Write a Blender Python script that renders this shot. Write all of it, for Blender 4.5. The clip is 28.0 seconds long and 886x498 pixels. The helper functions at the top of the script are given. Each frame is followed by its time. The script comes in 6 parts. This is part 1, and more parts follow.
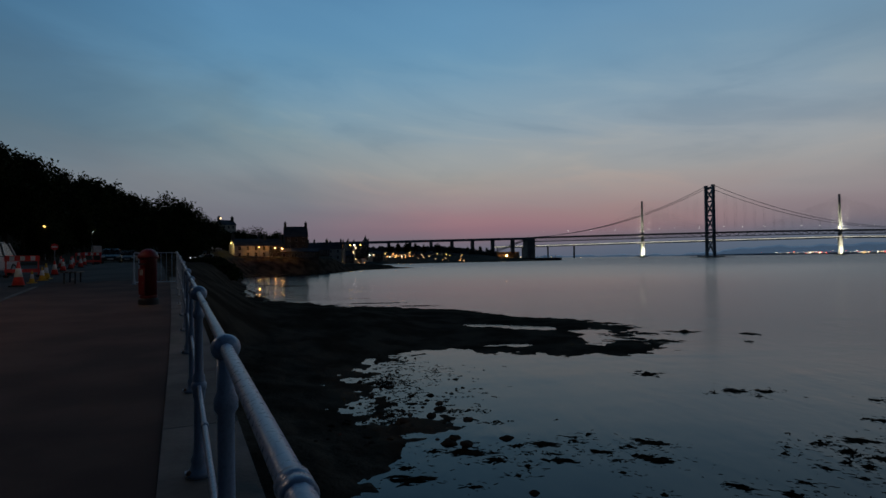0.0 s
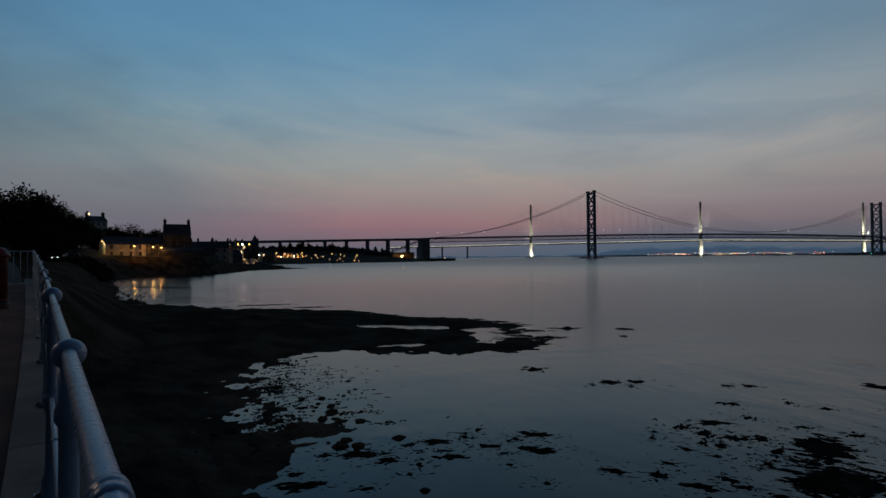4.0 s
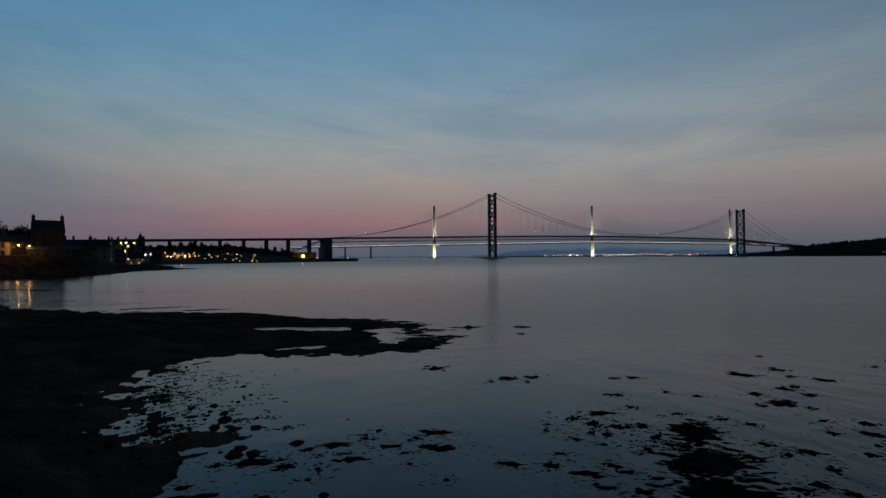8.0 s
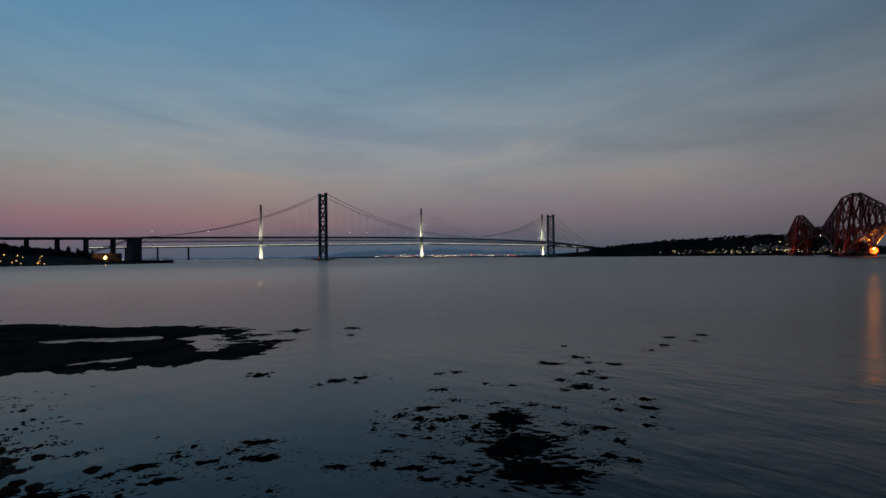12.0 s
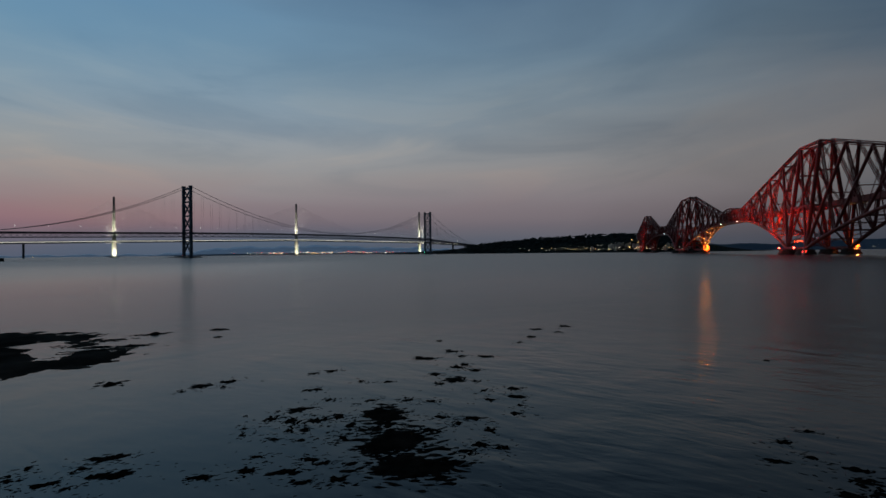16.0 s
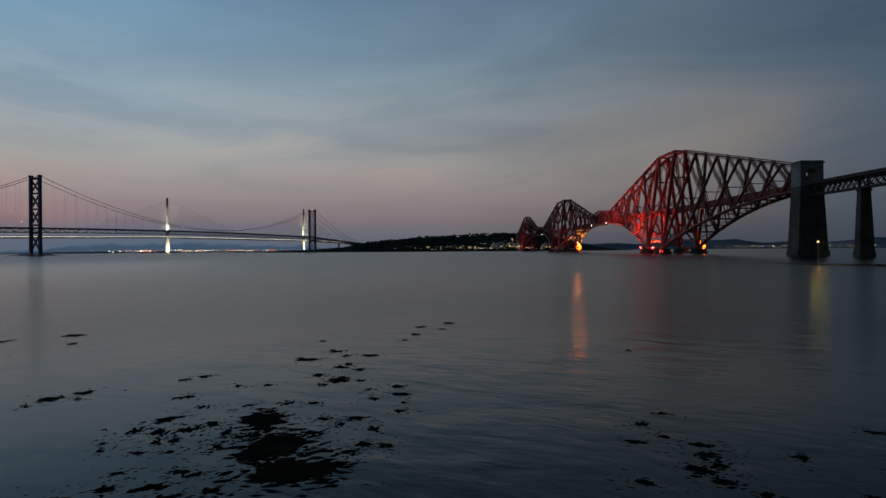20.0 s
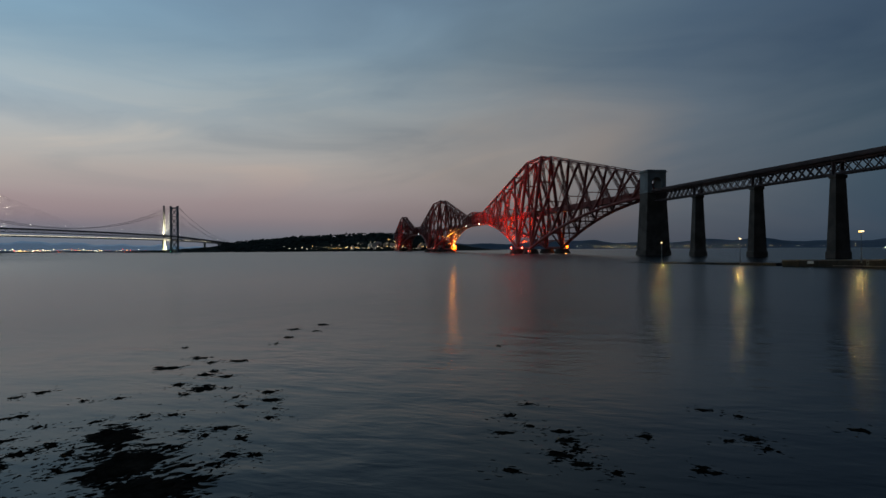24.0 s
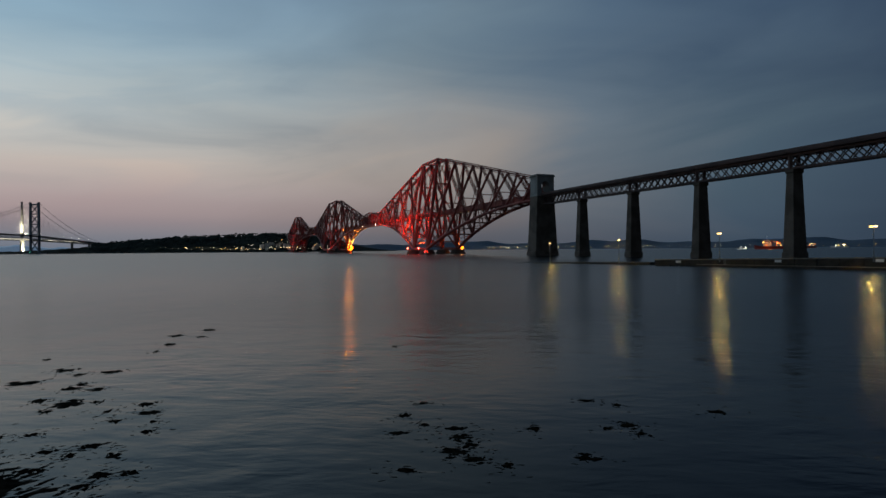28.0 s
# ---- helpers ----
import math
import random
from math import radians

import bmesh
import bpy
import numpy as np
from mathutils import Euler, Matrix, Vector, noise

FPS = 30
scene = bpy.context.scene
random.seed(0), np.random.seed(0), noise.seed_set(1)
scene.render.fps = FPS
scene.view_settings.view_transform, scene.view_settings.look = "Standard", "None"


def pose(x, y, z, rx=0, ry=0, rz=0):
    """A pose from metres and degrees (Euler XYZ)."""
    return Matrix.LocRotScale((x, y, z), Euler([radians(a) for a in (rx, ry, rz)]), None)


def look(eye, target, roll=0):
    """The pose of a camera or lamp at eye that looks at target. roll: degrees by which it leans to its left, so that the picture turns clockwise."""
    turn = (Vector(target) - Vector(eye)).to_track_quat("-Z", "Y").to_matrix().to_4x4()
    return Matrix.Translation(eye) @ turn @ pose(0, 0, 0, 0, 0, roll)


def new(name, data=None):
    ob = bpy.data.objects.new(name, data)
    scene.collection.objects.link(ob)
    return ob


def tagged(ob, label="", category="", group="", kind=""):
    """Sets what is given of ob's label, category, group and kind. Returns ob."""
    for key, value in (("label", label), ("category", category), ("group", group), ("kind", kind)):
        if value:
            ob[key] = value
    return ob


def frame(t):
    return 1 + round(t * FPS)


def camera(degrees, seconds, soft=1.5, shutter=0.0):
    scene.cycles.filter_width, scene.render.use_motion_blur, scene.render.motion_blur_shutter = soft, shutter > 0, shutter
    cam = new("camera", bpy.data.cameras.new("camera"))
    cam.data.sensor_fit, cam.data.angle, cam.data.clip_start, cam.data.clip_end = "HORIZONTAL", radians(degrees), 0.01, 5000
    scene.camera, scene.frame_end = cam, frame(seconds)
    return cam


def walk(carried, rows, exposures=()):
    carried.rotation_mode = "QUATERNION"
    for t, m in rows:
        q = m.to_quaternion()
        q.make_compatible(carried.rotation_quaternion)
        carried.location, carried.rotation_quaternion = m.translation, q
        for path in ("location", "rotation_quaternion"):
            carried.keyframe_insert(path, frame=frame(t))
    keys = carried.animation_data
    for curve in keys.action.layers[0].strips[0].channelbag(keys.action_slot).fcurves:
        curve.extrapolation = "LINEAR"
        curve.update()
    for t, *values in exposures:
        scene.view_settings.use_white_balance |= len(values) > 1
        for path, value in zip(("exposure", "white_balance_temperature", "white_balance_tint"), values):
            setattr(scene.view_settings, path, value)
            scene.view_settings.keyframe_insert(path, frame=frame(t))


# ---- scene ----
EYE = 5.6          # camera height over the water
REACH = 0.33       # held at arm's length, the camera swings about the one who holds it
# seconds, turn, tilt, lean in degrees; the camera stands at the railing and pans
PATH = [
    (0, -0.00, 0.93, 0.72), (0.5, -0.78, 0.88, 0.72), (1, -2.00, 0.92, 0.67), (1.5, -3.52, 0.86, 0.68),
    (2, -5.04, 0.81, 0.61), (2.5, -6.49, 0.79, 0.56), (3, -7.88, 0.84, 0.55), (3.5, -9.27, 0.85, 0.56),
    (5.5, -14.12, 0.85, 0.49), (6, -15.22, 0.82, 0.49), (6.5, -16.26, 0.82, 0.46), (7, -17.30, 0.85, 0.51),
    (7.5, -18.51, 0.82, 0.40), (8, -20.32, 0.81, 0.40), (8.5, -22.63, 0.82, 0.47), (9, -25.25, 0.85, 0.43),
    (9.5, -27.99, 0.88, 0.48), (10, -30.56, 0.87, 0.52), (10.5, -32.74, 0.83, 0.56), (11, -34.54, 0.77, 0.59),
    (11.5, -35.98, 0.77, 0.56), (12, -37.27, 0.77, 0.53), (12.5, -38.55, 0.77, 0.52), (14.5, -44.09, 0.61, 0.50),
    (15, -45.63, 0.53, 0.49), (15.5, -47.56, 0.46, 0.55), (16, -49.61, 0.35, 0.59), (16.5, -51.47, 0.32, 0.51),
    (17, -53.25, 0.31, 0.51), (17.5, -54.89, 0.29, 0.51), (18, -56.35, 0.25, 0.51), (18.5, -57.62, 0.19, 0.49),
    (19, -58.82, 0.16, 0.44), (19.5, -60.02, 0.13, 0.46), (20, -61.06, 0.10, 0.41), (20.5, -62.04, 0.12, 0.45),
    (22.5, -68.03, 0.02, 0.40), (23, -69.83, 0.01, 0.40), (23.5, -71.63, 0.02, 0.43), (24, -73.46, 0.01, 0.39),
    (24.5, -75.25, -0.01, 0.38), (25, -77.00, 0.00, 0.42), (25.5, -78.58, 0.00, 0.44), (26, -80.09, 0.02, 0.42),
    (26.5, -81.34, 0.01, 0.41), (27, -82.35, 0.01, 0.45), (27.5, -83.21, 0.01, 0.40), (28, -83.87, 0.01, 0.44),
]
cam = camera(76.12, 28.0)
walk(cam, [(t, pose(-REACH * math.sin(radians(turn)), REACH * (math.cos(radians(turn)) - 1) + 0.05 * math.sin(radians(turn)), EYE + 0.03 * math.sin(radians(turn)), 90 + tilt, lean, turn)) for t, turn, tilt, lean in PATH],
     exposures=[(0.0, 0.02, 6320, 10), (3.0, -0.06, 6380, 10), (8.0, -0.15, 6360, 10), (12.0, -0.22, 6260, 10), (17.0, -0.07, 6250, 10), (20.5, 0.16, 6550, 10), (23.0, 0.33, 6680, 10), (28.0, 0.71, 6900, 10)])

# ---------------------------------------------------------------- world: dusk sky


def ramp(nt, stops):
    n = nt.nodes.new("ShaderNodeValToRGB")
    n.color_ramp.interpolation = "B_SPLINE" if len(stops) > 3 else "LINEAR"
    e = n.color_ramp.elements
    while len(e) < len(stops):
        e.new(0.5)
    for k, (at, c) in zip(e, stops):
        k.position, k.color = at, (*c, 1)
    return n


def calc(nt, op, a, b=None, c=None):
    n = nt.nodes.new("ShaderNodeMath")
    n.operation = op
    for i, v in enumerate((a, b, c)):
        if v is None:
            continue
        if isinstance(v, (int, float)):
            n.inputs[i].default_value = v
        else:
            nt.links.new(v, n.inputs[i])
    return n.outputs[0]


def mixed(nt, fac, a, b, blend="MIX"):
    n = nt.nodes.new("ShaderNodeMix")
    n.data_type, n.blend_type = "RGBA", blend
    for sock, v in ((n.inputs[0], fac), (n.inputs[6], a), (n.inputs[7], b)):
        if isinstance(v, (int, float)):
            sock.default_value = v
        elif isinstance(v, tuple):
            sock.default_value = (*v, 1)
        else:
            nt.links.new(v, sock)
    return n.outputs[2]


def mixed_value(nt, fac, a, b):
    n = nt.nodes.new("ShaderNodeMix")
    n.data_type = "FLOAT"
    for sock, v in ((n.inputs[0], fac), (n.inputs[2], a), (n.inputs[3], b)):
        if isinstance(v, (int, float)):
            sock.default_value = v
        else:
            nt.links.new(v, sock)
    return n.outputs[0]


def span(nt, v, lo, hi, a=0.0, b=1.0, smooth=True):
    n = nt.nodes.new("ShaderNodeMapRange")
    n.interpolation_type = "SMOOTHSTEP" if smooth else "LINEAR"
    nt.links.new(v, n.inputs[0])
    for i, x in enumerate((lo, hi, a, b)):
        n.inputs[i + 1].default_value = x
    return n.outputs[0]


def lin(r, g, b):
    return tuple((c / 255 / 12.92) if c <= 10 else ((c / 255 + 0.055) / 1.055) ** 2.4 for c in (r, g, b))


# colours of the sky from the horizon up, bearing by bearing; the afterglow lies low over the road bridges
HEIGHTS = (0, 1.5, 3, 5, 8, 12, 18, 25, 40, 90)
SKY = {
    -150: (0.8, (30, 38, 50), (30, 38, 50), (31, 39, 51), (31, 39, 52), (31, 40, 54), (29, 39, 54), (26, 36, 52), (22, 32, 47), (16, 24, 36), (10, 16, 26)),
    -75: (0.9, (62, 66, 74), (63, 68, 76), (64, 70, 78), (65, 72, 81), (64, 74, 85), (58, 74, 88), (50, 70, 88), (42, 62, 82), (27, 42, 58), (12, 20, 32)),
    -36: (1.12, (96, 100, 108), (98, 102, 110), (100, 104, 112), (102, 108, 116), (100, 112, 121), (88, 112, 127), (74, 108, 133), (60, 98, 128), (38, 64, 88), (16, 28, 44)),
    -18: (1.04, (98, 99, 109), (103, 102, 112), (110, 107, 117), (118, 119, 126), (130, 136, 140), (120, 142, 152), (100, 140, 166), (82, 126, 160), (46, 80, 112), (18, 32, 52)),
    2: (0.86, (98, 104, 120), (126, 113, 124), (157, 121, 129), (163, 140, 142), (170, 165, 160), (154, 170, 178), (124, 163, 188), (98, 146, 182), (54, 95, 132), (20, 35, 58)),
    16: (0.88, (90, 102, 120), (112, 111, 124), (155, 124, 127), (164, 143, 141), (166, 163, 161), (153, 167, 176), (126, 160, 183), (102, 144, 177), (54, 92, 126), (20, 34, 56)),
    31: (0.92, (88, 102, 118), (96, 105, 121), (131, 119, 126), (150, 138, 140), (163, 161, 160), (151, 164, 173), (126, 155, 175), (104, 139, 167), (52, 82, 110), (18, 30, 48)),
    61: (0.75, (100, 106, 120), (116, 115, 124), (136, 126, 131), (152, 142, 144), (164, 160, 159), (150, 159, 165), (129, 151, 167), (102, 130, 155), (42, 66, 90), (14, 24, 38)),
    84: (0.5, (95, 100, 112), (108, 106, 114), (129, 121, 124), (149, 142, 142), (159, 154, 153), (154, 156, 160), (128, 148, 164), (106, 131, 153), (38, 56, 78), (12, 20, 32)),
    98: (0.55, (82, 90, 104), (90, 97, 110), (98, 106, 118), (104, 113, 125), (108, 119, 132), (106, 122, 138), (92, 114, 136), (74, 98, 124), (28, 44, 64), (12, 18, 30)),
    112: (0.6, (60, 76, 94), (63, 80, 98), (66, 84, 102), (69, 88, 105), (72, 92, 109), (73, 93, 111), (66, 87, 110), (54, 75, 100), (22, 34, 50), (10, 16, 26)),
    126: (0.64, (47, 61, 79), (48, 63, 81), (50, 65, 83), (51, 67, 86), (52, 69, 89), (50, 68, 89), (46, 63, 87), (38, 53, 76), (17, 26, 40), (9, 14, 24)),
    170: (0.8, (30, 38, 50), (30, 38, 50), (31, 39, 51), (31, 39, 52), (31, 40, 54), (29, 39, 54), (26, 36, 52), (22, 32, 47), (14, 22, 34), (10, 16, 26)),
}


def make_sky():
    w = bpy.data.worlds.new("dusk_sky")
    scene.world = w
    w.use_nodes = True
    nt = w.node_tree
    nt.nodes.clear()
    tc = nt.nodes.new("ShaderNodeTexCoord")
    sep = nt.nodes.new("ShaderNodeSeparateXYZ")
    nt.links.new(tc.outputs["Generated"], sep.inputs[0])
    x, y, z = sep.outputs
    el = calc(nt, "MULTIPLY", calc(nt, "ARCSINE", z), 180 / math.pi)
    az = calc(nt, "MULTIPLY", calc(nt, "ARCTAN2", x, y), 180 / math.pi)

    def cloud(a, b, scale, detail, rough, twist):
        c = nt.nodes.new("ShaderNodeCombineXYZ")
        nt.links.new(a, c.inputs[0])
        nt.links.new(b, c.inputs[1])
        n = nt.nodes.new("ShaderNodeTexNoise")
        n.inputs["Scale"].default_value, n.inputs["Detail"].default_value = scale, detail
        n.inputs["Roughness"].default_value, n.inputs["Distortion"].default_value = rough, twist
        nt.links.new(c.outputs[0], n.inputs["Vector"])
        return n.outputs["Fac"]

    # long streaks of high cloud sag towards the middle of the view; broad veils lie across them
    across = calc(nt, "SUBTRACT", az, 38.0)
    sag = calc(nt, "SUBTRACT", el, calc(nt, "MULTIPLY", calc(nt, "MULTIPLY", across, across), 0.0021))
    streak = cloud(calc(nt, "MULTIPLY", az, 0.042), calc(nt, "MULTIPLY", sag, 0.20), 1.25, 6, 0.52, 0.55)
    veil = cloud(calc(nt, "MULTIPLY", az, 0.035), calc(nt, "MULTIPLY", el, 0.13), 1.0, 4, 0.5, 0.8)
    lift = calc(nt, "MULTIPLY_ADD", streak, 3.4, calc(nt, "MULTIPLY", veil, 2.6))
    bend = calc(nt, "ADD", el, calc(nt, "MULTIPLY", calc(nt, "ADD", lift, -3.0), span(nt, el, 0.8, 8.0)))
    t = calc(nt, "MULTIPLY", bend, 1 / 90)
    # the afterglow is broken by the streaks sideways as well
    turn = calc(nt, "MULTIPLY_ADD", calc(nt, "SUBTRACT", veil, 0.5), 26.0, az)
    sky, last = None, None
    for at, (gain, *stops) in SKY.items():
        r = ramp(nt, [(h / 90, tuple(c * gain for c in lin(*rgb))) for h, rgb in zip(HEIGHTS, stops)])
        r.color_ramp.interpolation = "CARDINAL"
        nt.links.new(t, r.inputs[0])
        sky = r.outputs[0] if sky is None else mixed(nt, span(nt, turn, last, at, smooth=False), sky, r.outputs[0])
        last = at
    # thin grey wisps and paler ones, none towards the dark side and overhead
    body = calc(nt, "MULTIPLY", span(nt, el, 2.5, 8.0), span(nt, el, 24.0, 11.0))
    body = calc(nt, "MULTIPLY", body, calc(nt, "MULTIPLY", span(nt, az, 98.0, 60.0), span(nt, az, -34.0, -12.0)))
    dark = calc(nt, "MULTIPLY", calc(nt, "MULTIPLY", span(nt, streak, 0.48, 0.68), body), 0.28)
    sky = mixed(nt, dark, sky, mixed(nt, 1.0, sky, (0.46, 0.53, 0.62), "MULTIPLY"))
    pale = calc(nt, "MULTIPLY", calc(nt, "MULTIPLY", span(nt, streak, 0.48, 0.34), body), 0.38)
    sky = mixed(nt, pale, sky, mixed(nt, 1.0, sky, (1.30, 1.20, 1.10), "MULTIPLY"))
    bg = nt.nodes.new("ShaderNodeBackground")
    bg.inputs["Strength"].default_value = 1.0
    nt.links.new(sky, bg.inputs["Color"])
    end = nt.nodes.new("ShaderNodeOutputWorld")
    nt.links.new(bg.outputs[0], end.inputs[0])


make_sky()


def lamp(name, at, watts, colour, size=0.3, kind="POINT", aim=None, cone=60.0):
    d = bpy.data.lights.new(name, kind)
    d.energy, d.color, d.shadow_soft_size = watts, colour, size
    ob = new(name, d)
    if kind == "SPOT":
        d.spot_size, d.spot_blend = radians(cone), 0.6
        ob.matrix_world = look(at, aim)
    else:
        ob.location = at
    return ob


SODIUM, RED, WHITE, WARM = (1.0, 0.60, 0.18), (1.0, 0.065, 0.055), (1.0, 0.95, 0.72), (1.0, 0.70, 0.36)

# ---------------------------------------------------------------- materials


def surface(name, a, b, rough=0.8, metal=0.0, coarse=0.6, fine=12.0, bump=0.3, depth=0.02, spread=0.35, spec=0.4):
    """A worn surface: two colours mixed at a coarse scale, grain and relief at a fine one, a small shift from piece to piece."""
    m = bpy.data.materials.new(name)
    m.use_nodes = True
    nt = m.node_tree
    p = nt.nodes["Principled BSDF"]
    geo = nt.nodes.new("ShaderNodeNewGeometry")
    info = nt.nodes.new("ShaderNodeObjectInfo")
    n1 = nt.nodes.new("ShaderNodeTexNoise")
    n2 = nt.nodes.new("ShaderNodeTexNoise")
    for n, s, d in ((n1, coarse, 5), (n2, fine, 4)):
        n.inputs["Scale"].default_value, n.inputs["Detail"].default_value = s, d
        nt.links.new(geo.outputs["Position"], n.inputs["Vector"])
    f = span(nt, n1.outputs["Fac"], 0.35, 0.65)
    col = mixed(nt, f, a, b)
    grain = calc(nt, "MULTIPLY_ADD", n2.outputs["Fac"], spread, 1 - spread / 2)
    grain = calc(nt, "MULTIPLY", grain, calc(nt, "MULTIPLY_ADD", info.outputs["Random"], 0.24, 0.88))
    hsv = nt.nodes.new("ShaderNodeHueSaturation")
    nt.links.new(grain, hsv.inputs["Value"])
    nt.links.new(col, hsv.inputs["Color"])
    nt.links.new(hsv.outputs[0], p.inputs["Base Color"])
    nt.links.new(calc(nt, "MULTIPLY_ADD", n2.outputs["Fac"], 0.3, rough - 0.15), p.inputs["Roughness"])
    p.inputs["Metallic"].default_value = metal
    p.inputs["Specular IOR Level"].default_value = spec
    bp = nt.nodes.new("ShaderNodeBump")
    bp.inputs["Strength"].default_value, bp.inputs["Distance"].default_value = bump, depth
    nt.links.new(n2.outputs["Fac"], bp.inputs["Height"])
    nt.links.new(bp.outputs[0], p.inputs["Normal"])
    return m


def glowing(name, colour, strength):
    m = bpy.data.materials.new(name)
    m.use_nodes = True
    p = m.node_tree.nodes["Principled BSDF"]
    p.inputs["Base Color"].default_value = (*colour, 1)
    p.inputs["Emission Color"].default_value = (*colour, 1)
    p.inputs["Emission Strength"].default_value = strength
    return m


def water_material():
    m = bpy.data.materials.new("sea_water")
    m.use_nodes = True
    nt = m.node_tree
    p = nt.nodes["Principled BSDF"]
    p.inputs["Base Color"].default_value = (0.002, 0.006, 0.007, 1)
    p.inputs["IOR"].default_value = 1.333
    geo = nt.nodes.new("ShaderNodeNewGeometry")
    sep = nt.nodes.new("ShaderNodeSeparateXYZ")
    nt.links.new(geo.outputs["Position"], sep.inputs[0])

    def waves(turn, stretch, scale, detail):
        mp = nt.nodes.new("ShaderNodeMapping")
        mp.inputs["Rotation"].default_value = (0, 0, radians(turn))
        mp.inputs["Scale"].default_value = (1, stretch, 1)
        nt.links.new(geo.outputs["Position"], mp.inputs[0])
        n = nt.nodes.new("ShaderNodeTexNoise")
        n.inputs["Scale"].default_value, n.inputs["Detail"].default_value = scale, detail
        n.inputs["Distortion"].default_value = 0.4
        nt.links.new(mp.outputs[0], n.inputs[0])
        return n.outputs["Fac"]

    # calm patches and ruffled ones
    patch = span(nt, waves(30, 2.5, 0.03, 3), 0.38, 0.66, 0.35, 1.0)
    # the sheltered corner by the shore is calmer than the water off the jetty
    open_sea = span(nt, calc(nt, "SUBTRACT", sep.outputs[0], sep.outputs[1]), -10.0, 22.0, 0.45, 1.0)
    amp = calc(nt, "MULTIPLY", patch, open_sea)
    # bigger wavelets far out
    vlen = nt.nodes.new("ShaderNodeVectorMath")
    vlen.operation = "LENGTH"
    nt.links.new(geo.outputs["Position"], vlen.inputs[0])
    amp = calc(nt, "MULTIPLY", amp, span(nt, vlen.outputs["Value"], 10.0, 60.0, 0.55, 0.8))
    amp = calc(nt, "MULTIPLY", amp, span(nt, vlen.outputs["Value"], 200.0, 700.0, 1.0, 0.35))
    h = calc(nt, "MULTIPLY_ADD", waves(35, 0.4, 1.7, 3), 1.0, calc(nt, "MULTIPLY_ADD", waves(-20, 0.7, 4.0, 2), 0.14, calc(nt, "MULTIPLY", waves(12, 0.5, 0.42, 3), 3.4)))
    h = calc(nt, "MULTIPLY", h, amp)
    bp = nt.nodes.new("ShaderNodeBump")
    bp.inputs["Strength"].default_value, bp.inputs["Distance"].default_value = 1.0, 0.072
    # far out only the wave faces that lean to the shore are seen
    lean = nt.nodes.new("ShaderNodeVectorMath")
    lean.operation = "NORMALIZE"
    nt.links.new(geo.outputs["Position"], lean.inputs[0])
    much = nt.nodes.new("ShaderNodeVectorMath")
    much.operation = "SCALE"
    nt.links.new(lean.outputs[0], much.inputs[0])
    nt.links.new(span(nt, vlen.outputs["Value"], 36.0, 240.0, 0.0, -0.064), much.inputs["Scale"])
    tip = nt.nodes.new("ShaderNodeVectorMath")
    tip.operation = "ADD"
    nt.links.new(much.outputs[0], tip.inputs[0])
    nt.links.new(geo.outputs["Normal"], tip.inputs[1])
    unit = nt.nodes.new("ShaderNodeVectorMath")
    unit.operation = "NORMALIZE"
    nt.links.new(tip.outputs[0], unit.inputs[0])
    nt.links.new(unit.outputs[0], bp.inputs["Normal"])
    nt.links.new(h, bp.inputs["Height"])
    nt.links.new(bp.outputs[0], p.inputs["Normal"])
    # smooth in the sheltered bay, ruffled out in the stream
    ruffle = span(nt, calc(nt, "SUBTRACT", sep.outputs[0], sep.outputs[1]), -110.0, 10.0, 0.15, 0.25)
    ruffle = mixed_value(nt, span(nt, vlen.outputs["Value"], 180.0, 520.0), ruffle, 0.26)
    still = calc(nt, "MULTIPLY", ruffle, 0.5)
    nt.links.new(mixed_value(nt, span(nt, vlen.outputs["Value"], 12.0, 55.0), still, ruffle), p.inputs["Roughness"])
    nt.links.new(span(nt, vlen.outputs["Value"], 22.0, 90.0, 0.34, 0.55), p.inputs["Specular IOR Level"])
    return m


WATER = water_material()
ROCK = surface("weedy_rock", (0.042, 0.033, 0.025), (0.096, 0.075, 0.056), 0.95, coarse=0.35, fine=7, bump=1.0, depth=0.07, spec=0.0)
WEED = surface("wet_seaweed", (0.014, 0.011, 0.007), (0.034, 0.025, 0.016), 0.85, coarse=1.2, fine=16, bump=0.8, depth=0.03, spec=0.03)
GROUND = surface("ground_earth", (0.022, 0.024, 0.017), (0.048, 0.045, 0.034), 0.9, coarse=0.12, fine=2.5, bump=0.7, depth=0.08, spec=0.03)
ASPHALT = surface("asphalt", (0.075, 0.064, 0.058), (0.11, 0.096, 0.086), 0.9, coarse=0.5, fine=60, bump=0.4, depth=0.006, spec=0.1)
PAVING = surface("red_chip_paving", (0.062, 0.041, 0.036), (0.094, 0.063, 0.053), 0.9, coarse=0.7, fine=50, bump=0.4, depth=0.005, spec=0.1)
COPING = surface("coping_stone", (0.105, 0.096, 0.086), (0.17, 0.155, 0.14), 0.9, coarse=1.5, fine=25, bump=0.6, depth=0.01)
MASONRY = surface("granite_masonry", (0.080, 0.060, 0.045), (0.135, 0.104, 0.080), 0.9, coarse=0.15, fine=1.6, bump=0.7, depth=0.15)
TOWERSTONE = surface("pale_granite", (0.24, 0.225, 0.20), (0.36, 0.34, 0.305), 0.9, coarse=0.1, fine=1.2, bump=0.6, depth=0.12)
PIERSTONE = surface("jetty_stone", (0.019, 0.017, 0.014), (0.042, 0.036, 0.030), 0.9, coarse=0.5, fine=4, bump=0.7, depth=0.06)
# jetty edges coloured paler to stand for the lamplight along them
JETTYLIT = surface("lamplit_jetty_coping", (0.16, 0.14, 0.115), (0.27, 0.235, 0.19), 0.85, coarse=0.8, fine=6, bump=0.5, depth=0.03)
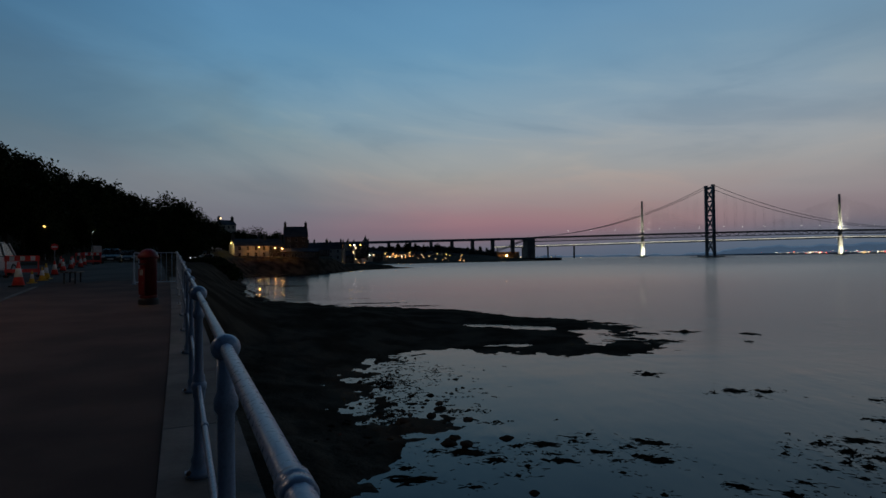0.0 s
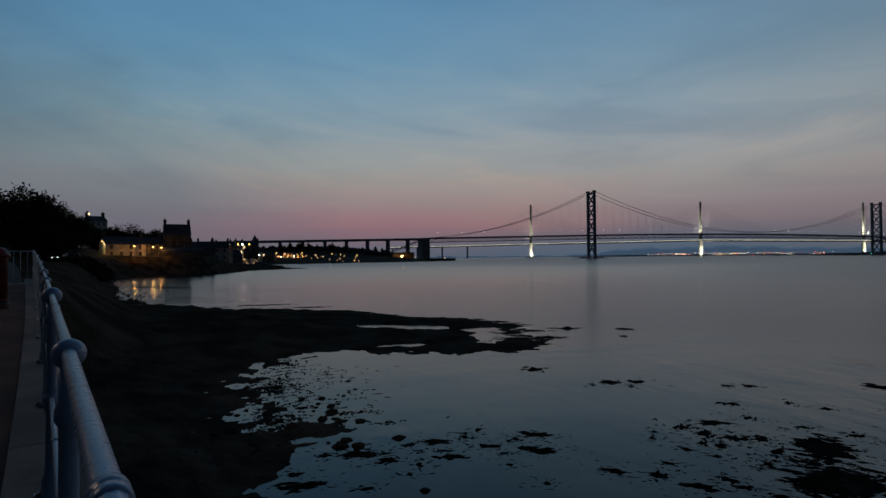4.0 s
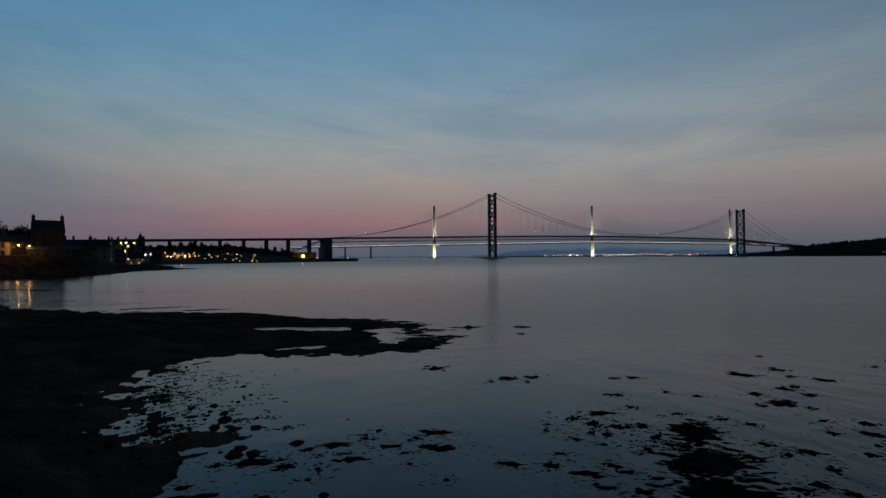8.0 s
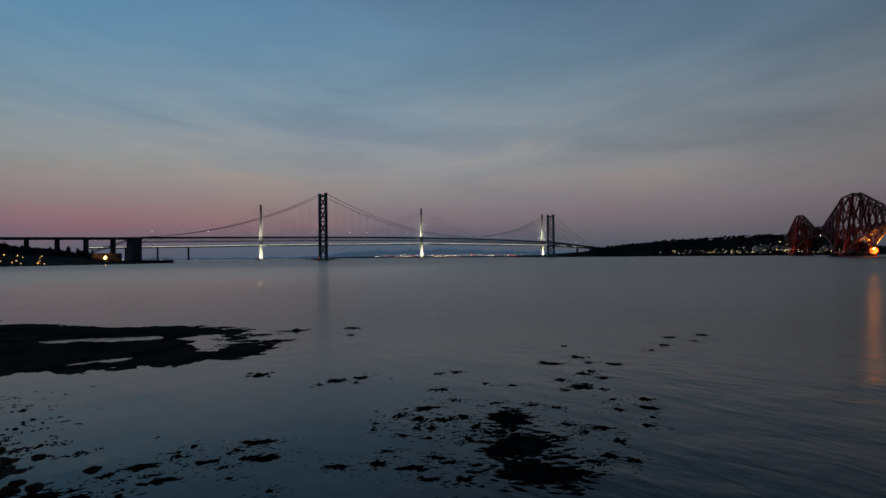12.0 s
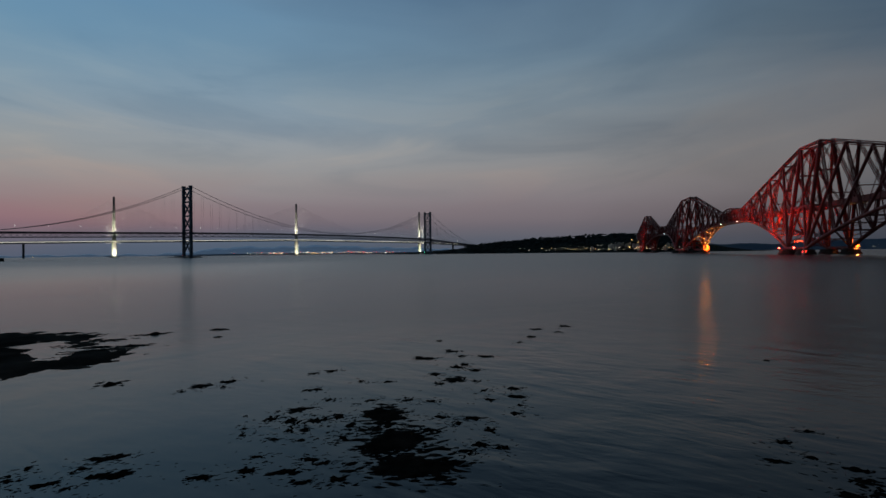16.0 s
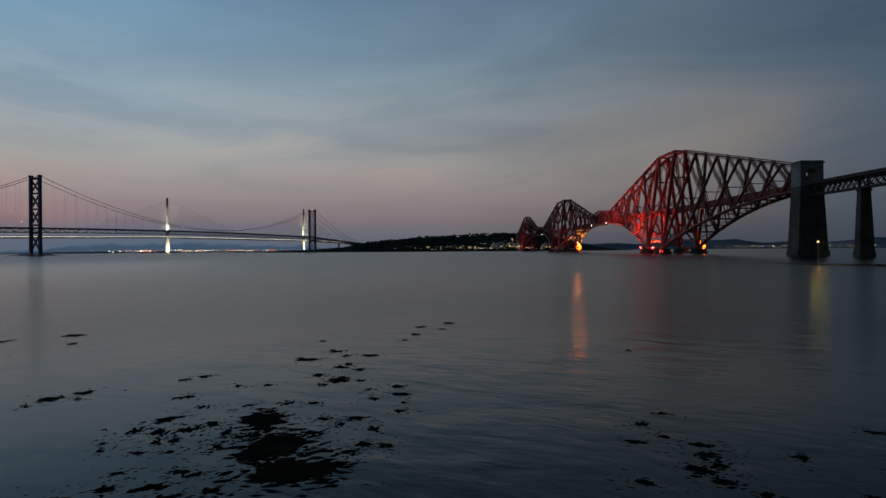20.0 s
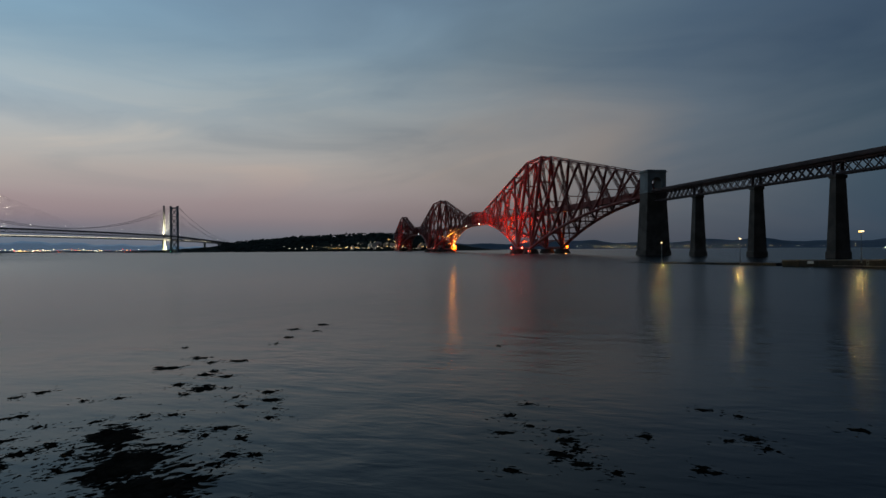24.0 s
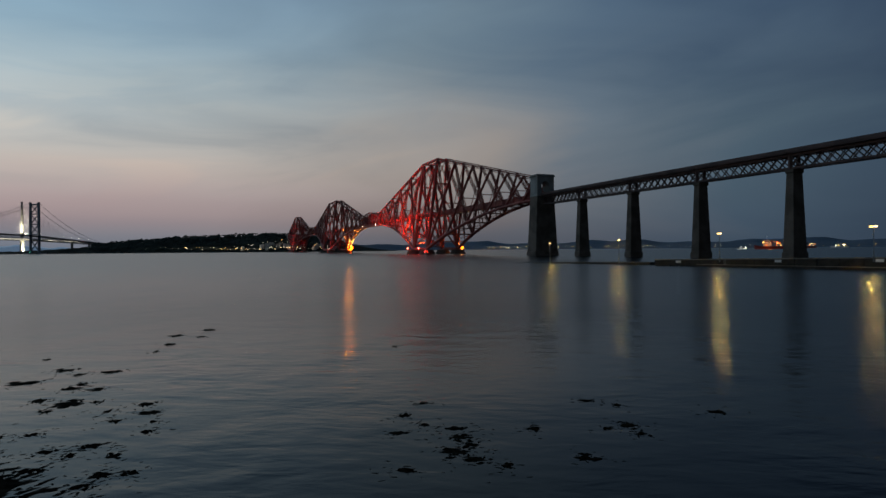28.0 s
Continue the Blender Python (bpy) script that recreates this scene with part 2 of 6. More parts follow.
RAILPAINT = surface("pale_blue_rail_paint", (0.24, 0.34, 0.47), (0.32, 0.43, 0.57), 0.30, coarse=3, fine=110, bump=0.35, depth=0.003, spread=0.25, spec=0.5)
RUSTY = surface("rusted_bolt", (0.12, 0.07, 0.05), (0.22, 0.16, 0.12), 0.8, coarse=8, fine=60)
REDSTEEL = surface("red_oxide_steel", (0.22, 0.038, 0.027), (0.31, 0.056, 0.038), 0.6, coarse=0.08, fine=0.8, bump=0.2, depth=0.05)
# viaduct girders, darker and less red than the cantilever steel
DECKSTEEL = surface("dark_girder_steel", (0.050, 0.028, 0.025), (0.085, 0.047, 0.040), 0.7, coarse=0.1, fine=0.9, bump=0.2, depth=0.05)
GREYSTEEL = surface("grey_bridge_steel", (0.16, 0.18, 0.20), (0.24, 0.26, 0.28), 0.55, coarse=0.05, fine=0.5, bump=0.2, depth=0.05)
CONCRETE = surface("bridge_concrete", (0.24, 0.23, 0.21), (0.36, 0.35, 0.32), 0.85, coarse=0.05, fine=0.6, bump=0.3, depth=0.1)
CABLE = surface("cable_wire", (0.20, 0.21, 0.22), (0.30, 0.31, 0.32), 0.6, coarse=0.2, fine=2)
WHITECABLE = surface("white_stay_sheath", (0.55, 0.55, 0.53), (0.68, 0.68, 0.66), 0.5, coarse=0.2, fine=2)
BARK = surface("bark", (0.030, 0.024, 0.018), (0.060, 0.048, 0.036), 0.9, coarse=1, fine=12, bump=0.8)
LEAF = surface("foliage", (0.018, 0.024, 0.010), (0.042, 0.050, 0.018), 0.8, coarse=0.5, fine=6, spec=0.03)
SLATE = surface("roof_slate", (0.045, 0.047, 0.052), (0.080, 0.082, 0.088), 0.7, coarse=0.4, fine=3)
STONE = surface("house_stone", (0.10, 0.085, 0.068), (0.17, 0.148, 0.12), 0.9, coarse=0.3, fine=3)
HARL = surface("white_harling", (0.52, 0.49, 0.42), (0.66, 0.63, 0.56), 0.9, coarse=0.5, fine=8)
DARKGLASS = surface("dark_window_glass", (0.010, 0.012, 0.015), (0.020, 0.022, 0.026), 0.25, coarse=1, fine=3, bump=0.05, spec=0.6)
PILLARRED = surface("pillar_box_red", (0.10, 0.008, 0.008), (0.135, 0.010, 0.010), 0.45, coarse=2, fine=20, bump=0.15, depth=0.004)
BLACKPAINT = surface("black_paint", (0.015, 0.015, 0.016), (0.028, 0.027, 0.027), 0.5, coarse=2, fine=20)
GREYPAINT = surface("grey_column_paint", (0.16, 0.17, 0.17), (0.24, 0.25, 0.25), 0.55, coarse=2, fine=12)
CONEORANGE = surface("cone_plastic", (0.62, 0.045, 0.035), (0.74, 0.065, 0.048), 0.5, coarse=4, fine=25)
CONEWHITE = surface("reflective_sleeve", (0.62, 0.62, 0.60), (0.78, 0.78, 0.76), 0.4, coarse=4, fine=40)
YELLOWP = surface("yellow_plastic", (0.60, 0.34, 0.03), (0.70, 0.42, 0.05), 0.5, coarse=4, fine=25)
TIMBER = surface("bench_timber", (0.085, 0.055, 0.035), (0.15, 0.10, 0.065), 0.75, coarse=2, fine=18)
RUBBER = surface("tyre_rubber", (0.012, 0.012, 0.012), (0.025, 0.025, 0.025), 0.85, coarse=3, fine=20)
CARDARK = surface("dark_car_paint", (0.020, 0.022, 0.026), (0.030, 0.032, 0.036), 0.3, coarse=1, fine=30, bump=0.03, spec=0.6)
CARGREY = surface("silver_grey_paint", (0.22, 0.24, 0.25), (0.28, 0.30, 0.31), 0.3, metal=0.3, coarse=1, fine=30, bump=0.03, spec=0.6)
HULL = surface("red_hull_paint", (0.16, 0.022, 0.016), (0.22, 0.030, 0.020), 0.5, coarse=0.1, fine=1)
SHIPWHITE = surface("ship_white_paint", (0.62, 0.60, 0.56), (0.74, 0.72, 0.68), 0.5, coarse=0.1, fine=1)
FARWOOD = surface("far_woodland", (0.065, 0.075, 0.062), (0.10, 0.11, 0.09), 0.95, coarse=0.02, fine=0.3, spec=0.0)
# distance haze put into the backdrop hills as an even blue glow
HAZE = glowing("painted_haze_glow", lin(66, 84, 104), 0.85)
# blue-grey base colour with the haze over the farthest land painted in
HAZEDLAND = surface("haze_paled_land", (0.19, 0.21, 0.24), (0.23, 0.25, 0.28), 0.95, coarse=0.004, fine=0.03, bump=0.1, spec=0.0)
G_SODIUM = glowing("sodium_glow", (1.0, 0.60, 0.14), 3.4)
G_AMBER = glowing("amber_glow", (1.0, 0.24, 0.016), 2.8)
G_FLOOD = glowing("amber_flood_glow", (1.0, 0.10, 0.007), 7.0)
G_REDFLOOD = glowing("red_flood_glow", (1.0, 0.055, 0.035), 22.0)
G_BAY = glowing("bay_lamp_glow", (1.0, 0.46, 0.13), 32.0)
G_WHITE = glowing("white_glow", WHITE, 6)
G_STRIP = glowing("strip_glow", (1.0, 0.95, 0.80), 0.95)
G_RED = glowing("red_glow", (1.0, 0.05, 0.03), 5)
G_GREEN = glowing("green_glow", (0.05, 1.0, 0.45), 4)
G_WARM = glowing("warm_window_glow", WARM, 2.2)
G_COOL = glowing("cool_lamp_glow", (0.95, 0.97, 0.85), 6)

# ---------------------------------------------------------------- mesh helpers
PLACE = {}


def thing(name, at, label, category, group="", kind="", turn=0.0):
    """A top-level Empty at its base, to which parts are parented."""
    ob = new(name)
    ob.empty_display_size = 0.2
    m = pose(*at, 0, 0, turn)
    ob.matrix_basis = m
    PLACE[ob.name] = m
    return tagged(ob, label, category, group, kind)


def under(ob, parent, m):
    """Parents ob at the world pose m."""
    if parent is not None:
        ob.parent = parent
        ob.matrix_basis = PLACE[parent.name].inverted() @ m
    else:
        ob.matrix_basis = m
    PLACE[ob.name] = m
    return ob


def mesh_of(name, bm, material, smooth=False):
    me = bpy.data.meshes.new(name)
    bm.to_mesh(me)
    bm.free()
    me.materials.append(material)
    if smooth:
        for f in me.polygons:
            f.use_smooth = True
    return me


def part(name, bm, material, parent, label="", m=None, smooth=False):
    """One mesh object under a thing or a part; the bmesh is in the parent's own space unless m gives a world pose."""
    me = bm if isinstance(bm, bpy.types.Mesh) else mesh_of(name, bm, material, smooth)
    ob = new(name, me)
    if m is None:
        m = PLACE[parent.name] if parent is not None else Matrix.Identity(4)
    under(ob, parent, m)
    if label:
        ob["label"] = label
    return ob


def box(bm, c, size, bevel=0.0, turn=0.0):
    g = bmesh.ops.create_cube(bm, size=1.0)
    m = Matrix.Translation(c) @ Matrix.Rotation(turn, 4, "Z") @ Matrix.Diagonal((*size, 1))
    bmesh.ops.transform(bm, matrix=m, verts=g["verts"])
    if bevel:
        es = list({e for v in g["verts"] for e in v.link_edges})
        bmesh.ops.bevel(bm, geom=es, offset=bevel, segments=2, profile=0.7, affect="EDGES")
    return bm


def boxes(*items):
    bm = bmesh.new()
    for it in items:
        box(bm, *it)
    return bm


def lathe(profile, seg=16, bm=None, at=(0, 0, 0), axis=None):
    """Turns a profile of (radius, height) round an axis."""
    bm = bm or bmesh.new()
    rings = []
    for r, z in profile:
        rings.append([bm.verts.new((r * math.cos(2 * math.pi * i / seg), r * math.sin(2 * math.pi * i / seg), z)) for i in range(seg)])
    for a, b in zip(rings, rings[1:]):
        for i in range(seg):
            bm.faces.new((a[i], a[(i + 1) % seg], b[(i + 1) % seg], b[i]))
    bm.faces.new(rings[0][::-1])
    bm.faces.new(rings[-1])
    vs = [v for ring in rings for v in ring]
    m = Matrix.Translation(at)
    if axis is not None:
        m = m @ Vector(axis).to_track_quat("Z", "Y").to_matrix().to_4x4()
    bmesh.ops.transform(bm, matrix=m, verts=vs)
    return bm


def grid_mesh(name, co, nu, nv, material, smooth=True):
    """A sheet of nu by nv points."""
    me = bpy.data.meshes.new(name)
    i = np.arange(nu * nv).reshape(nu, nv)
    q = np.stack([i[:-1, :-1], i[1:, :-1], i[1:, 1:], i[:-1, 1:]], -1).reshape(-1, 4)
    me.vertices.add(nu * nv)
    me.vertices.foreach_set("co", co.astype(np.float32).ravel())
    me.loops.add(q.size)
    me.loops.foreach_set("vertex_index", q.astype(np.int32).ravel())
    me.polygons.add(len(q))
    me.polygons.foreach_set("loop_start", np.arange(0, q.size, 4, dtype=np.int32))
    me.update()
    me.validate()
    me.materials.append(material)
    me.polygons.foreach_set("use_smooth", np.full(len(q), smooth))
    return me


UNIT = {}


def unit_beam(shape, material):
    """A beam one metre long and one wide along z, shared by all members of its kind."""
    key = (shape, material.name)
    if key not in UNIT:
        bm = bmesh.new()
        if shape == "tube":
            lathe([(0.5, 0), (0.5, 1)], 10, bm)
        elif shape == "lattice":
            for sx in (-0.5, 0.5):
                for sy in (-0.5, 0.5):
                    box(bm, (sx * 0.82, sy * 0.82, 0.5), (0.18, 0.18, 1))
            n = 40
            for k in range(n):
                for sy in (-0.43, 0.43):
                    for dx in (-1, 1):
                        a, b = Vector((-0.43 * dx, sy, k / n)), Vector((0.43 * dx, sy, (k + 1) / n))
                        d = b - a
                        w = Vector((0.0, 0.05, 0.0))
                        u = Vector((0, 0, 0.0024))
                        vs = [bm.verts.new(p) for p in (a - u - w, a + u - w, b + u - w, b - u - w, a - u + w, a + u + w, b + u + w, b - u + w)]
                        for f in ((0, 1, 2, 3), (7, 6, 5, 4), (0, 4, 5, 1), (1, 5, 6, 2), (2, 6, 7, 3), (3, 7, 4, 0)):
                            bm.faces.new([vs[i] for i in f])
        else:
            box(bm, (0, 0, 0.5), (1, 1, 1), 0.06)
        UNIT[key] = mesh_of(shape, bm, material, shape == "tube")
    return UNIT[key]


def beam(name, a, b, w, material, parent, shape="box", h=None, label=""):
    a, b = Vector(a), Vector(b)
    d = b - a
    up = Vector((0, 0, 1)) if abs(d.normalized().z) < 0.98 else Vector((0, 1, 0))
    zx = d.normalized()
    xx = up.cross(zx).normalized()
    yx = zx.cross(xx)
    m = Matrix((xx, yx, zx)).transposed().to_4x4()
    m.translation = a
    ob = new(name, unit_beam(shape, material))
    m = m @ Matrix.Diagonal((w, h or w, d.length, 1))
    under(ob, parent, m)
    if label:
        ob["label"] = label
    return ob


def polar(az, r, z=0.0):
    a = radians(az)
    return Vector((r * math.sin(a), r * math.cos(a), z))


# ---------------------------------------------------------------- the ground, one sheet to the horizon
SHORE = [(34, -62), (13, -20), (7, 0), (1.8, 9.4), (-0.9, 13.2), (-0.4, 15.0), (0.1, 17.0), (-1.0, 18.2), (-2.0, 19.7), (-2.9, 23.4), (-3.3, 25.4), (-3.3, 28.7), (-2.8, 32.7), (-1.6, 35.3), (0.5, 35.8),
         (3.2, 34.7), (6.3, 33.4), (8.9, 33.8), (10.2, 33.6), (12.4, 36.6), (11.6, 39.0), (13.0, 41.5), (12.6, 46.0), (10.4, 50.0), (6, 53), (0.9, 60.4), (-12.4, 67.3), (-21.5, 75.6),
         (-30.4, 88.4), (-41, 116), (-72, 187), (-75, 258), (-50, 268), (-15, 345), (-62, 372), (-118, 540), (60, 720), (140, 800), (190, 1150), (40, 1300),
         (-400, 1700), (-2500, 2600), (-4000, 0), (-1500, -3000), (600, -900), (150, -160), (120, -104)]
QUAY = [(3.2, -7.0), (0.33, -0.5), (-11.2, 24.8), (-20.5, 50), (-37.5, 92), (-50, 130), (-74, 185), (-74, 212), (-50, 236), (-46, 290)]     # foot of the sea wall


def to_polygon(x, y, pts, closed=True):
    """Distance to an outline, positive inside (closed) or on its left (open)."""
    best = np.full(x.shape, 1e18)
    inside = np.zeros(x.shape, bool)
    sign = np.ones(x.shape)
    n = len(pts)
    for i in range(n if closed else n - 1):
        (ax, ay), (bx, by) = pts[i], pts[(i + 1) % n]
        dx, dy = bx - ax, by - ay
        t = np.clip(((x - ax) * dx + (y - ay) * dy) / (dx * dx + dy * dy), 0, 1)
        d = (x - ax - t * dx) ** 2 + (y - ay - t * dy) ** 2
        near = d < best
        best = np.where(near, d, best)
        if closed:
            hit = ((ay > y) != (by > y)) & (x < dx * (y - ay) / (dy if dy else 1e-9) + ax)
            inside ^= hit
        else:
            sign = np.where(near, np.sign(dx * (y - ay) - dy * (x - ax)), sign)
    d = np.sqrt(best)
    return np.where(inside, d, -d) if closed else d * sign


def lattice_noise(x, y, seed):
    """Smooth value noise on a unit lattice, -1 to 1."""
    def h(i, j):
        v = np.sin(i * 127.1 + j * 311.7 + seed * 74.7) * 43758.5453
        return (v - np.floor(v)) * 2 - 1
    i, j = np.floor(x), np.floor(y)
    u, v = x - i, y - j
    u, v = u * u * (3 - 2 * u), v * v * (3 - 2 * v)
    return (h(i, j) * (1 - u) + h(i + 1, j) * u) * (1 - v) + (h(i, j + 1) * (1 - u) + h(i + 1, j + 1) * u) * v


def rough(x, y, size, seed, octaves=4):
    s, a, out = 1 / size, 1.0, 0.0
    for k in range(octaves):
        c, sn = math.cos(0.7 * k), math.sin(0.7 * k)
        out = out + a * lattice_noise((x * c - y * sn) * s, (x * sn + y * c) * s, seed + k)
        s, a = s * 2.1, a * 0.5
    return out


def smooth(v, lo, hi):
    t = np.clip((v - lo) / (hi - lo), 0, 1)
    return t * t * (3 - 2 * t)


def prom(s):
    """Height of the promenade s metres along the railing."""
    s = np.maximum(s, 0)
    return EYE - 1.45 + 1.4 * (1 - np.exp(-(s / 32.0) ** 2.4))


def bump_at(x, y, cx, cy, sx, sy, h, turn=0.0):
    c, s = math.cos(radians(turn)), math.sin(radians(turn))
    u, v = (x - cx) * c + (y - cy) * s, -(x - cx) * s + (y - cy) * c
    return h * np.exp(-(u / sx) ** 2 - (v / sy) ** 2)


def ground_height(x, y):
    r = np.hypot(x, y)
    d = to_polygon(x, y, SHORE)
    q = to_polygon(x, y, QUAY, closed=False)
    near = 1 - smooth(r, 90, 400)
    # shore and sea bed
    spit = smooth(x + 0.25 * (y - 40), -6, 1) * smooth(y, 29, 33) * (1 - smooth(y, 62, 70))      # the low weedy spit
    slope = np.where(d > 0, (0.085 - 0.060 * spit) * d, 0.075 * d)
    beach = np.clip(slope, -3.5, 1.7) + (rough(x, y, 5.0, 3) * 0.11 + rough(x, y, 1.1, 11, 3) * 0.085) * near * (1 - 0.45 * spit) + rough(x, y, 0.42, 17, 2) * 0.035 * near + 0.07 * spit
    beach = beach - 0.62 * np.exp(-(((x - 4.9) * 0.90 + (y - 45.6) * -0.43) / 3.9) ** 4 - (((x - 4.9) * 0.43 + (y - 45.6) * 0.90) / 1.35) ** 2)
    beach = beach - 0.30 * np.exp(-((x - 4.1) / 1.6) ** 2 - ((y - 36.1) / 0.5) ** 2) - 0.3 * np.exp(-((x - 9.9) / 0.8) ** 2 - ((y - 42.3) / 0.8) ** 2)
    beach = beach - 0.34 * np.exp(-((x - 10.6 - 0.25 * (y - 39)) / 1.0) ** 2 - ((y - 39.0) / 4.2) ** 2) - 0.26 * np.exp(-((x - 12.8) / 2.2) ** 2 - ((y - 38.6) / 0.55) ** 2)
    # town ground behind the far beach
    town = np.clip(1.6 + 0.10 * np.maximum(d - 10, 0), 0, 8.0) + 9.0 * smooth(d, 50, 170) + rough(x, y, 60, 21) * 1.2
    beach = np.where(d > 10, beach + (town - beach) * smooth(r, 150, 230), beach)
    # raised promenade, road and wooded hill on the land side of the wall
    s = -0.413 * x + 0.911 * y
    foot = np.clip(15 - 0.05 * y, 6.0, 16)
    hill = 24.0 * smooth(q, foot, foot + 46) * (1 - smooth(y, 175, 260)) + rough(x, y, 25, 31) * 0.9 * smooth(q, foot, foot + 10)
    land = prom(s) - 0.12 + hill + 1.6 * smooth(y, 110, 215)
    bank = np.where(y > 27, smooth(q, -1.2 - 4.0 * smooth(y, 27, 40) - 4.0 * smooth(y, 140, 180), 0.6 + 3.0 * smooth(y, 27, 45)), (q > 0.05) * 1.0) * (1 - smooth(y, 255, 285))
    h = beach + (land - beach) * bank
    # Fife: wooded headland, low dockland, far hills, and the rock below the middle cantilever
    fife = 0.66 * (bump_at(x, y, 2080, 1075, 330, 210, 64, -30) + bump_at(x, y, 2100, 800, 240, 190, 57) + bump_at(x, y, 1930, 1330, 330, 170, 44, -45)
            + bump_at(x, y, 2250, 1500, 500, 120, 42, -45) + bump_at(x, y, 1830, 700, 140, 120, 24)
            + bump_at(x, y, 2320, 860, 300, 260, 36) + bump_at(x, y, 2100, 600, 200, 150, 22)) - 5 + rough(x, y, 45, 41) * 3.0 
    az = np.degrees(np.arctan2(x, y))
    dock = -5 + 14 * smooth(r, 3560, 3700) * smooth(az, 18, 29) * (1 - smooth(az, 56, 62)) * smooth(az, -5, 0.1)
    dock = dock + rough(x, y, 120, 51) * 2.0
    east = -5 + 12 * smooth(r, 3700, 3850) * smooth(az, 68, 72) + (48 + 12 * np.sin(az * 0.43 + 2.2) + 6 * np.sin(az * 1.3)) * smooth(r, 4150, 4700) * smooth(az, 68, 74)
    east = east + rough(x, y, 150, 61) * 6 * smooth(r, 3900, 4300)
    island = bump_at(x, y, 1150, 345, 62, 34, 8.5, 28) - 4
    far = np.maximum(np.maximum(fife, dock), np.maximum(east, island))
    return np.where((r > 900) & (d < 0), np.maximum(far, -4), h)


def build_ground():
    az = np.concatenate([np.arange(-180, -46, 3.0), np.arange(-46, 126, 0.2), np.arange(126, 180.1, 3.0)])
    rr = np.concatenate([np.geomspace(0.6, 8, 24), np.geomspace(8.15, 70, 280), np.geomspace(71, 1500, 130), np.geomspace(1520, 4900, 90)])
    a, r = np.meshgrid(np.radians(az), rr, indexing="ij")
    x, y = r * np.sin(a), r * np.cos(a)
    z = ground_height(x, y)
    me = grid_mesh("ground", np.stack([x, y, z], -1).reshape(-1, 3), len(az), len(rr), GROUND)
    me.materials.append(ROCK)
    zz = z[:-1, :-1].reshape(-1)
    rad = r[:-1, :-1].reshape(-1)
    # land past 3400 m takes the colour paled for haze
    me.materials.append(HAZEDLAND)
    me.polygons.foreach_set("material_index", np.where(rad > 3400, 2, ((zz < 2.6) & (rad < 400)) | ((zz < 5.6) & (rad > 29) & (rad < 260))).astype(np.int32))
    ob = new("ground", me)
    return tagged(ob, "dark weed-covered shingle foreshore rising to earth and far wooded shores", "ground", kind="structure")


build_ground()


def build_water():
    az = np.arange(0, 361, 3.0)
    rr = np.concatenate([[0.5], np.geomspace(2, 4930, 60)])
    a, r = np.meshgrid(np.radians(az), rr, indexing="ij")
    co = np.stack([r * np.sin(a), r * np.cos(a), np.zeros_like(a)], -1).reshape(-1, 3)
    ob = new("water", grid_mesh("water", co, len(az), len(rr), WATER))
    return tagged(ob, "calm grey-blue estuary water with fine ripples at dusk", "water", kind="structure")


build_water()


def back_hills():
    """Hills on the skyline, far behind the dockland; their hazy blue is a painted glow."""
    az = np.arange(-60, 131, 0.25)
    r = 4880
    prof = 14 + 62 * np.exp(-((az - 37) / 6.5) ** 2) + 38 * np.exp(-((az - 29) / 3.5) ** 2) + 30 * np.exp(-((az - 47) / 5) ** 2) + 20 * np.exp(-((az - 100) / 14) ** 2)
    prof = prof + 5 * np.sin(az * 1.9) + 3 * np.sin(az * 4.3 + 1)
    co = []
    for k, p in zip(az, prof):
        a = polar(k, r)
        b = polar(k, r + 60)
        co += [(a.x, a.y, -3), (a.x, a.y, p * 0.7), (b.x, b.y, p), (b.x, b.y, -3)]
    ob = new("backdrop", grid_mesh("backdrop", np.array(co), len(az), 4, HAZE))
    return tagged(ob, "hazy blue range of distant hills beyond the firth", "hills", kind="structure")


back_hills()

# ---------------------------------------------------------------- railway cantilever bridge
FB0, FBDIR = (442.0, -30.1), 62.02
_d = polar(FBDIR, 1)
_w = Vector((_d.y, -_d.x, 0))


def fb(s, w, z):
    """s metres north of the stone end tower, w metres east of the centre line."""
    return Vector((FB0[0], FB0[1], 0)) + _d * s + _w * w + Vector((0, 0, z))


def along(a, b, t):
    return Vector(a) * (1 - t) + Vector(b) * t


TOP, FOOT, ARM, DECK = 105.0, 6.0, 207.3, 46.5
CUT = [0, 0.235, 0.44, 0.62, 0.775, 0.9, 1.0]


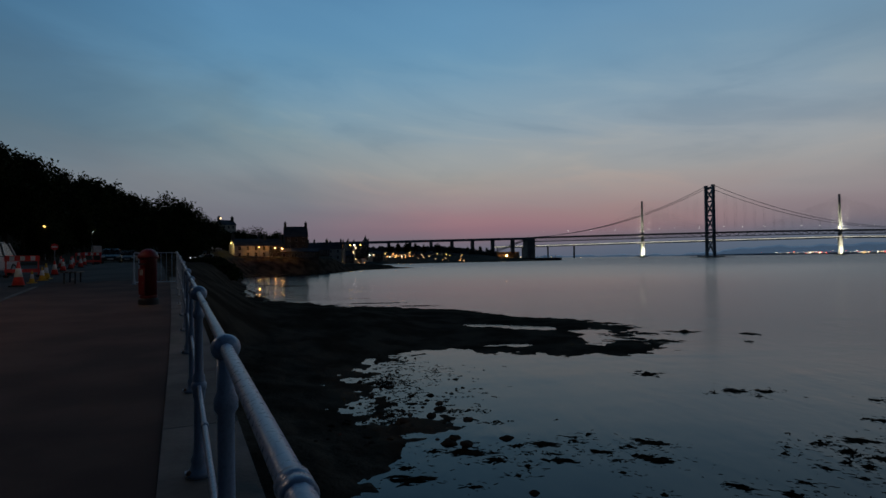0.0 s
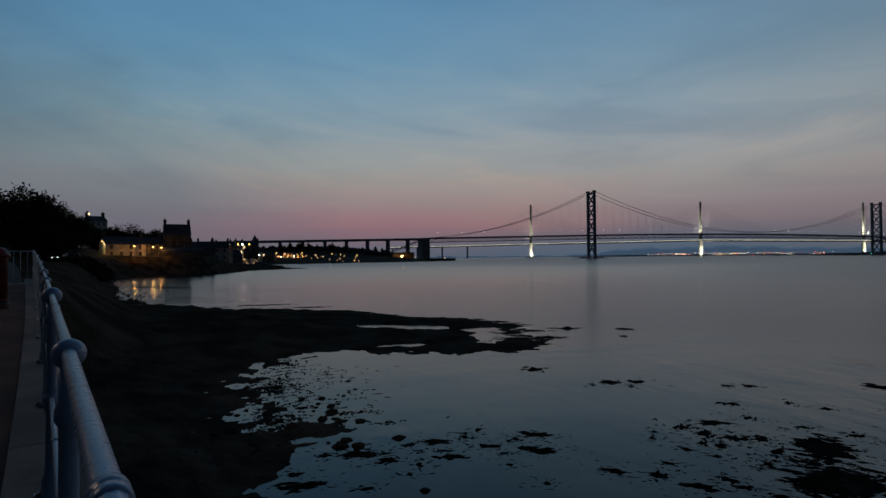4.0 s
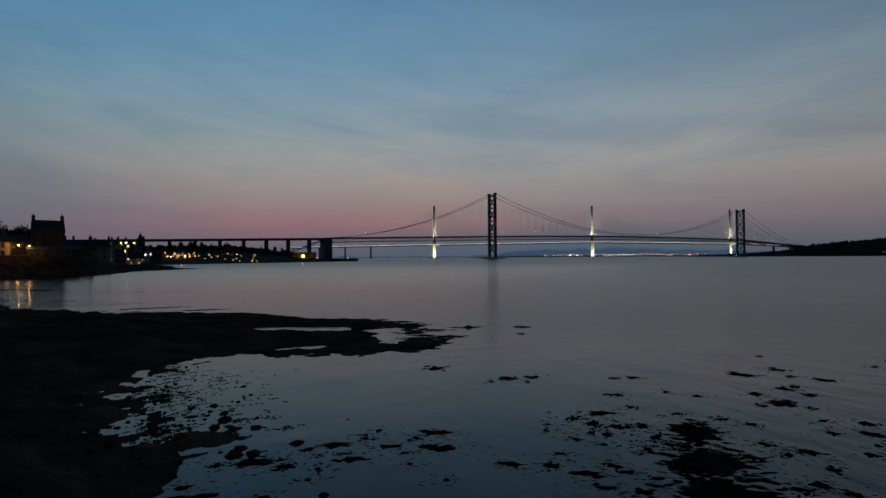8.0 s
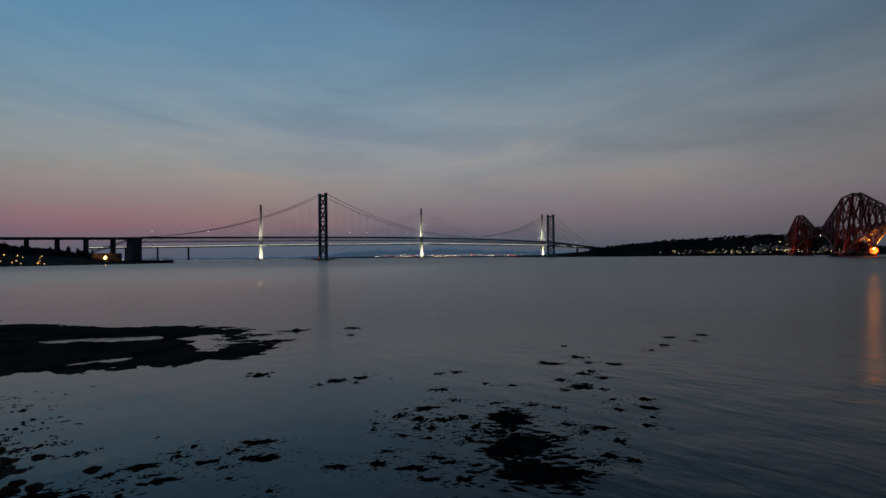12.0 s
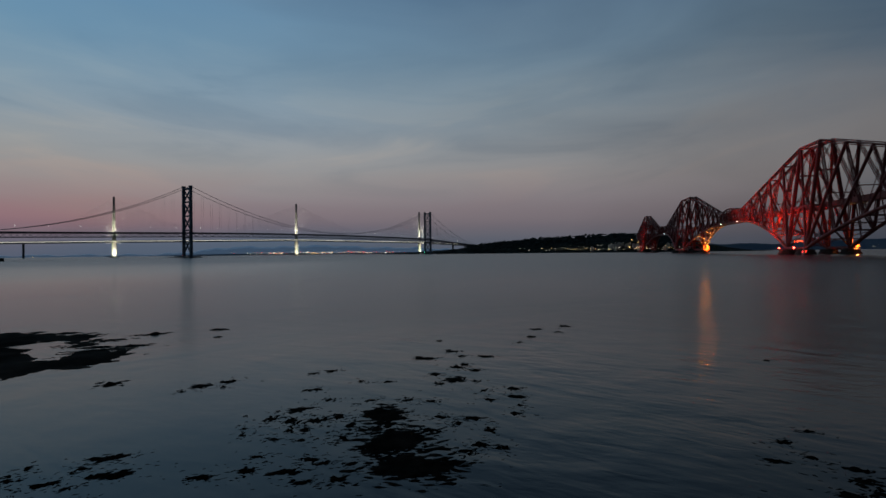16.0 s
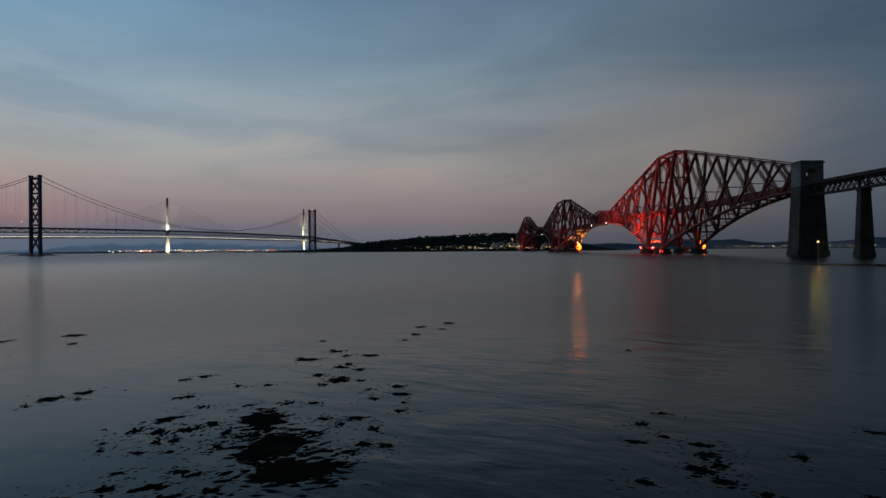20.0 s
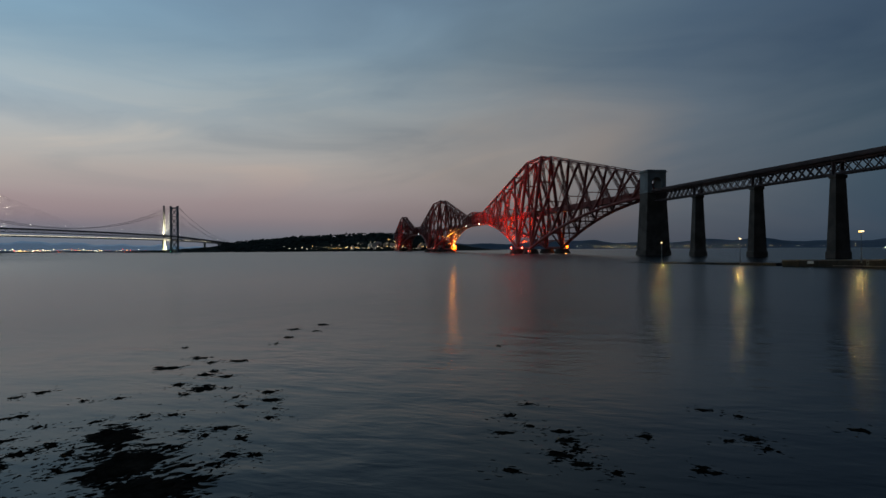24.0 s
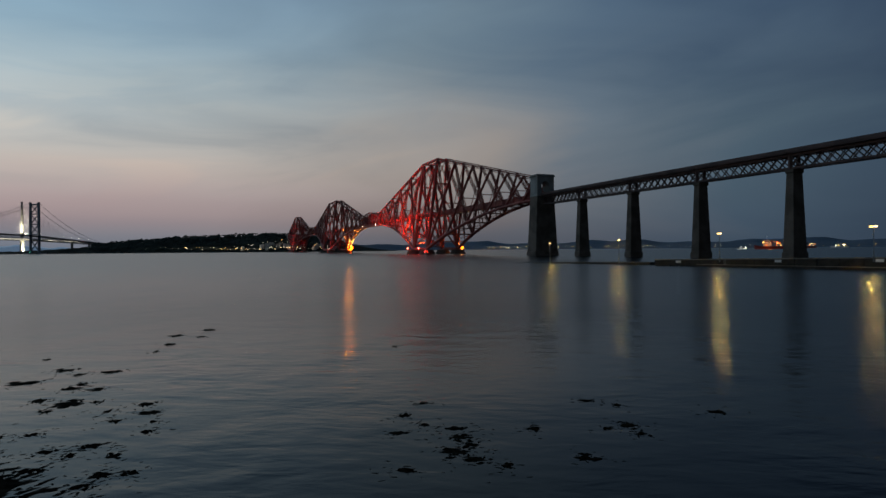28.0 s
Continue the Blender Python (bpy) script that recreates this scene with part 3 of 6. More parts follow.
def cantilever_bridge():
    br = thing("cantilever_bridge", (*FB0, 0), "red-painted steel railway cantilever bridge floodlit red and amber at dusk", "bridge")
    P = dict(material=REDSTEEL, parent=br)
    towers = [(207.3, 251.5), (772.7, 851.9), (1373.1, 1417.3)]
    for s0, s1 in towers:
        for s in (s0, s1):
            for e in (-1, 1):
                beam("tower_leg", fb(s, 18.3 * e, FOOT - 2), fb(s, 5 * e, TOP), 3.7, shape="tube", **P)
                ob = part("granite_pier", lathe([(9.5, -4), (8.6, 2.2), (7.6, 2.6), (7.4, 4.6), (5.2, 5.4)], 20), MASONRY, br,
                          "round granite pier at the waterline", m=Matrix.Translation(fb(s, 18.3 * e, 0)))
            # transverse bracing between the two legs
            for z0, z1 in ((FOOT, 46), (46, 78), (78, TOP)):
                w0, w1 = (18.3 - 13.3 * (z - FOOT) / (TOP - FOOT) for z in (z0, z1))
                beam("cross_brace", fb(s, -w0, z0), fb(s, w1, z1), 1.3, shape="lattice", **P)
                beam("cross_brace", fb(s, w0, z0), fb(s, -w1, z1), 1.3, shape="lattice", **P)
                beam("cross_strut", fb(s, -w1, z1), fb(s, w1, z1), 1.5, **P)
        for e in (-1, 1):
            beam("top_chord", fb(s0, 5 * e, TOP), fb(s1, 5 * e, TOP), 2.6, **P)
            beam("bottom_chord", fb(s0, 18.3 * e, FOOT), fb(s1, 18.3 * e, FOOT), 3.4, shape="tube", **P)
            beam("tower_diagonal", fb(s0, 18.3 * e, FOOT), fb(s1, 5 * e, TOP), 2.4, shape="tube", **P)
            beam("tower_diagonal", fb(s1, 18.3 * e, FOOT), fb(s0, 5 * e, TOP), 2.4, shape="tube", **P)
            for z in (46,):
                w = 18.3 - 13.3 * (z - FOOT) / (TOP - FOOT)
                beam("tower_girt", fb(s0, w * e, z), fb(s1, w * e, z), 1.8, **P)
        beam("deck_girder", fb(s0, 0, DECK - 2.4), fb(s1, 0, DECK - 2.4), 9.0, h=4.4, **P)
        # arms, out of each face of the tower
        for root, sg in ((s0, -1), (s1, 1)):
            def up(u, e):
                return fb(root + sg * ARM * u, (5 - 0.6 * u) * e, TOP + (58.5 - TOP) * u)

            def low(u, e):
                return fb(root + sg * ARM * u, (18.3 - 13.6 * u ** 0.9) * e, FOOT + (43.0 - FOOT) * (1 - (1 - u) ** 1.9))
            for i in range(6):
                u0, u1 = CUT[i], CUT[i + 1]
                um = (u0 + u1) / 2
                k = 1 - 0.45 * um
                for e in (-1, 1):
                    beam("top_chord", up(u0, e), up(u1, e), 2.6 * k, shape="lattice", h=3.0 * k, **P)
                    beam("top_chord_flange", up(u0, e) + Vector((0, 0, 1.5 * k)), up(u1, e) + Vector((0, 0, 1.5 * k)), 2.4 * k, h=0.5, **P)
                    mid = low(um, e)
                    beam("bottom_chord", low(u0, e), mid, 3.6 * k, shape="tube", **P)
                    beam("bottom_chord", mid, low(u1, e), 3.6 * k, shape="tube", **P)
                    beam("strut", low(u0, e), up(u1, e), 3.0 * k, shape="tube", **P)
                    beam("tie", up(u0, e), low(u1, e), 2.7 * k, shape="lattice", **P)
                    beam("sub_tie", up(um, e), along(up(u0, e), low(u1, e), 0.5), 1.2 * k, shape="lattice", **P)
                    beam("sub_strut", along(low(u0, e), up(u1, e), 0.5), low(um, e), 1.1 * k, **P)
                    if u1 < 0.99:
                        beam("hanger", along(low(u0, e), up(u1, e), 0.5), along(low(u1, e), up(u1, e), 0.05), 0.7, **P)
                beam("cross_strut", low(u1, -1), low(u1, 1), 1.5 * k, **P)
                beam("cross_strut", up(u1, -1), up(u1, 1), 1.3 * k, **P)
                beam("sway_brace", low(u0, -1), low(u1, 1), 1.1 * k, shape="lattice", **P)
                beam("sway_brace", low(u0, 1), low(u1, -1), 1.1 * k, shape="lattice", **P)
                beam("sway_brace", low(um, -1), low(um, 1), 1.0 * k, **P)
                a, b = along(low(u0, -1), up(u1, -1), 0.55), along(low(u0, 1), up(u1, 1), 0.55)
                beam("sway_brace", a, b, 0.9 * k, **P)
                beam("sway_brace", low(u1, -1), up(u1, 1), 0.8 * k, shape="lattice", **P)
                beam("sway_brace", low(u1, 1), up(u1, -1), 0.8 * k, shape="lattice", **P)
                if i < 5:
                    s_at = root + sg * ARM * u1
                    zl = low(u1, 1).z
                    for w in (-3.6, 3.6):
                        if zl < DECK - 6:
                            beam("trestle_post", fb(s_at, w * 1.5, zl), fb(s_at, w, DECK - 4), 0.8, **P)
                beam("deck_girder", fb(root + sg * ARM * u0, 0, DECK - 2.2), fb(root + sg * ARM * u1, 0, DECK - 2.2), 9.0, h=3.2, **P)
                for w in (-4.6, 4.6):
                    beam("parapet", fb(root + sg * ARM * u0, w, DECK + 0.4), fb(root + sg * ARM * u1, w, DECK + 0.4), 0.3, h=1.6, **P)
    # suspended spans between the arms
    for s0, s1 in ((458.8, 565.4), (1059.2, 1165.8)):
        n = 8
        for e in (-1, 1):
            for i in range(n):
                u0, u1 = i / n, (i + 1) / n
                t0, t1 = (58.5 + 8.5 * (1 - (2 * u - 1) ** 2) - 2.5 for u in (u0, u1))
                a0, a1 = fb(s0 + (s1 - s0) * u0, 4.4 * e, 43.4), fb(s0 + (s1 - s0) * u1, 4.4 * e, 43.4)
                b0, b1 = fb(s0 + (s1 - s0) * u0, 4.4 * e, t0), fb(s0 + (s1 - s0) * u1, 4.4 * e, t1)
                beam("span_top_chord", b0, b1, 1.5, **P)
                beam("span_bottom_chord", a0, a1, 1.5, **P)
                beam("span_diagonal", a0, b1, 1.0, shape="lattice", **P)
                beam("span_diagonal", b0, a1, 1.0, shape="lattice", **P)
                beam("span_post", a1, b1, 0.8, **P)
        for i in range(n + 1):
            u = i / n
            t = 56 + 8.5 * (1 - (2 * u - 1) ** 2)
            beam("cross_strut", fb(s0 + (s1 - s0) * u, -4.4, t), fb(s0 + (s1 - s0) * u, 4.4, t), 0.8, **P)
        beam("deck_girder", fb(s0, 0, DECK - 1.8), fb(s1, 0, DECK - 1.8), 8.4, h=2.4, **P)
    return br


def stone_tower(s, label):
    """Masonry end tower with a round-headed passage for the tracks."""
    tw = thing("portal_tower", tuple(fb(s, 0, 0)), label, "bridge tower")
    turn = Matrix.Translation(fb(s, 0, 0)) @ Matrix.Rotation(radians(90 - FBDIR), 4, "Z")     # x along the bridge, y to its west

    def frustum(l0, w0, z0, l1, w1, z1):
        bm = bmesh.new()
        lo = [bm.verts.new((sx * l0 / 2, sy * w0 / 2, z0)) for sx, sy in ((-1, -1), (1, -1), (1, 1), (-1, 1))]
        hi = [bm.verts.new((sx * l1 / 2, sy * w1 / 2, z1)) for sx, sy in ((-1, -1), (1, -1), (1, 1), (-1, 1))]
        for i in range(4):
            bm.faces.new((lo[i], lo[(i + 1) % 4], hi[(i + 1) % 4], hi[i]))
        bm.faces.new(lo[::-1])
        bm.faces.new(hi)
        bmesh.ops.bevel(bm, geom=list(bm.edges), offset=0.25, segments=1, affect="EDGES")
        return bm
    part("plinth", frustum(13.6, 21.5, -4, 13.0, 20.6, 3.5), MASONRY, tw, m=turn)
    part("shaft", frustum(12.2, 19.6, 3.5, 10.4, 15.2, DECK - 1.2), MASONRY, tw, m=turn)
    part("string_course", frustum(11.2, 15.8, DECK - 1.2, 11.2, 15.8, DECK), TOWERSTONE, tw, m=turn)
    # portal: two side walls and an arched head
    zt = 60.2
    for sy in (-1, 1):
        part("portal_wall", boxes(((0, sy * 5.55, (DECK + zt) / 2), (10.2, 3.7, zt - DECK))), TOWERSTONE, tw, m=turn)
    bm = bmesh.new()
    seg = 12
    pts = [(3.7 * math.cos(math.pi * i / seg), DECK + 6.6 + 3.7 * math.sin(math.pi * i / seg)) for i in range(seg + 1)]
    for sx in (-5.1, 5.1):
        top = [bm.verts.new((sx, y, zt)) for y, _ in pts]
        bot = [bm.verts.new((sx, y, z)) for y, z in pts]
        for i in range(seg):
            f = (top[i], top[i + 1], bot[i + 1], bot[i])
            bm.faces.new(f if sx > 0 else f[::-1])
    vs = list(bm.verts)
    half = 2 * (seg + 1)
    for i in range(seg):
        bm.faces.new((vs[seg + 1 + i], vs[seg + 2 + i], vs[half + seg + 2 + i], vs[half + seg + 1 + i]))
    part("arch_head", bm, TOWERSTONE, tw, m=turn)
    part("cornice", frustum(11.2, 15.8, zt, 11.8, 16.4, zt + 1.0), TOWERSTONE, tw, m=turn)
    part("parapet", frustum(10.6, 15.2, zt + 1.0, 10.6, 15.2, zt + 1.9), TOWERSTONE, tw, m=turn)
    return tw


def approach_viaduct():
    v = thing("approach_viaduct", tuple(fb(-51.2, 0, 0)), "dark lattice girder railway viaduct on tall tapered stone piers", "viaduct")
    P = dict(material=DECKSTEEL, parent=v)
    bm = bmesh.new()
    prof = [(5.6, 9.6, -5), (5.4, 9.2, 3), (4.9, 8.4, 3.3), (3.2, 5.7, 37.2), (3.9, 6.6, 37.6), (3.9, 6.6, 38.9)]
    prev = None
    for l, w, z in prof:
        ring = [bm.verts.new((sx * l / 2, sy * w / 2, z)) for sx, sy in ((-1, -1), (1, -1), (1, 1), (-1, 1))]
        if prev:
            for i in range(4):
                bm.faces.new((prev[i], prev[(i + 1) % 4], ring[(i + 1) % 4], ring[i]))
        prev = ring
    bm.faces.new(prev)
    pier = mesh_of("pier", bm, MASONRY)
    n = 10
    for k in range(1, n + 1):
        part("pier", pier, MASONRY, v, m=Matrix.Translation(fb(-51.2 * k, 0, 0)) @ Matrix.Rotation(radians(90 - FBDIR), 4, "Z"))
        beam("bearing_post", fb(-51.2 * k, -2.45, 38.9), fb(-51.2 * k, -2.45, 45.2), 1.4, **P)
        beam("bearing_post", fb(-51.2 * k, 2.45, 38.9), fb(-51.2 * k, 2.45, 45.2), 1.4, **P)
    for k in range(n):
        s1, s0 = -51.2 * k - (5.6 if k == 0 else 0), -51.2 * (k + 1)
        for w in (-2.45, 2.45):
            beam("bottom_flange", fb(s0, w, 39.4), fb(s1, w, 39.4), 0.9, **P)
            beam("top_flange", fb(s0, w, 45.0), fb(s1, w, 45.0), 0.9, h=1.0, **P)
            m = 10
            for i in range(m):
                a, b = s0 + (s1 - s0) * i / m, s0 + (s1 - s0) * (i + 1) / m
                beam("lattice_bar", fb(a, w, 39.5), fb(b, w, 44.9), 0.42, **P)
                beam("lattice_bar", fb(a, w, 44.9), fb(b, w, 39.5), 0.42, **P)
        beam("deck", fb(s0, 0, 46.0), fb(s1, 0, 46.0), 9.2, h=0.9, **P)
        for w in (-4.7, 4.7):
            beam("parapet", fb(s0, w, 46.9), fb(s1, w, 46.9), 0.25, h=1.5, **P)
    return v


cantilever_bridge()
stone_tower(0, "tall granite portal tower with a round-headed track arch")
stone_tower(1624.6, "distant granite portal tower at the north end of the bridge")
approach_viaduct()

# floodlights at the feet of the bridge
def flood(at, colour_mat, r, name="floodlight", label="", stem=None):
    f = thing(name, at, label, "light")
    part("lamp_head", lathe([(r * 0.3, -r), (r * 0.9, -r * 0.5), (r, 0), (r * 0.9, r * 0.5), (r * 0.3, r)], 10), colour_mat, f, smooth=True)
    part("stand", lathe([(0.35, -(stem or max(at[2] - 4.2, 0.6))), (0.25, -r * 0.9)], 6), GREYPAINT, f)
    return f


q0 = fb(207.3, 24, 7.5)
flood(tuple(q0), G_FLOOD, 1.4, label="amber floodlight on the granite pier of the bridge")
lamp("amber_lamp_south", tuple(q0 + Vector((-3.2, 1.0, 1.6))), 14000, (1.0, 0.26, 0.04), 1.0)
i0 = fb(767, 21, 9.0)
flood(tuple(i0), G_FLOOD, 5.2, label="strong amber floodlight at the foot of the middle cantilever")
for s, w in ((249, -27), (211, -27)):
    flood(tuple(fb(s, w, 6.5)), G_REDFLOOD, 0.8, label="small red floodlight beside the bridge's leg")
lamp("red_flood_west", tuple(fb(300, -52, 7)), 330000, RED, 2.0, "SPOT", tuple(fb(290, -8, 62)), 100)
lamp("red_flood_under", tuple(fb(268, 0, 9)), 130000, (1.0, 0.10, 0.02), 2.0, "SPOT", tuple(fb(335, 0, 50)), 90)
lamp("amber_leg_lamp", tuple(fb(256, -24, 8)), 42000, (1.0, 0.26, 0.03), 1.0, "SPOT", tuple(fb(330, -10, 34)), 60)
lamp("red_flood_tower", tuple(fb(224, -60, 7)), 80000, RED, 2.0, "SPOT", tuple(fb(225, -8, 70)), 90)
lamp("red_flood_arm", tuple(fb(395, -70, 6)), 340000, RED, 2.0, "SPOT", tuple(fb(410, -5, 62)), 100)
lamp("red_flood_middle", tuple(fb(780, -80, 8)), 42000, RED, 2.0, "SPOT", tuple(fb(770, -5, 66)), 130)
lamp("red_flood_north", tuple(fb(1360, -70, 8)), 62000, RED, 2.0, "SPOT", tuple(fb(1390, -5, 60)), 110)
lamp("amber_under_arm", tuple(fb(752, 16, 10)), 900000, (1.0, 0.28, 0.03), 2.0, "SPOT", tuple(fb(690, 2, 40)), 55)
for s in (470, 555, 1070):
    flood(tuple(fb(s, -5.2, 44.0)), G_COOL, 0.7, "navigation_light", "small white lamp under the suspended span", 1.2)

# ---------------------------------------------------------------- road suspension bridge
FS, FN = Vector((584, 1234, 0)), Vector((1585, 1423, 0))
_f = (FN - FS).normalized()
_g = Vector((_f.y, -_f.x, 0))


def fr(s, w, z):
    return FS + _f * s + _g * w + Vector((0, 0, z))


SPAN = (FN - FS).length


def road_level(s):
    """Height of the carriageway, cambered over the main span and falling to both shores."""
    if s < 0:
        return 54.5 + 0.021 * s if s > -420 else 45.7 + 0.018 * (s + 420)
    if s < SPAN:
        u = s / SPAN
        return 54.5 + (55.5 - 54.5) * u + 46 * u * (1 - u) * 0.42
    return 55.5 - 0.050 * (s - SPAN)


def suspension_bridge():
    br = thing("suspension_bridge", tuple(FS), "grey steel road suspension bridge with twin braced towers and draped cables", "bridge")
    P = dict(material=GREYSTEEL, parent=br)
    for base in (0, SPAN):
        for e in (-1, 1):
            beam("tower_leg", fr(base, 12.5 * e, 2), fr(base, 12 * e, 155), 5.4, h=5.4, **P)
            part("saddle", boxes(((0, 0, 1.2), (7.5, 4.6, 3.4), 0.6)), GREYSTEEL, br, m=Matrix.Translation(fr(base, 12 * e, 155)) @ Matrix.Rotation(math.atan2(_f.y, _f.x), 4, "Z"))
        part("base_pier", boxes(((0, 0, 0.5), (30, 52, 5), 1.2)), CONCRETE, br, m=Matrix.Translation(fr(base, 0, 0)) @ Matrix.Rotation(math.atan2(_f.y, _f.x), 4, "Z"))
        part("fender", boxes(((0, 0, -1.0), (46, 78, 4), 1.0)), CONCRETE, br, m=Matrix.Translation(fr(base, 0, 0)) @ Matrix.Rotation(math.atan2(_f.y, _f.x), 4, "Z"))
        zs = [8, 44, 60, 91, 122, 151]
        for a, b in zip(zs, zs[1:]):
            if (a, b) != (44, 60):
                beam("cross_brace", fr(base, -12, a), fr(base, 12, b), 2.4, **P)
                beam("cross_brace", fr(base, 12, a), fr(base, -12, b), 2.4, **P)
            beam("cross_girder", fr(base, -12, b), fr(base, 12, b), 3.2 if b != 151 else 4.5, **P)
    # stiffening truss and carriageway
    step = 20.55
    s = -408.0
    while s < SPAN + 400:
        t = min(s + step, SPAN + 408)
        z0, z1 = road_level(s), road_level(t)
        for w in (-12, 12):
            beam("top_boom", fr(s, w, z0 - 1), fr(t, w, z1 - 1), 1.2, h=2.4, **P)
            beam("bottom_boom", fr(s, w, z0 - 9), fr(t, w, z1 - 9), 1.1, **P)
            m = (s + t) / 2
            zm = (z0 + z1) / 2
            beam("truss_diagonal", fr(s, w, z0 - 1), fr(m, w, zm - 9), 0.8, **P)
            beam("truss_diagonal", fr(m, w, zm - 9), fr(t, w, z1 - 1), 0.8, **P)
        beam("carriageway", fr(s, 0, z0), fr(t, 0, z1), 33, h=1.3, **P)
        s = t
    # cables and hangers
    def cable_z(s):
        if 0 <= s <= SPAN:
            u = s / SPAN
            lo = road_level(SPAN / 2) + 5
            return lo + (156.5 - lo) * (2 * u - 1) ** 2
        q = -s if s < 0 else s - SPAN
        u = q / 408
        end = road_level(-408) if s < 0 else road_level(SPAN + 408)
        return 156.5 + (end - 156.5) * u - 4 * 22 * u * (1 - u)
    n = 60
    pts = [-408 + (SPAN + 816) * i / n for i in range(n + 1)]
    pts = sorted(set([p for p in pts if abs(p) > 9 and abs(p - SPAN) > 9] + [0.0, SPAN]))
    for e in (-12, 12):
        for a, b in zip(pts, pts[1:]):
            beam("main_cable", fr(a, e, cable_z(a)), fr(b, e, cable_z(b)), 0.95, CABLE, br, shape="tube")
        for i in range(1, 76):
            s = -408 + (SPAN + 816) * i / 76
            if cable_z(s) > road_level(s) + 2.5:
                beam("hanger", fr(s, e, road_level(s)), fr(s, e, cable_z(s)), 0.15, CABLE, br)
    # the cables run on past the side tower down to their anchorage
    for e in (-12, 12):
        beam("anchor_cable", fr(-423, e, road_level(-423) - 4.5), fr(-505, e, 10), 1.5, CABLE, br, shape="tube")
    # anchor piers and the approach on slim twin columns
    part("side_tower", boxes(((0, 0, 21), (16, 30, 50), 0.5)), CONCRETE, br, "solid concrete pier where the truss meets the approach",
         m=Matrix.Translation(fr(-415, 0, 0)) @ Matrix.Rotation(math.atan2(_f.y, _f.x), 4, "Z"))
    part("side_tower", boxes(((0, 0, 12), (12, 30, 30), 0.5)), CONCRETE, br, m=Matrix.Translation(fr(SPAN + 410, 0, 0)) @ Matrix.Rotation(math.atan2(_f.y, _f.x), 4, "Z"))
    for k in range(11):
        a, b = -408 - 42 * k, -408 - 42 * (k + 1)
        beam("approach_girder", fr(a, 0, road_level(a) - 2.2), fr(b, 0, road_level(b) - 2.2), 22, h=4.4, **P)
        for e in (-7, 7):
            beam("approach_column", fr(b, e, 0), fr(b, e, road_level(b) - 4.2), 4.2, CONCRETE, br, h=2.6)
        beam("column_head", fr(b, -9, road_level(b) - 5.2), fr(b, 9, road_level(b) - 5.2), 2.6, CONCRETE, br)
    beam("approach_girder", fr(SPAN + 400, 0, road_level(SPAN + 400) - 1), fr(SPAN + 620, 0, road_level(SPAN + 560) - 1), 22, h=3.4, **P)
    return br


suspension_bridge()


def bridge_lamps():
    """Road lamps and moving-traffic lights on the carriageway, too many and far to count."""
    rnd = random.Random(5)
    bm = bmesh.new()
    for i in range(34):
        s = -380 + i * 52 + rnd.uniform(-9, 9)
        z = road_level(s) + 11.5
        box(bm, fr(s, -14, z), (0.9, 0.9, 0.6))
    ob = new("bridge_lamps", mesh_of("bridge_lamps", bm, glowing("road_lamp_glow", (0.95, 0.97, 0.85), 2.2)))
    tagged(ob, "row of small white road lamps along the suspension bridge", "lights", kind="stuff")


bridge_lamps()
for at, gm, lab in ((fr(0, -14, 5.5), G_RED, "red warning lamp on the tower base of the suspension bridge"), (fr(SPAN, -14, 5.5), G_GREEN, "green navigation lamp on the far tower base")):
    flood(tuple(at), gm, 2.6, "navigation_light", lab)

# ---------------------------------------------------------------- cable-stayed road bridge
QS, QC, QN = Vector((746, 2112, 0)), Vector((1358, 1932, 0)), Vector((2019, 1867, 0))


def stay_level(k):
    return (55.0, 62.0, 56.0)[k]


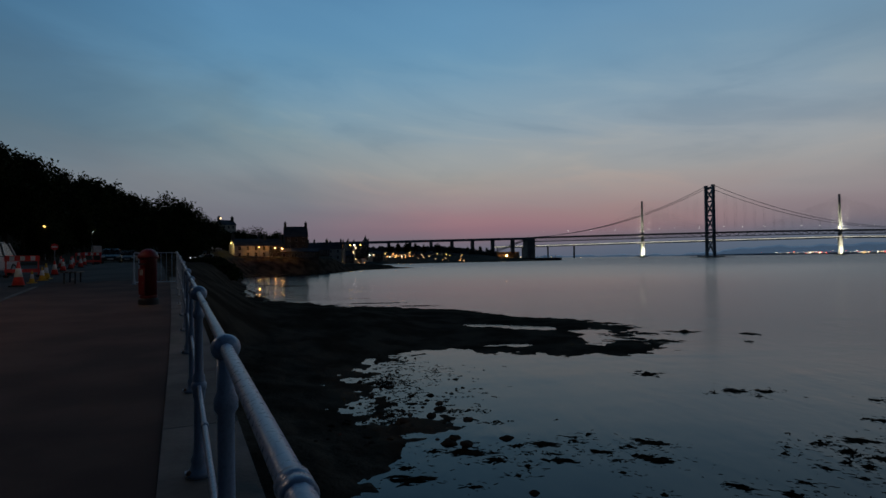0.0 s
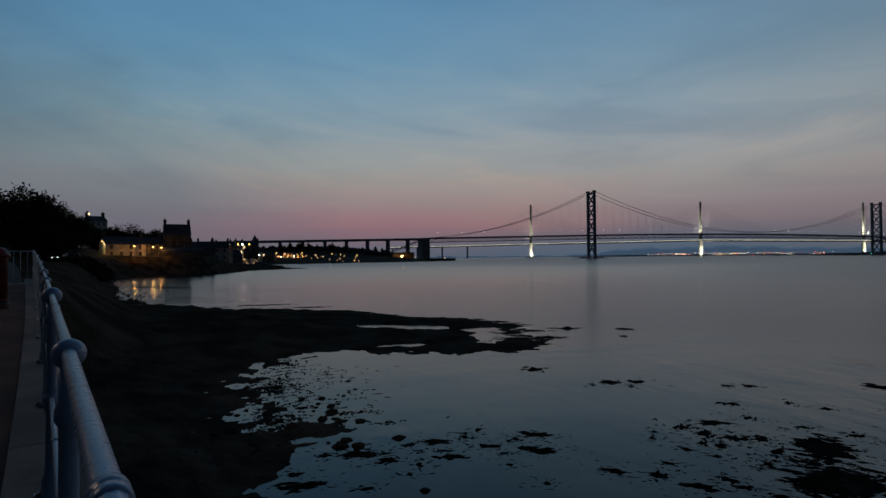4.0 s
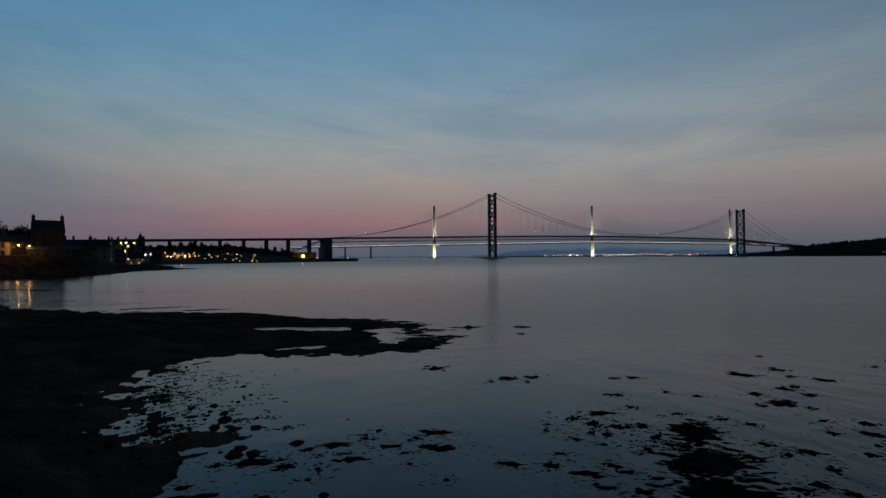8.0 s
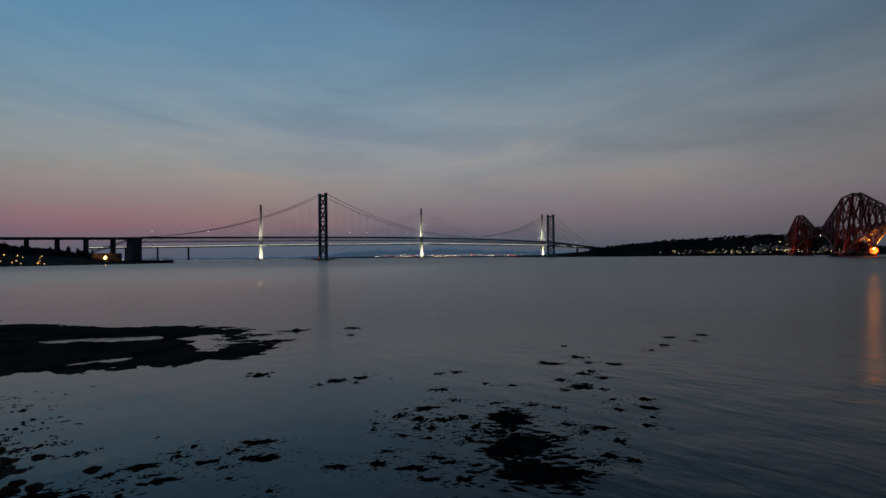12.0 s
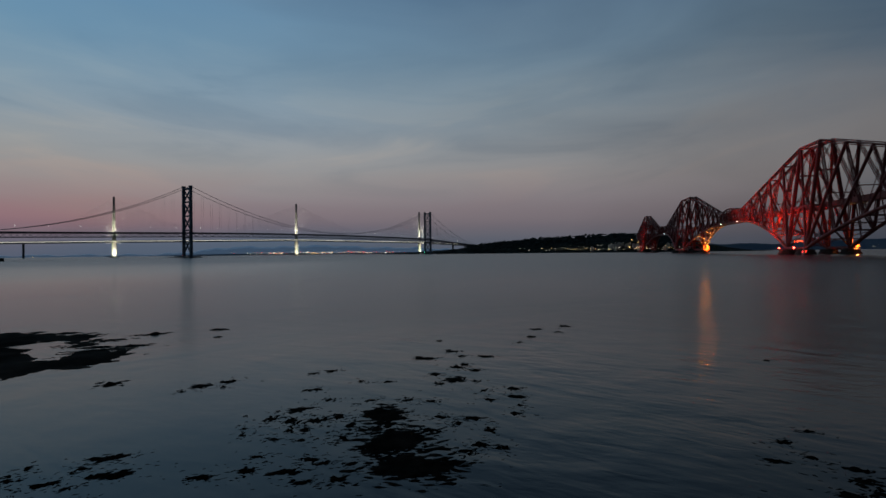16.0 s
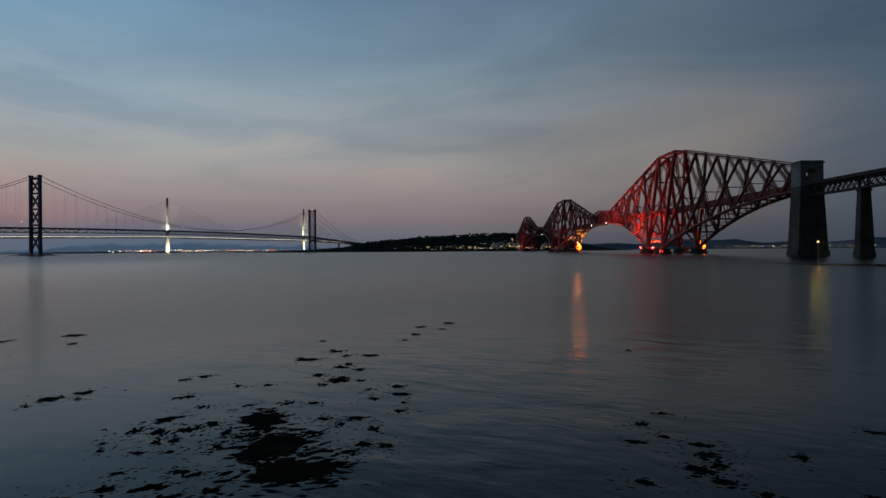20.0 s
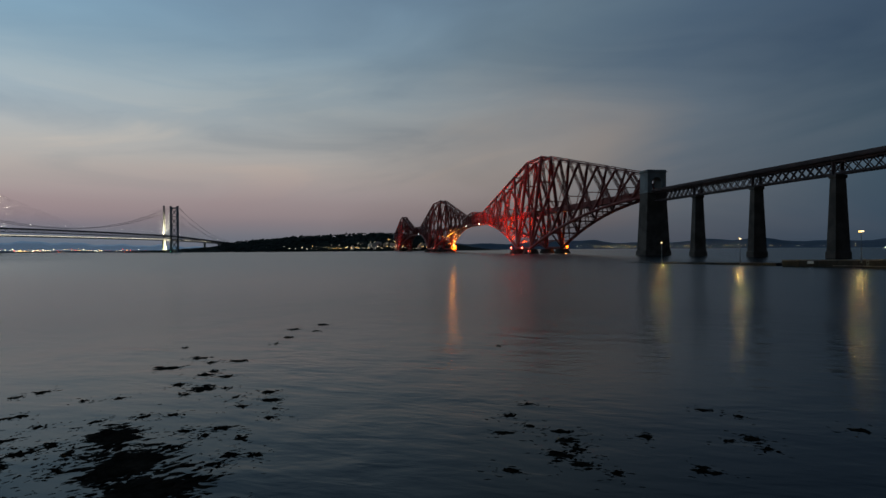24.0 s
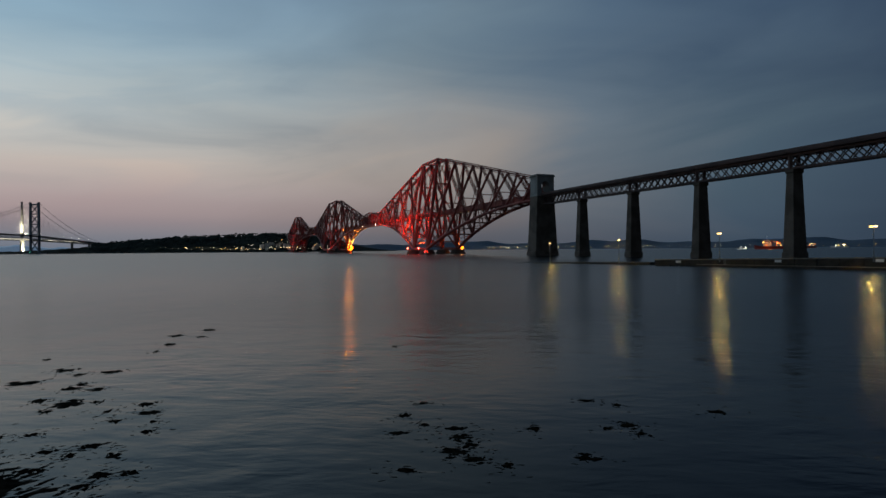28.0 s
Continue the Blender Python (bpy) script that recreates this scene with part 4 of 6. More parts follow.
def cable_stayed_bridge():
    br = thing("cable_stayed_bridge", tuple(QS), "pale concrete cable-stayed road bridge with three floodlit needle towers", "bridge")
    line = [QS + (QS - QC).normalized() * 560 + Vector((0, 0, 47)), QS + (QS - QC).normalized() * 230 + Vector((0, 0, 51.5)), QS + Vector((0, 0, stay_level(0))), QC + Vector((0, 0, stay_level(1))), QN + Vector((0, 0, stay_level(2))),
            QN + (QN - QC).normalized() * 240 + Vector((0, 0, 48)), QN + (QN - QC).normalized() * 420 + Vector((0, 0, 42))]
    for a, b in zip(line, line[1:]):
        n = max(2, int((b - a).length / 80))
        for i in range(n):
            p, q = along(a, b, i / n), along(a, b, (i + 1) / n)
            beam("deck_box", p - Vector((0, 0, 2.4)), q - Vector((0, 0, 2.4)), 38, CONCRETE, br, h=4.4)
            side = Vector(((q - p).y, -(q - p).x, 0)).normalized() * 19.4
            beam("parapet", p + side + Vector((0, 0, 1.5)), q + side + Vector((0, 0, 1.5)), 0.4, CONCRETE, br, h=2.6)
            beam("light_strip", p + side * 1.03 + Vector((0, 0, 0.3)), q + side * 1.03 + Vector((0, 0, 0.3)), 0.5, G_STRIP, br, h=1.3, label="lit white edge of the deck")
    for base, top in ((QS, 208), (QC, 208), (QN, 203)):
        bm = lathe([(7.6, -4), (7.4, 44), (6.6, 56), (5.2, 110), (4.0, 170), (3.3, top)], 12)
        part("tower", bm, CONCRETE, br, "slender tapered concrete mast", m=Matrix.Translation(base), smooth=True)
        part("foundation", lathe([(17, -5), (17, 2.5), (15.5, 3.5)], 24), CONCRETE, br, m=Matrix.Translation(base))
        d = (QC - QS).normalized() if base is not QN else (QN - QC).normalized()
        lv = stay_level(0 if base is QS else 1 if base is QC else 2)
        for sg in (-1, 1):
            for k in range(20):
                z = 104 + (top - 112) * k / 19
                s = 28 + (310 if not (base is QS and sg < 0) and not (base is QN and sg > 0) else 200) * k / 19
                beam("stay_cable", base + Vector((0, 0, z)), base + d * sg * s + Vector((0, 0, lv)), 0.32, WHITECABLE, br)
        # floodlights on the deck at the mast
        for sg in (-1, 1):
            at = base + d * sg * 26 + Vector((d.y, -d.x, 0)) * 12 + Vector((0, 0, lv + 2))
            lamp("mast_flood", tuple(at), 800000, WHITE, 1.5, "SPOT", tuple(base + Vector((0, 0, lv + 66))), 52)
        at = base + Vector((d.y, -d.x, 0)) * 30 + Vector((0, 0, 6))
        lamp("pier_flood", tuple(at), 300000, WHITE, 1.5, "SPOT", tuple(base + Vector((0, 0, 30))), 90)
    d = (QS - QC).normalized()
    for s in (250, 350, 450, 550):
        beam("approach_pier", QS + d * s + Vector((0, 0, -3)), QS + d * s + Vector((0, 0, 46)), 4.6, CONCRETE, br, h=9)
    d = (QN - QC).normalized()
    for s in (230, 320):
        beam("approach_pier", QN + d * s + Vector((0, 0, -3)), QN + d * s + Vector((0, 0, 42)), 4.6, CONCRETE, br, h=9)
    return br


cable_stayed_bridge()

# ---------------------------------------------------------------- sea wall, promenade and railing
RU = Vector((-0.4168, 0.9090, 0))      # along the railing
RN = Vector((-0.9090, -0.4168, 0))     # towards the road
R0 = Vector((0.131, 0, 0))


def quay(s, n, z=0.0):
    """s metres along the railing, n metres towards the road, z above the promenade there."""
    p = R0 + RU * s + RN * (n + 0.00055 * max(s, 0) ** 2)      # a slight bend inland
    return Vector((p.x, p.y, float(prom(s)) + z))


def strip(name, s0, s1, n0, n1, z, thick, material, label, step=1.0, kind="structure", category=""):
    """A slab that follows the promenade's rise."""
    ss = np.arange(s0, s1 + 1e-6, step)
    bm = bmesh.new()
    rings = []
    for s in ss:
        rings.append([bm.verts.new(quay(s, n, zz)) for n, zz in ((n0, z), (n1, z), (n1, z - thick), (n0, z - thick))])
    for a, b in zip(rings, rings[1:]):
        for i in range(4):
            bm.faces.new((a[i], a[(i + 1) % 4], b[(i + 1) % 4], b[i]))
    bm.faces.new(rings[0])
    bm.faces.new(rings[-1][::-1])
    bmesh.ops.recalc_face_normals(bm, faces=bm.faces[:])
    ob = new(name, mesh_of(name, bm, material))
    return tagged(ob, label, category or name, kind=kind)


strip("pavement", -8, 27, 0.275, 4.6, 0.0, 0.5, PAVING, "dark reddish promenade paving, worn and dusty", category="pavement")
strip("road", -8, 120, 4.75, 13.5, -0.09, 0.5, ASPHALT, "dark asphalt road beside the promenade", category="road")
strip("far_pavement", -8, 120, 13.65, 16.0, 0.0, 0.5, PAVING, "narrow pavement on the far side of the road", category="pavement")
strip("promenade_end", 27.1, 120, 0.4, 4.6, 0.0, 0.5, ASPHALT, "dark strip of ground past the end of the railing", category="pavement")
strip("sea_wall", -8, 27.2, -0.30, 0.25, -0.13, 5.2, MASONRY, "rough stone sea wall dropping to the foreshore", category="wall")


def bedded(s, n, z):
    """Pose of a stone that lies along the slope of the promenade."""
    x = (quay(s + 0.5, n) - quay(s - 0.5, n)).normalized()
    up = (Vector((0, 0, 1)) - x * x.z).normalized()
    m = Matrix((x, up.cross(x), up)).transposed().to_4x4()
    m.translation = quay(s, n, z)
    return m


def courses():
    """Kerb stones and coping blocks, each a stone of its own."""
    kerb = thing("kerb", tuple(quay(0, 4.67)), "low stone kerb between promenade and road", "kerb", kind="structure")
    me = mesh_of("kerb_stone", boxes(((0, 0, -0.12), (0.90, 0.14, 0.26), 0.02)), COPING)
    for i in range(34):
        part("kerb_stone", me, COPING, kerb, m=bedded(-6 + i * 0.92, 4.67, 0.01))
    cop = thing("coping", tuple(quay(0, 0)), "worn pale stone coping along the top of the sea wall", "coping", kind="structure")
    rnd = random.Random(3)
    me = mesh_of("coping_stone", boxes(((0, 0, -0.065), (1.1995, 0.60, 0.13), 0.002)), COPING)
    for i in range(29):
        part("coping_stone", me, COPING, cop, m=bedded(-6 + i * 1.2, -0.03, 0.02 + rnd.uniform(-0.002, 0.002)))


courses()

POST_S = [1.62 + 2.55 * k for k in range(-2, 10)]     # every second post is a stout one
RAIL_TOP = 1.225


def railing():
    rl = thing("railing", tuple(quay(1.6, 0)), "pale blue painted iron railing with ball-headed posts on the sea wall", "railing")

    def post_mesh(k):
        h = RAIL_TOP
        prof = [(0.080, 0.02), (0.080, 0.045), (0.052 * k, 0.065), (0.040 * k, 0.10), (0.046 * k, 0.125), (0.031 * k, 0.17), (0.027 * k, 0.30), (0.0245 * k, h * 0.50 - 0.09),
                (0.032 * k, h * 0.50 - 0.07), (0.032 * k, h * 0.50 + 0.06), (0.0225 * k, h * 0.50 + 0.09), (0.021 * k, h - 0.17), (0.030 * k, h - 0.155), (0.030 * k, h - 0.13), (0.022 * k, h - 0.11), (0.022 * k, h - 0.02)]
        return mesh_of("post", lathe(prof, 24), RAILPAINT, True)

    def ball_mesh(r):
        prof = [(max(r * math.cos(-math.pi / 2 + math.pi * i / 12), 0.004), 0.95 * r * math.sin(-math.pi / 2 + math.pi * i / 12)) for i in range(13)]
        return mesh_of("ball", lathe(prof, 24), RAILPAINT, True)

    def collar_mesh():
        return mesh_of("collar", lathe([(0.0165, -0.022), (0.0192, -0.019), (0.0192, -0.003), (0.0172, 0.0), (0.0192, 0.003), (0.0192, 0.019), (0.0165, 0.022)], 18), RAILPAINT, True)
    posts, heads, knots, collar = (post_mesh(1.0), post_mesh(1.22)), (ball_mesh(0.037), ball_mesh(0.054)), (ball_mesh(0.038), ball_mesh(0.050)), collar_mesh()
    bolt = mesh_of("bolt", lathe([(0.016, 0), (0.016, 0.018), (0.008, 0.026)], 6), RUSTY)
    brace = boxes(((0, 0, 0), (0.05, 0.10, 0.02), 0.006))
    brace = mesh_of("foot_bracket", brace, RAILPAINT)
    for n, s in enumerate(POST_S):
        p = part("post", posts[n % 2], RAILPAINT, rl, m=Matrix.Translation(quay(s, 0.02)))
        part("ball", heads[n % 2], RAILPAINT, p, m=Matrix.Translation(quay(s, 0.02, RAIL_TOP)))
        part("ball", knots[n % 2], RAILPAINT, p, m=Matrix.Translation(quay(s, 0.02, RAIL_TOP * 0.5)))
        part("foot_bracket", brace, RAILPAINT, p, m=Matrix.Translation(quay(s, 0.06, 0.045)) @ Matrix.Rotation(math.atan2(RU.y, RU.x), 4, "Z"))
        for dx, dy in ((0.075, 0.0), (-0.04, 0.065), (-0.04, -0.065)):
            part("bolt", bolt, RUSTY, p, m=Matrix.Translation(quay(s + dx, 0.02 + dy, 0.045)))
    for a, b in zip(POST_S, POST_S[1:]):
        for h, w in ((RAIL_TOP, 0.032), (RAIL_TOP * 0.5, 0.027)):
            ra = beam("top_rail" if h == RAIL_TOP else "middle_rail", quay(a, 0.02, h), quay(b, 0.02, h), w, RAILPAINT, rl, shape="tube")
            m = Matrix.Translation(quay(a + 1.55, 0.02, h)) @ (quay(b, 0, h) - quay(a, 0, h)).to_track_quat("Z", "Y").to_matrix().to_4x4()
            part("collar", collar, RAILPAINT, rl, m=m)
    # the return of the railing across the end of the promenade
    e = POST_S[-1]
    bar = mesh_of("upright_bar", lathe([(0.011, 0.08), (0.011, RAIL_TOP + 0.02)], 8), RAILPAINT, True)
    for k in range(7):
        part("upright_bar", bar, RAILPAINT, rl, m=Matrix.Translation(quay(e, 0.20 + 0.19 * k)))
    part("return_post", posts[0], RAILPAINT, rl, m=Matrix.Translation(quay(e, 1.5)))
    for h in (RAIL_TOP, 0.10):
        beam("return_rail", quay(e, 0.02, h), quay(e, 1.5, h), 0.036, RAILPAINT, rl, shape="tube")
    return rl


railing()

# ---------------------------------------------------------------- trees
def level(x, y):
    return float(ground_height(np.array([float(x)]), np.array([float(y)]))[0])


def bearing(px):
    """Azimuth of a column of the opening view, in degrees."""
    return math.degrees(math.atan((px - 784) / 1001))


def tree_kind(seed, tall, wide, clumps, leaf):
    """A tapered trunk with limbs and a crown of loose leaf clumps; returns trunk and crown meshes of a tree about 10 m high."""
    rnd = random.Random(seed)
    bm = bmesh.new()
    lathe([(0.30, 0), (0.22, 1.2), (0.17, tall * 0.45), (0.05, tall * 0.86)], 8, bm)
    tips = [Vector((0, 0, tall * 0.86))]
    for k in range(9):
        z = tall * rnd.uniform(0.16, 0.7)
        a = rnd.uniform(0, 2 * math.pi)
        ln = wide * rnd.uniform(0.45, 0.95) * (1.1 - z / tall * 0.5)
        d = Vector((math.cos(a), math.sin(a), rnd.uniform(0.35, 0.9)))
        tip = Vector((0, 0, z)) + d.normalized() * ln
        lathe([(0.10, 0), (0.06, ln * 0.5), (0.02, ln)], 5, bm, at=(0, 0, z), axis=d)
        tips.append(tip)
    trunk = mesh_of("trunk", bm, BARK, True)
    pts, faces = [], []
    for c in range(clumps):
        base = rnd.choice(tips)
        u = rnd.random()
        h = tall * (0.10 + 0.88 * u)
        w = wide * (1.05 - abs(u - 0.38) ** 1.5 * 1.5)
        a = rnd.uniform(0, 2 * math.pi)
        r = max(w, 0.3) * math.sqrt(rnd.random())
        cen = Vector((r * math.cos(a), r * math.sin(a), h)) * 0.55 + base * 0.45 + Vector((rnd.gauss(0, 0.3), rnd.gauss(0, 0.3), rnd.gauss(0, 0.3)))
        size = rnd.uniform(0.35, 0.85)
        for q in range(9):
            p = cen + Vector((rnd.gauss(0, 1), rnd.gauss(0, 1), rnd.gauss(0, 0.7))) * size * 0.6
            n = Vector((rnd.gauss(0, 1), rnd.gauss(0, 1), rnd.gauss(0, 1))).normalized()
            t = n.orthogonal().normalized()
            b = n.cross(t)
            s = leaf * rnd.uniform(0.6, 1.3)
            i = len(pts)
            pts += [p - t * s, p - b * s * 0.55, p + t * s, p + b * s * 0.55]
            faces.append((i, i + 1, i + 2, i + 3))
    me = bpy.data.meshes.new("crown")
    me.from_pydata([tuple(p) for p in pts], [], faces)
    me.materials.append(LEAF)
    return trunk, me


TREES = [tree_kind(1, 10.0, 3.4, 520, 0.21), tree_kind(2, 10.0, 2.9, 480, 0.20), tree_kind(3, 10.0, 4.1, 600, 0.22), tree_kind(4, 10.0, 2.3, 380, 0.19)]


def tree(at, height, kind, turn, label="dark leafy broadleaf tree standing on the wooded bank", group="trees on the wooded hill"):
    t = thing("tree", at, label, "tree", group)
    k = height / 10
    m = pose(*at, 0, 0, turn) @ Matrix.Diagonal((k, k, k, 1))
    trunk, crown = TREES[kind]
    part("trunk", trunk, BARK, t, m=m)
    part("crown", crown, LEAF, t, m=m)
    return t


SKYLINE = ([-50, -38.0, -34.3, -30.2, -27.5, -25.3, -23.6, -22.4, -20.5], [12.2, 10.3, 8.9, 7.3, 6.6, 6.2, 5.4, 4.4, 3.4])


def wooded_hill():
    rnd = random.Random(8)
    for row in range(4):
        az = -48.0
        while az < -20.6:
            far = smooth(np.array(az), -40, -22)
            r = 88 + 92 * float(far) - row * 13 + rnd.uniform(-6, 6)
            p = polar(az, r)
            z = level(p.x, p.y)
            el = np.interp(az, *SKYLINE) - row * 1.15 + rnd.uniform(-0.45, 0.25)
            h = EYE + r * math.tan(radians(el)) - z
            q = float(to_polygon(np.array([p.x]), np.array([p.y]), QUAY, closed=False)[0])
            if h > 3.5 and q > (16.5 if p.y < 70 else 5.0):
                tree((p.x, p.y, z - 0.2), min(h, 21), rnd.randrange(4), rnd.uniform(0, 360))
            az += rnd.uniform(0.55, 1.05) * (1 + 0.5 * row * 0.4)


wooded_hill()

# ---------------------------------------------------------------- town
WIN = {}


def window_meshes(mat, w=0.95, h=1.5):
    key = (mat.name, w, h)
    if key not in WIN:
        fr = bmesh.new()
        box(fr, (0, 0.02, h / 2 + 0.05), (w + 0.16, 0.10, 0.10))
        box(fr, (0, 0.02, -h / 2 - 0.06), (w + 0.24, 0.16, 0.12))
        for s in (-1, 1):
            box(fr, (s * (w / 2 + 0.05), 0.02, 0), (0.10, 0.10, h))
        box(fr, (0, 0.015, 0), (w, 0.06, 0.06))
        box(fr, (0, 0.015, 0), (0.05, 0.06, h))
        pane = boxes(((0, 0.0, 0), (w, 0.03, h)))
        WIN[key] = (mesh_of("window_frame", fr, HARL), mesh_of("pane", pane, mat))
    return WIN[key]


def house(at, turn, w, d, h, roof, wall_mat, lit=(), cols=4, floors=2, chimneys=2, label=""):
    """A house whose front looks along its own +y. lit: which windows glow."""
    hs = thing("house", at, label, "house", turn=turn)
    M = PLACE[hs.name]
    part("wall", boxes(((0, 0, h / 2 - 1.5), (w, d, h + 3), 0.04)), wall_mat, hs)
    for sx in (-1, 1):
        bm = bmesh.new()
        a = [bm.verts.new((sx * (w / 2 - 0.3), y, z)) for y, z in ((-d / 2, h), (d / 2, h), (0, h + roof))]
        b = [bm.verts.new((sx * w / 2, y, z)) for y, z in ((-d / 2, h), (d / 2, h), (0, h + roof))]
        bm.faces.new(a)
        bm.faces.new(b[::-1])
        for i in range(3):
            bm.faces.new((a[i], b[i], b[(i + 1) % 3], a[(i + 1) % 3]))
        bmesh.ops.recalc_face_normals(bm, faces=bm.faces[:])
        part("gable", bm, wall_mat, hs)
    for sy in (-1, 1):
        bm = bmesh.new()
        e, t = 0.35, 0.22
        x0, x1 = -w / 2 - 0.15, w / 2 + 0.15
        lo = (sy * (d / 2 + e), h - e * roof / (d / 2))
        v = [bm.verts.new(p) for p in ((x0, lo[0], lo[1]), (x1, lo[0], lo[1]), (x1, 0, h + roof), (x0, 0, h + roof),
                                       (x0, lo[0], lo[1] + t), (x1, lo[0], lo[1] + t), (x1, 0, h + roof + t), (x0, 0, h + roof + t))]
        for f in ((0, 1, 2, 3), (4, 7, 6, 5), (0, 4, 5, 1), (1, 5, 6, 2), (2, 6, 7, 3), (3, 7, 4, 0)):
            bm.faces.new([v[i] for i in f])
        bmesh.ops.recalc_face_normals(bm, faces=bm.faces[:])
        part("roof", bm, SLATE, hs)
    for i in range(chimneys):
        x = (-w / 2 + 0.5) if i == 0 else (w / 2 - 0.5 if i == 1 else 0)
        ch = part("chimney", boxes(((x, 0, h + roof + 0.4), (1.0, 1.6, 2.6), 0.05), ((x, 0, h + roof + 1.75), (1.2, 1.8, 0.2))), STONE, hs)
        for k in (-0.45, 0.0, 0.45):
            part("chimney_pot", lathe([(0.16, 0), (0.13, 0.6), (0.17, 0.65)], 8), STONE, ch, m=M @ Matrix.Translation((x, k, h + roof + 1.85)))
    n = 0
    for f in range(floors):
        z = (f + 0.55) * h / floors
        for c in range(cols):
            x = (c + 0.5) / cols * (w - 0.8) - (w - 0.8) / 2
            mat = G_WARM if n in lit else DARKGLASS
            fm, pm = window_meshes(mat)
            m = M @ Matrix.Translation((x, d / 2 + 0.03, z))
            win = part("window", fm, HARL, hs, m=m)
            part("pane", pm, mat, win, m=m)
            n += 1
    part("door", boxes(((w * 0.12, d / 2 + 0.03, 1.05), (1.0, 0.08, 2.1), 0.02)), BLACKPAINT, hs)
    return hs


def town_house(px, dist, z, w, d, h, roof, mat, lit=(), cols=4, floors=2, chimneys=2, label="", skew=0.0):
    az = bearing(px)
    p = polar(az, dist)
    return house((p.x, p.y, z), 180 - az + skew, w, d, h, roof, mat, lit, cols, floors, chimneys, label)


def town():
    # the lamp-lit white house on the bay and its neighbours
    town_house(441, 240, 6.6, 13.5, 8.0, 5.0, 2.6, HARL, (), 4, 2, 2, "white harled house with slate roof lit yellow by a street lamp", 16)
    town_house(478, 246, 6.6, 9.5, 8, 5.2, 2.6, STONE, (2,), 3, 2, 2, "dark stone house beside the lamp-lit white one", 6)
    town_house(400, 330, 19.0, 8.2, 7.5, 6.2, 2.4, HARL, (), 3, 2, 2, "tall pale house standing high among the trees", 24)
    town_house(523.5, 252, 6.4, 9.6, 9.0, 9.2, 4.2, STONE, (), 3, 3, 2, "tall dark stone house with two gable chimneys against the sky", 4)
    town_house(530, 240, 6.0, 15.0, 5.0, 3.0, 1.2, STONE, (), 8, 1, 0, "long low building with a row of pale windows", 4)
    rnd = random.Random(12)
    rows = [(497, 300, 8.5), (512, 340, 9), (430, 300, 9), (452, 330, 9.5), (474, 320, 9), (562, 270, 6.0), (580, 330, 6.5), (563, 400, 9), (600, 420, 10.0), (617, 430, 10.5), (634, 440, 10.5), (592, 440, 9.5), (650, 520, 7.5), (664, 540, 7), (610, 380, 5.0), (590, 350, 5.0), (630, 470, 5.5), (668, 640, 6.5),
            (683, 690, 6), (697, 700, 6), (712, 720, 6), (728, 745, 6), (742, 760, 6.5), (757, 775, 6), (772, 790, 6), (790, 800, 5.5), (806, 815, 6), (822, 830, 6), (880, 850, 4.0)]
    for px, dist, z in rows:
        w = rnd.uniform(9, 17)
        n = 8
        lit = tuple(k for k in range(n) if rnd.random() < 0.16)
        h = rnd.uniform(4.5, 7.0)
        lab = rnd.choice(["stone terraced house with slate roof near the harbour", "pale harled house with slate roof in the town", "dark slate-roofed house on the shore of the town"])
        town_house(px, dist, z - 1.5, w, rnd.uniform(7, 9), h, rnd.uniform(2.4, 3.4), HARL if "harled" in lab else STONE, lit, 4, 2, 2, lab, rnd.uniform(-25, 25))
    # clock tower with a cupola
    p = polar(bearing(647), 480)
    ct = thing("clock_tower", (p.x, p.y, 5), "square stone clock tower with a lit lantern and pointed cap", "tower")
    part("shaft", boxes(((0, 0, 6), (4.2, 4.2, 13), 0.1)), STONE, ct)
    part("cornice", boxes(((0, 0, 12.7), (4.8, 4.8, 0.5), 0.05)), STONE, ct)
    for sx in (-1, 1):
        for sy in (-1, 1):
            part("lantern_post", boxes(((sx * 1.4, sy * 1.4, 14.2), (0.5, 0.5, 2.6))), STONE, ct)
    part("lantern", boxes(((0, 0, 14.0), (1.7, 1.7, 1.5), 0.1)), G_WARM, ct, "lit lantern room")
    part("cap", lathe([(2.5, 15.5), (2.3, 15.9), (1.1, 18.2), (0.35, 19.5), (0.06, 21.0)], 8), SLATE, ct)
    # harbour store with its amber lamp, and quay
    p = polar(bearing(897), 835)
    st = thing("harbour_store", (p.x, p.y, 2), "low round-ended harbour store lit by an amber lamp", "building", turn=8)
    part("wall", boxes(((0, 0, 4.5), (34, 16, 13), 0.8)), STONE, st)
    part("roof", boxes(((0, 0, 11.3), (35, 17, 0.7), 0.2)), SLATE, st)


town()


def quay_walls():
    a, b = polar(bearing(690), 705), polar(bearing(935), 868)
    q = thing("harbour_quay", (a.x, a.y, 0), "long low dark stone harbour quay", "quay")
    beam("quay_wall", (a.x, a.y, 0.2), (b.x, b.y, 0.2), 16, PIERSTONE, q, h=5.5)
    c, d = polar(bearing(925), 860), polar(bearing(989), 905)
    beam("breakwater", (c.x, c.y, 0.8), (d.x, d.y, 0.8), 14, PIERSTONE, q, h=7.0)
    for k in range(9):
        p = along(c, d, 0.1 + 0.1 * k)
        beam("mooring_post", (p.x, p.y, 1), (p.x, p.y, 6.6 + (k % 3)), 0.8, TIMBER, q)


quay_walls()


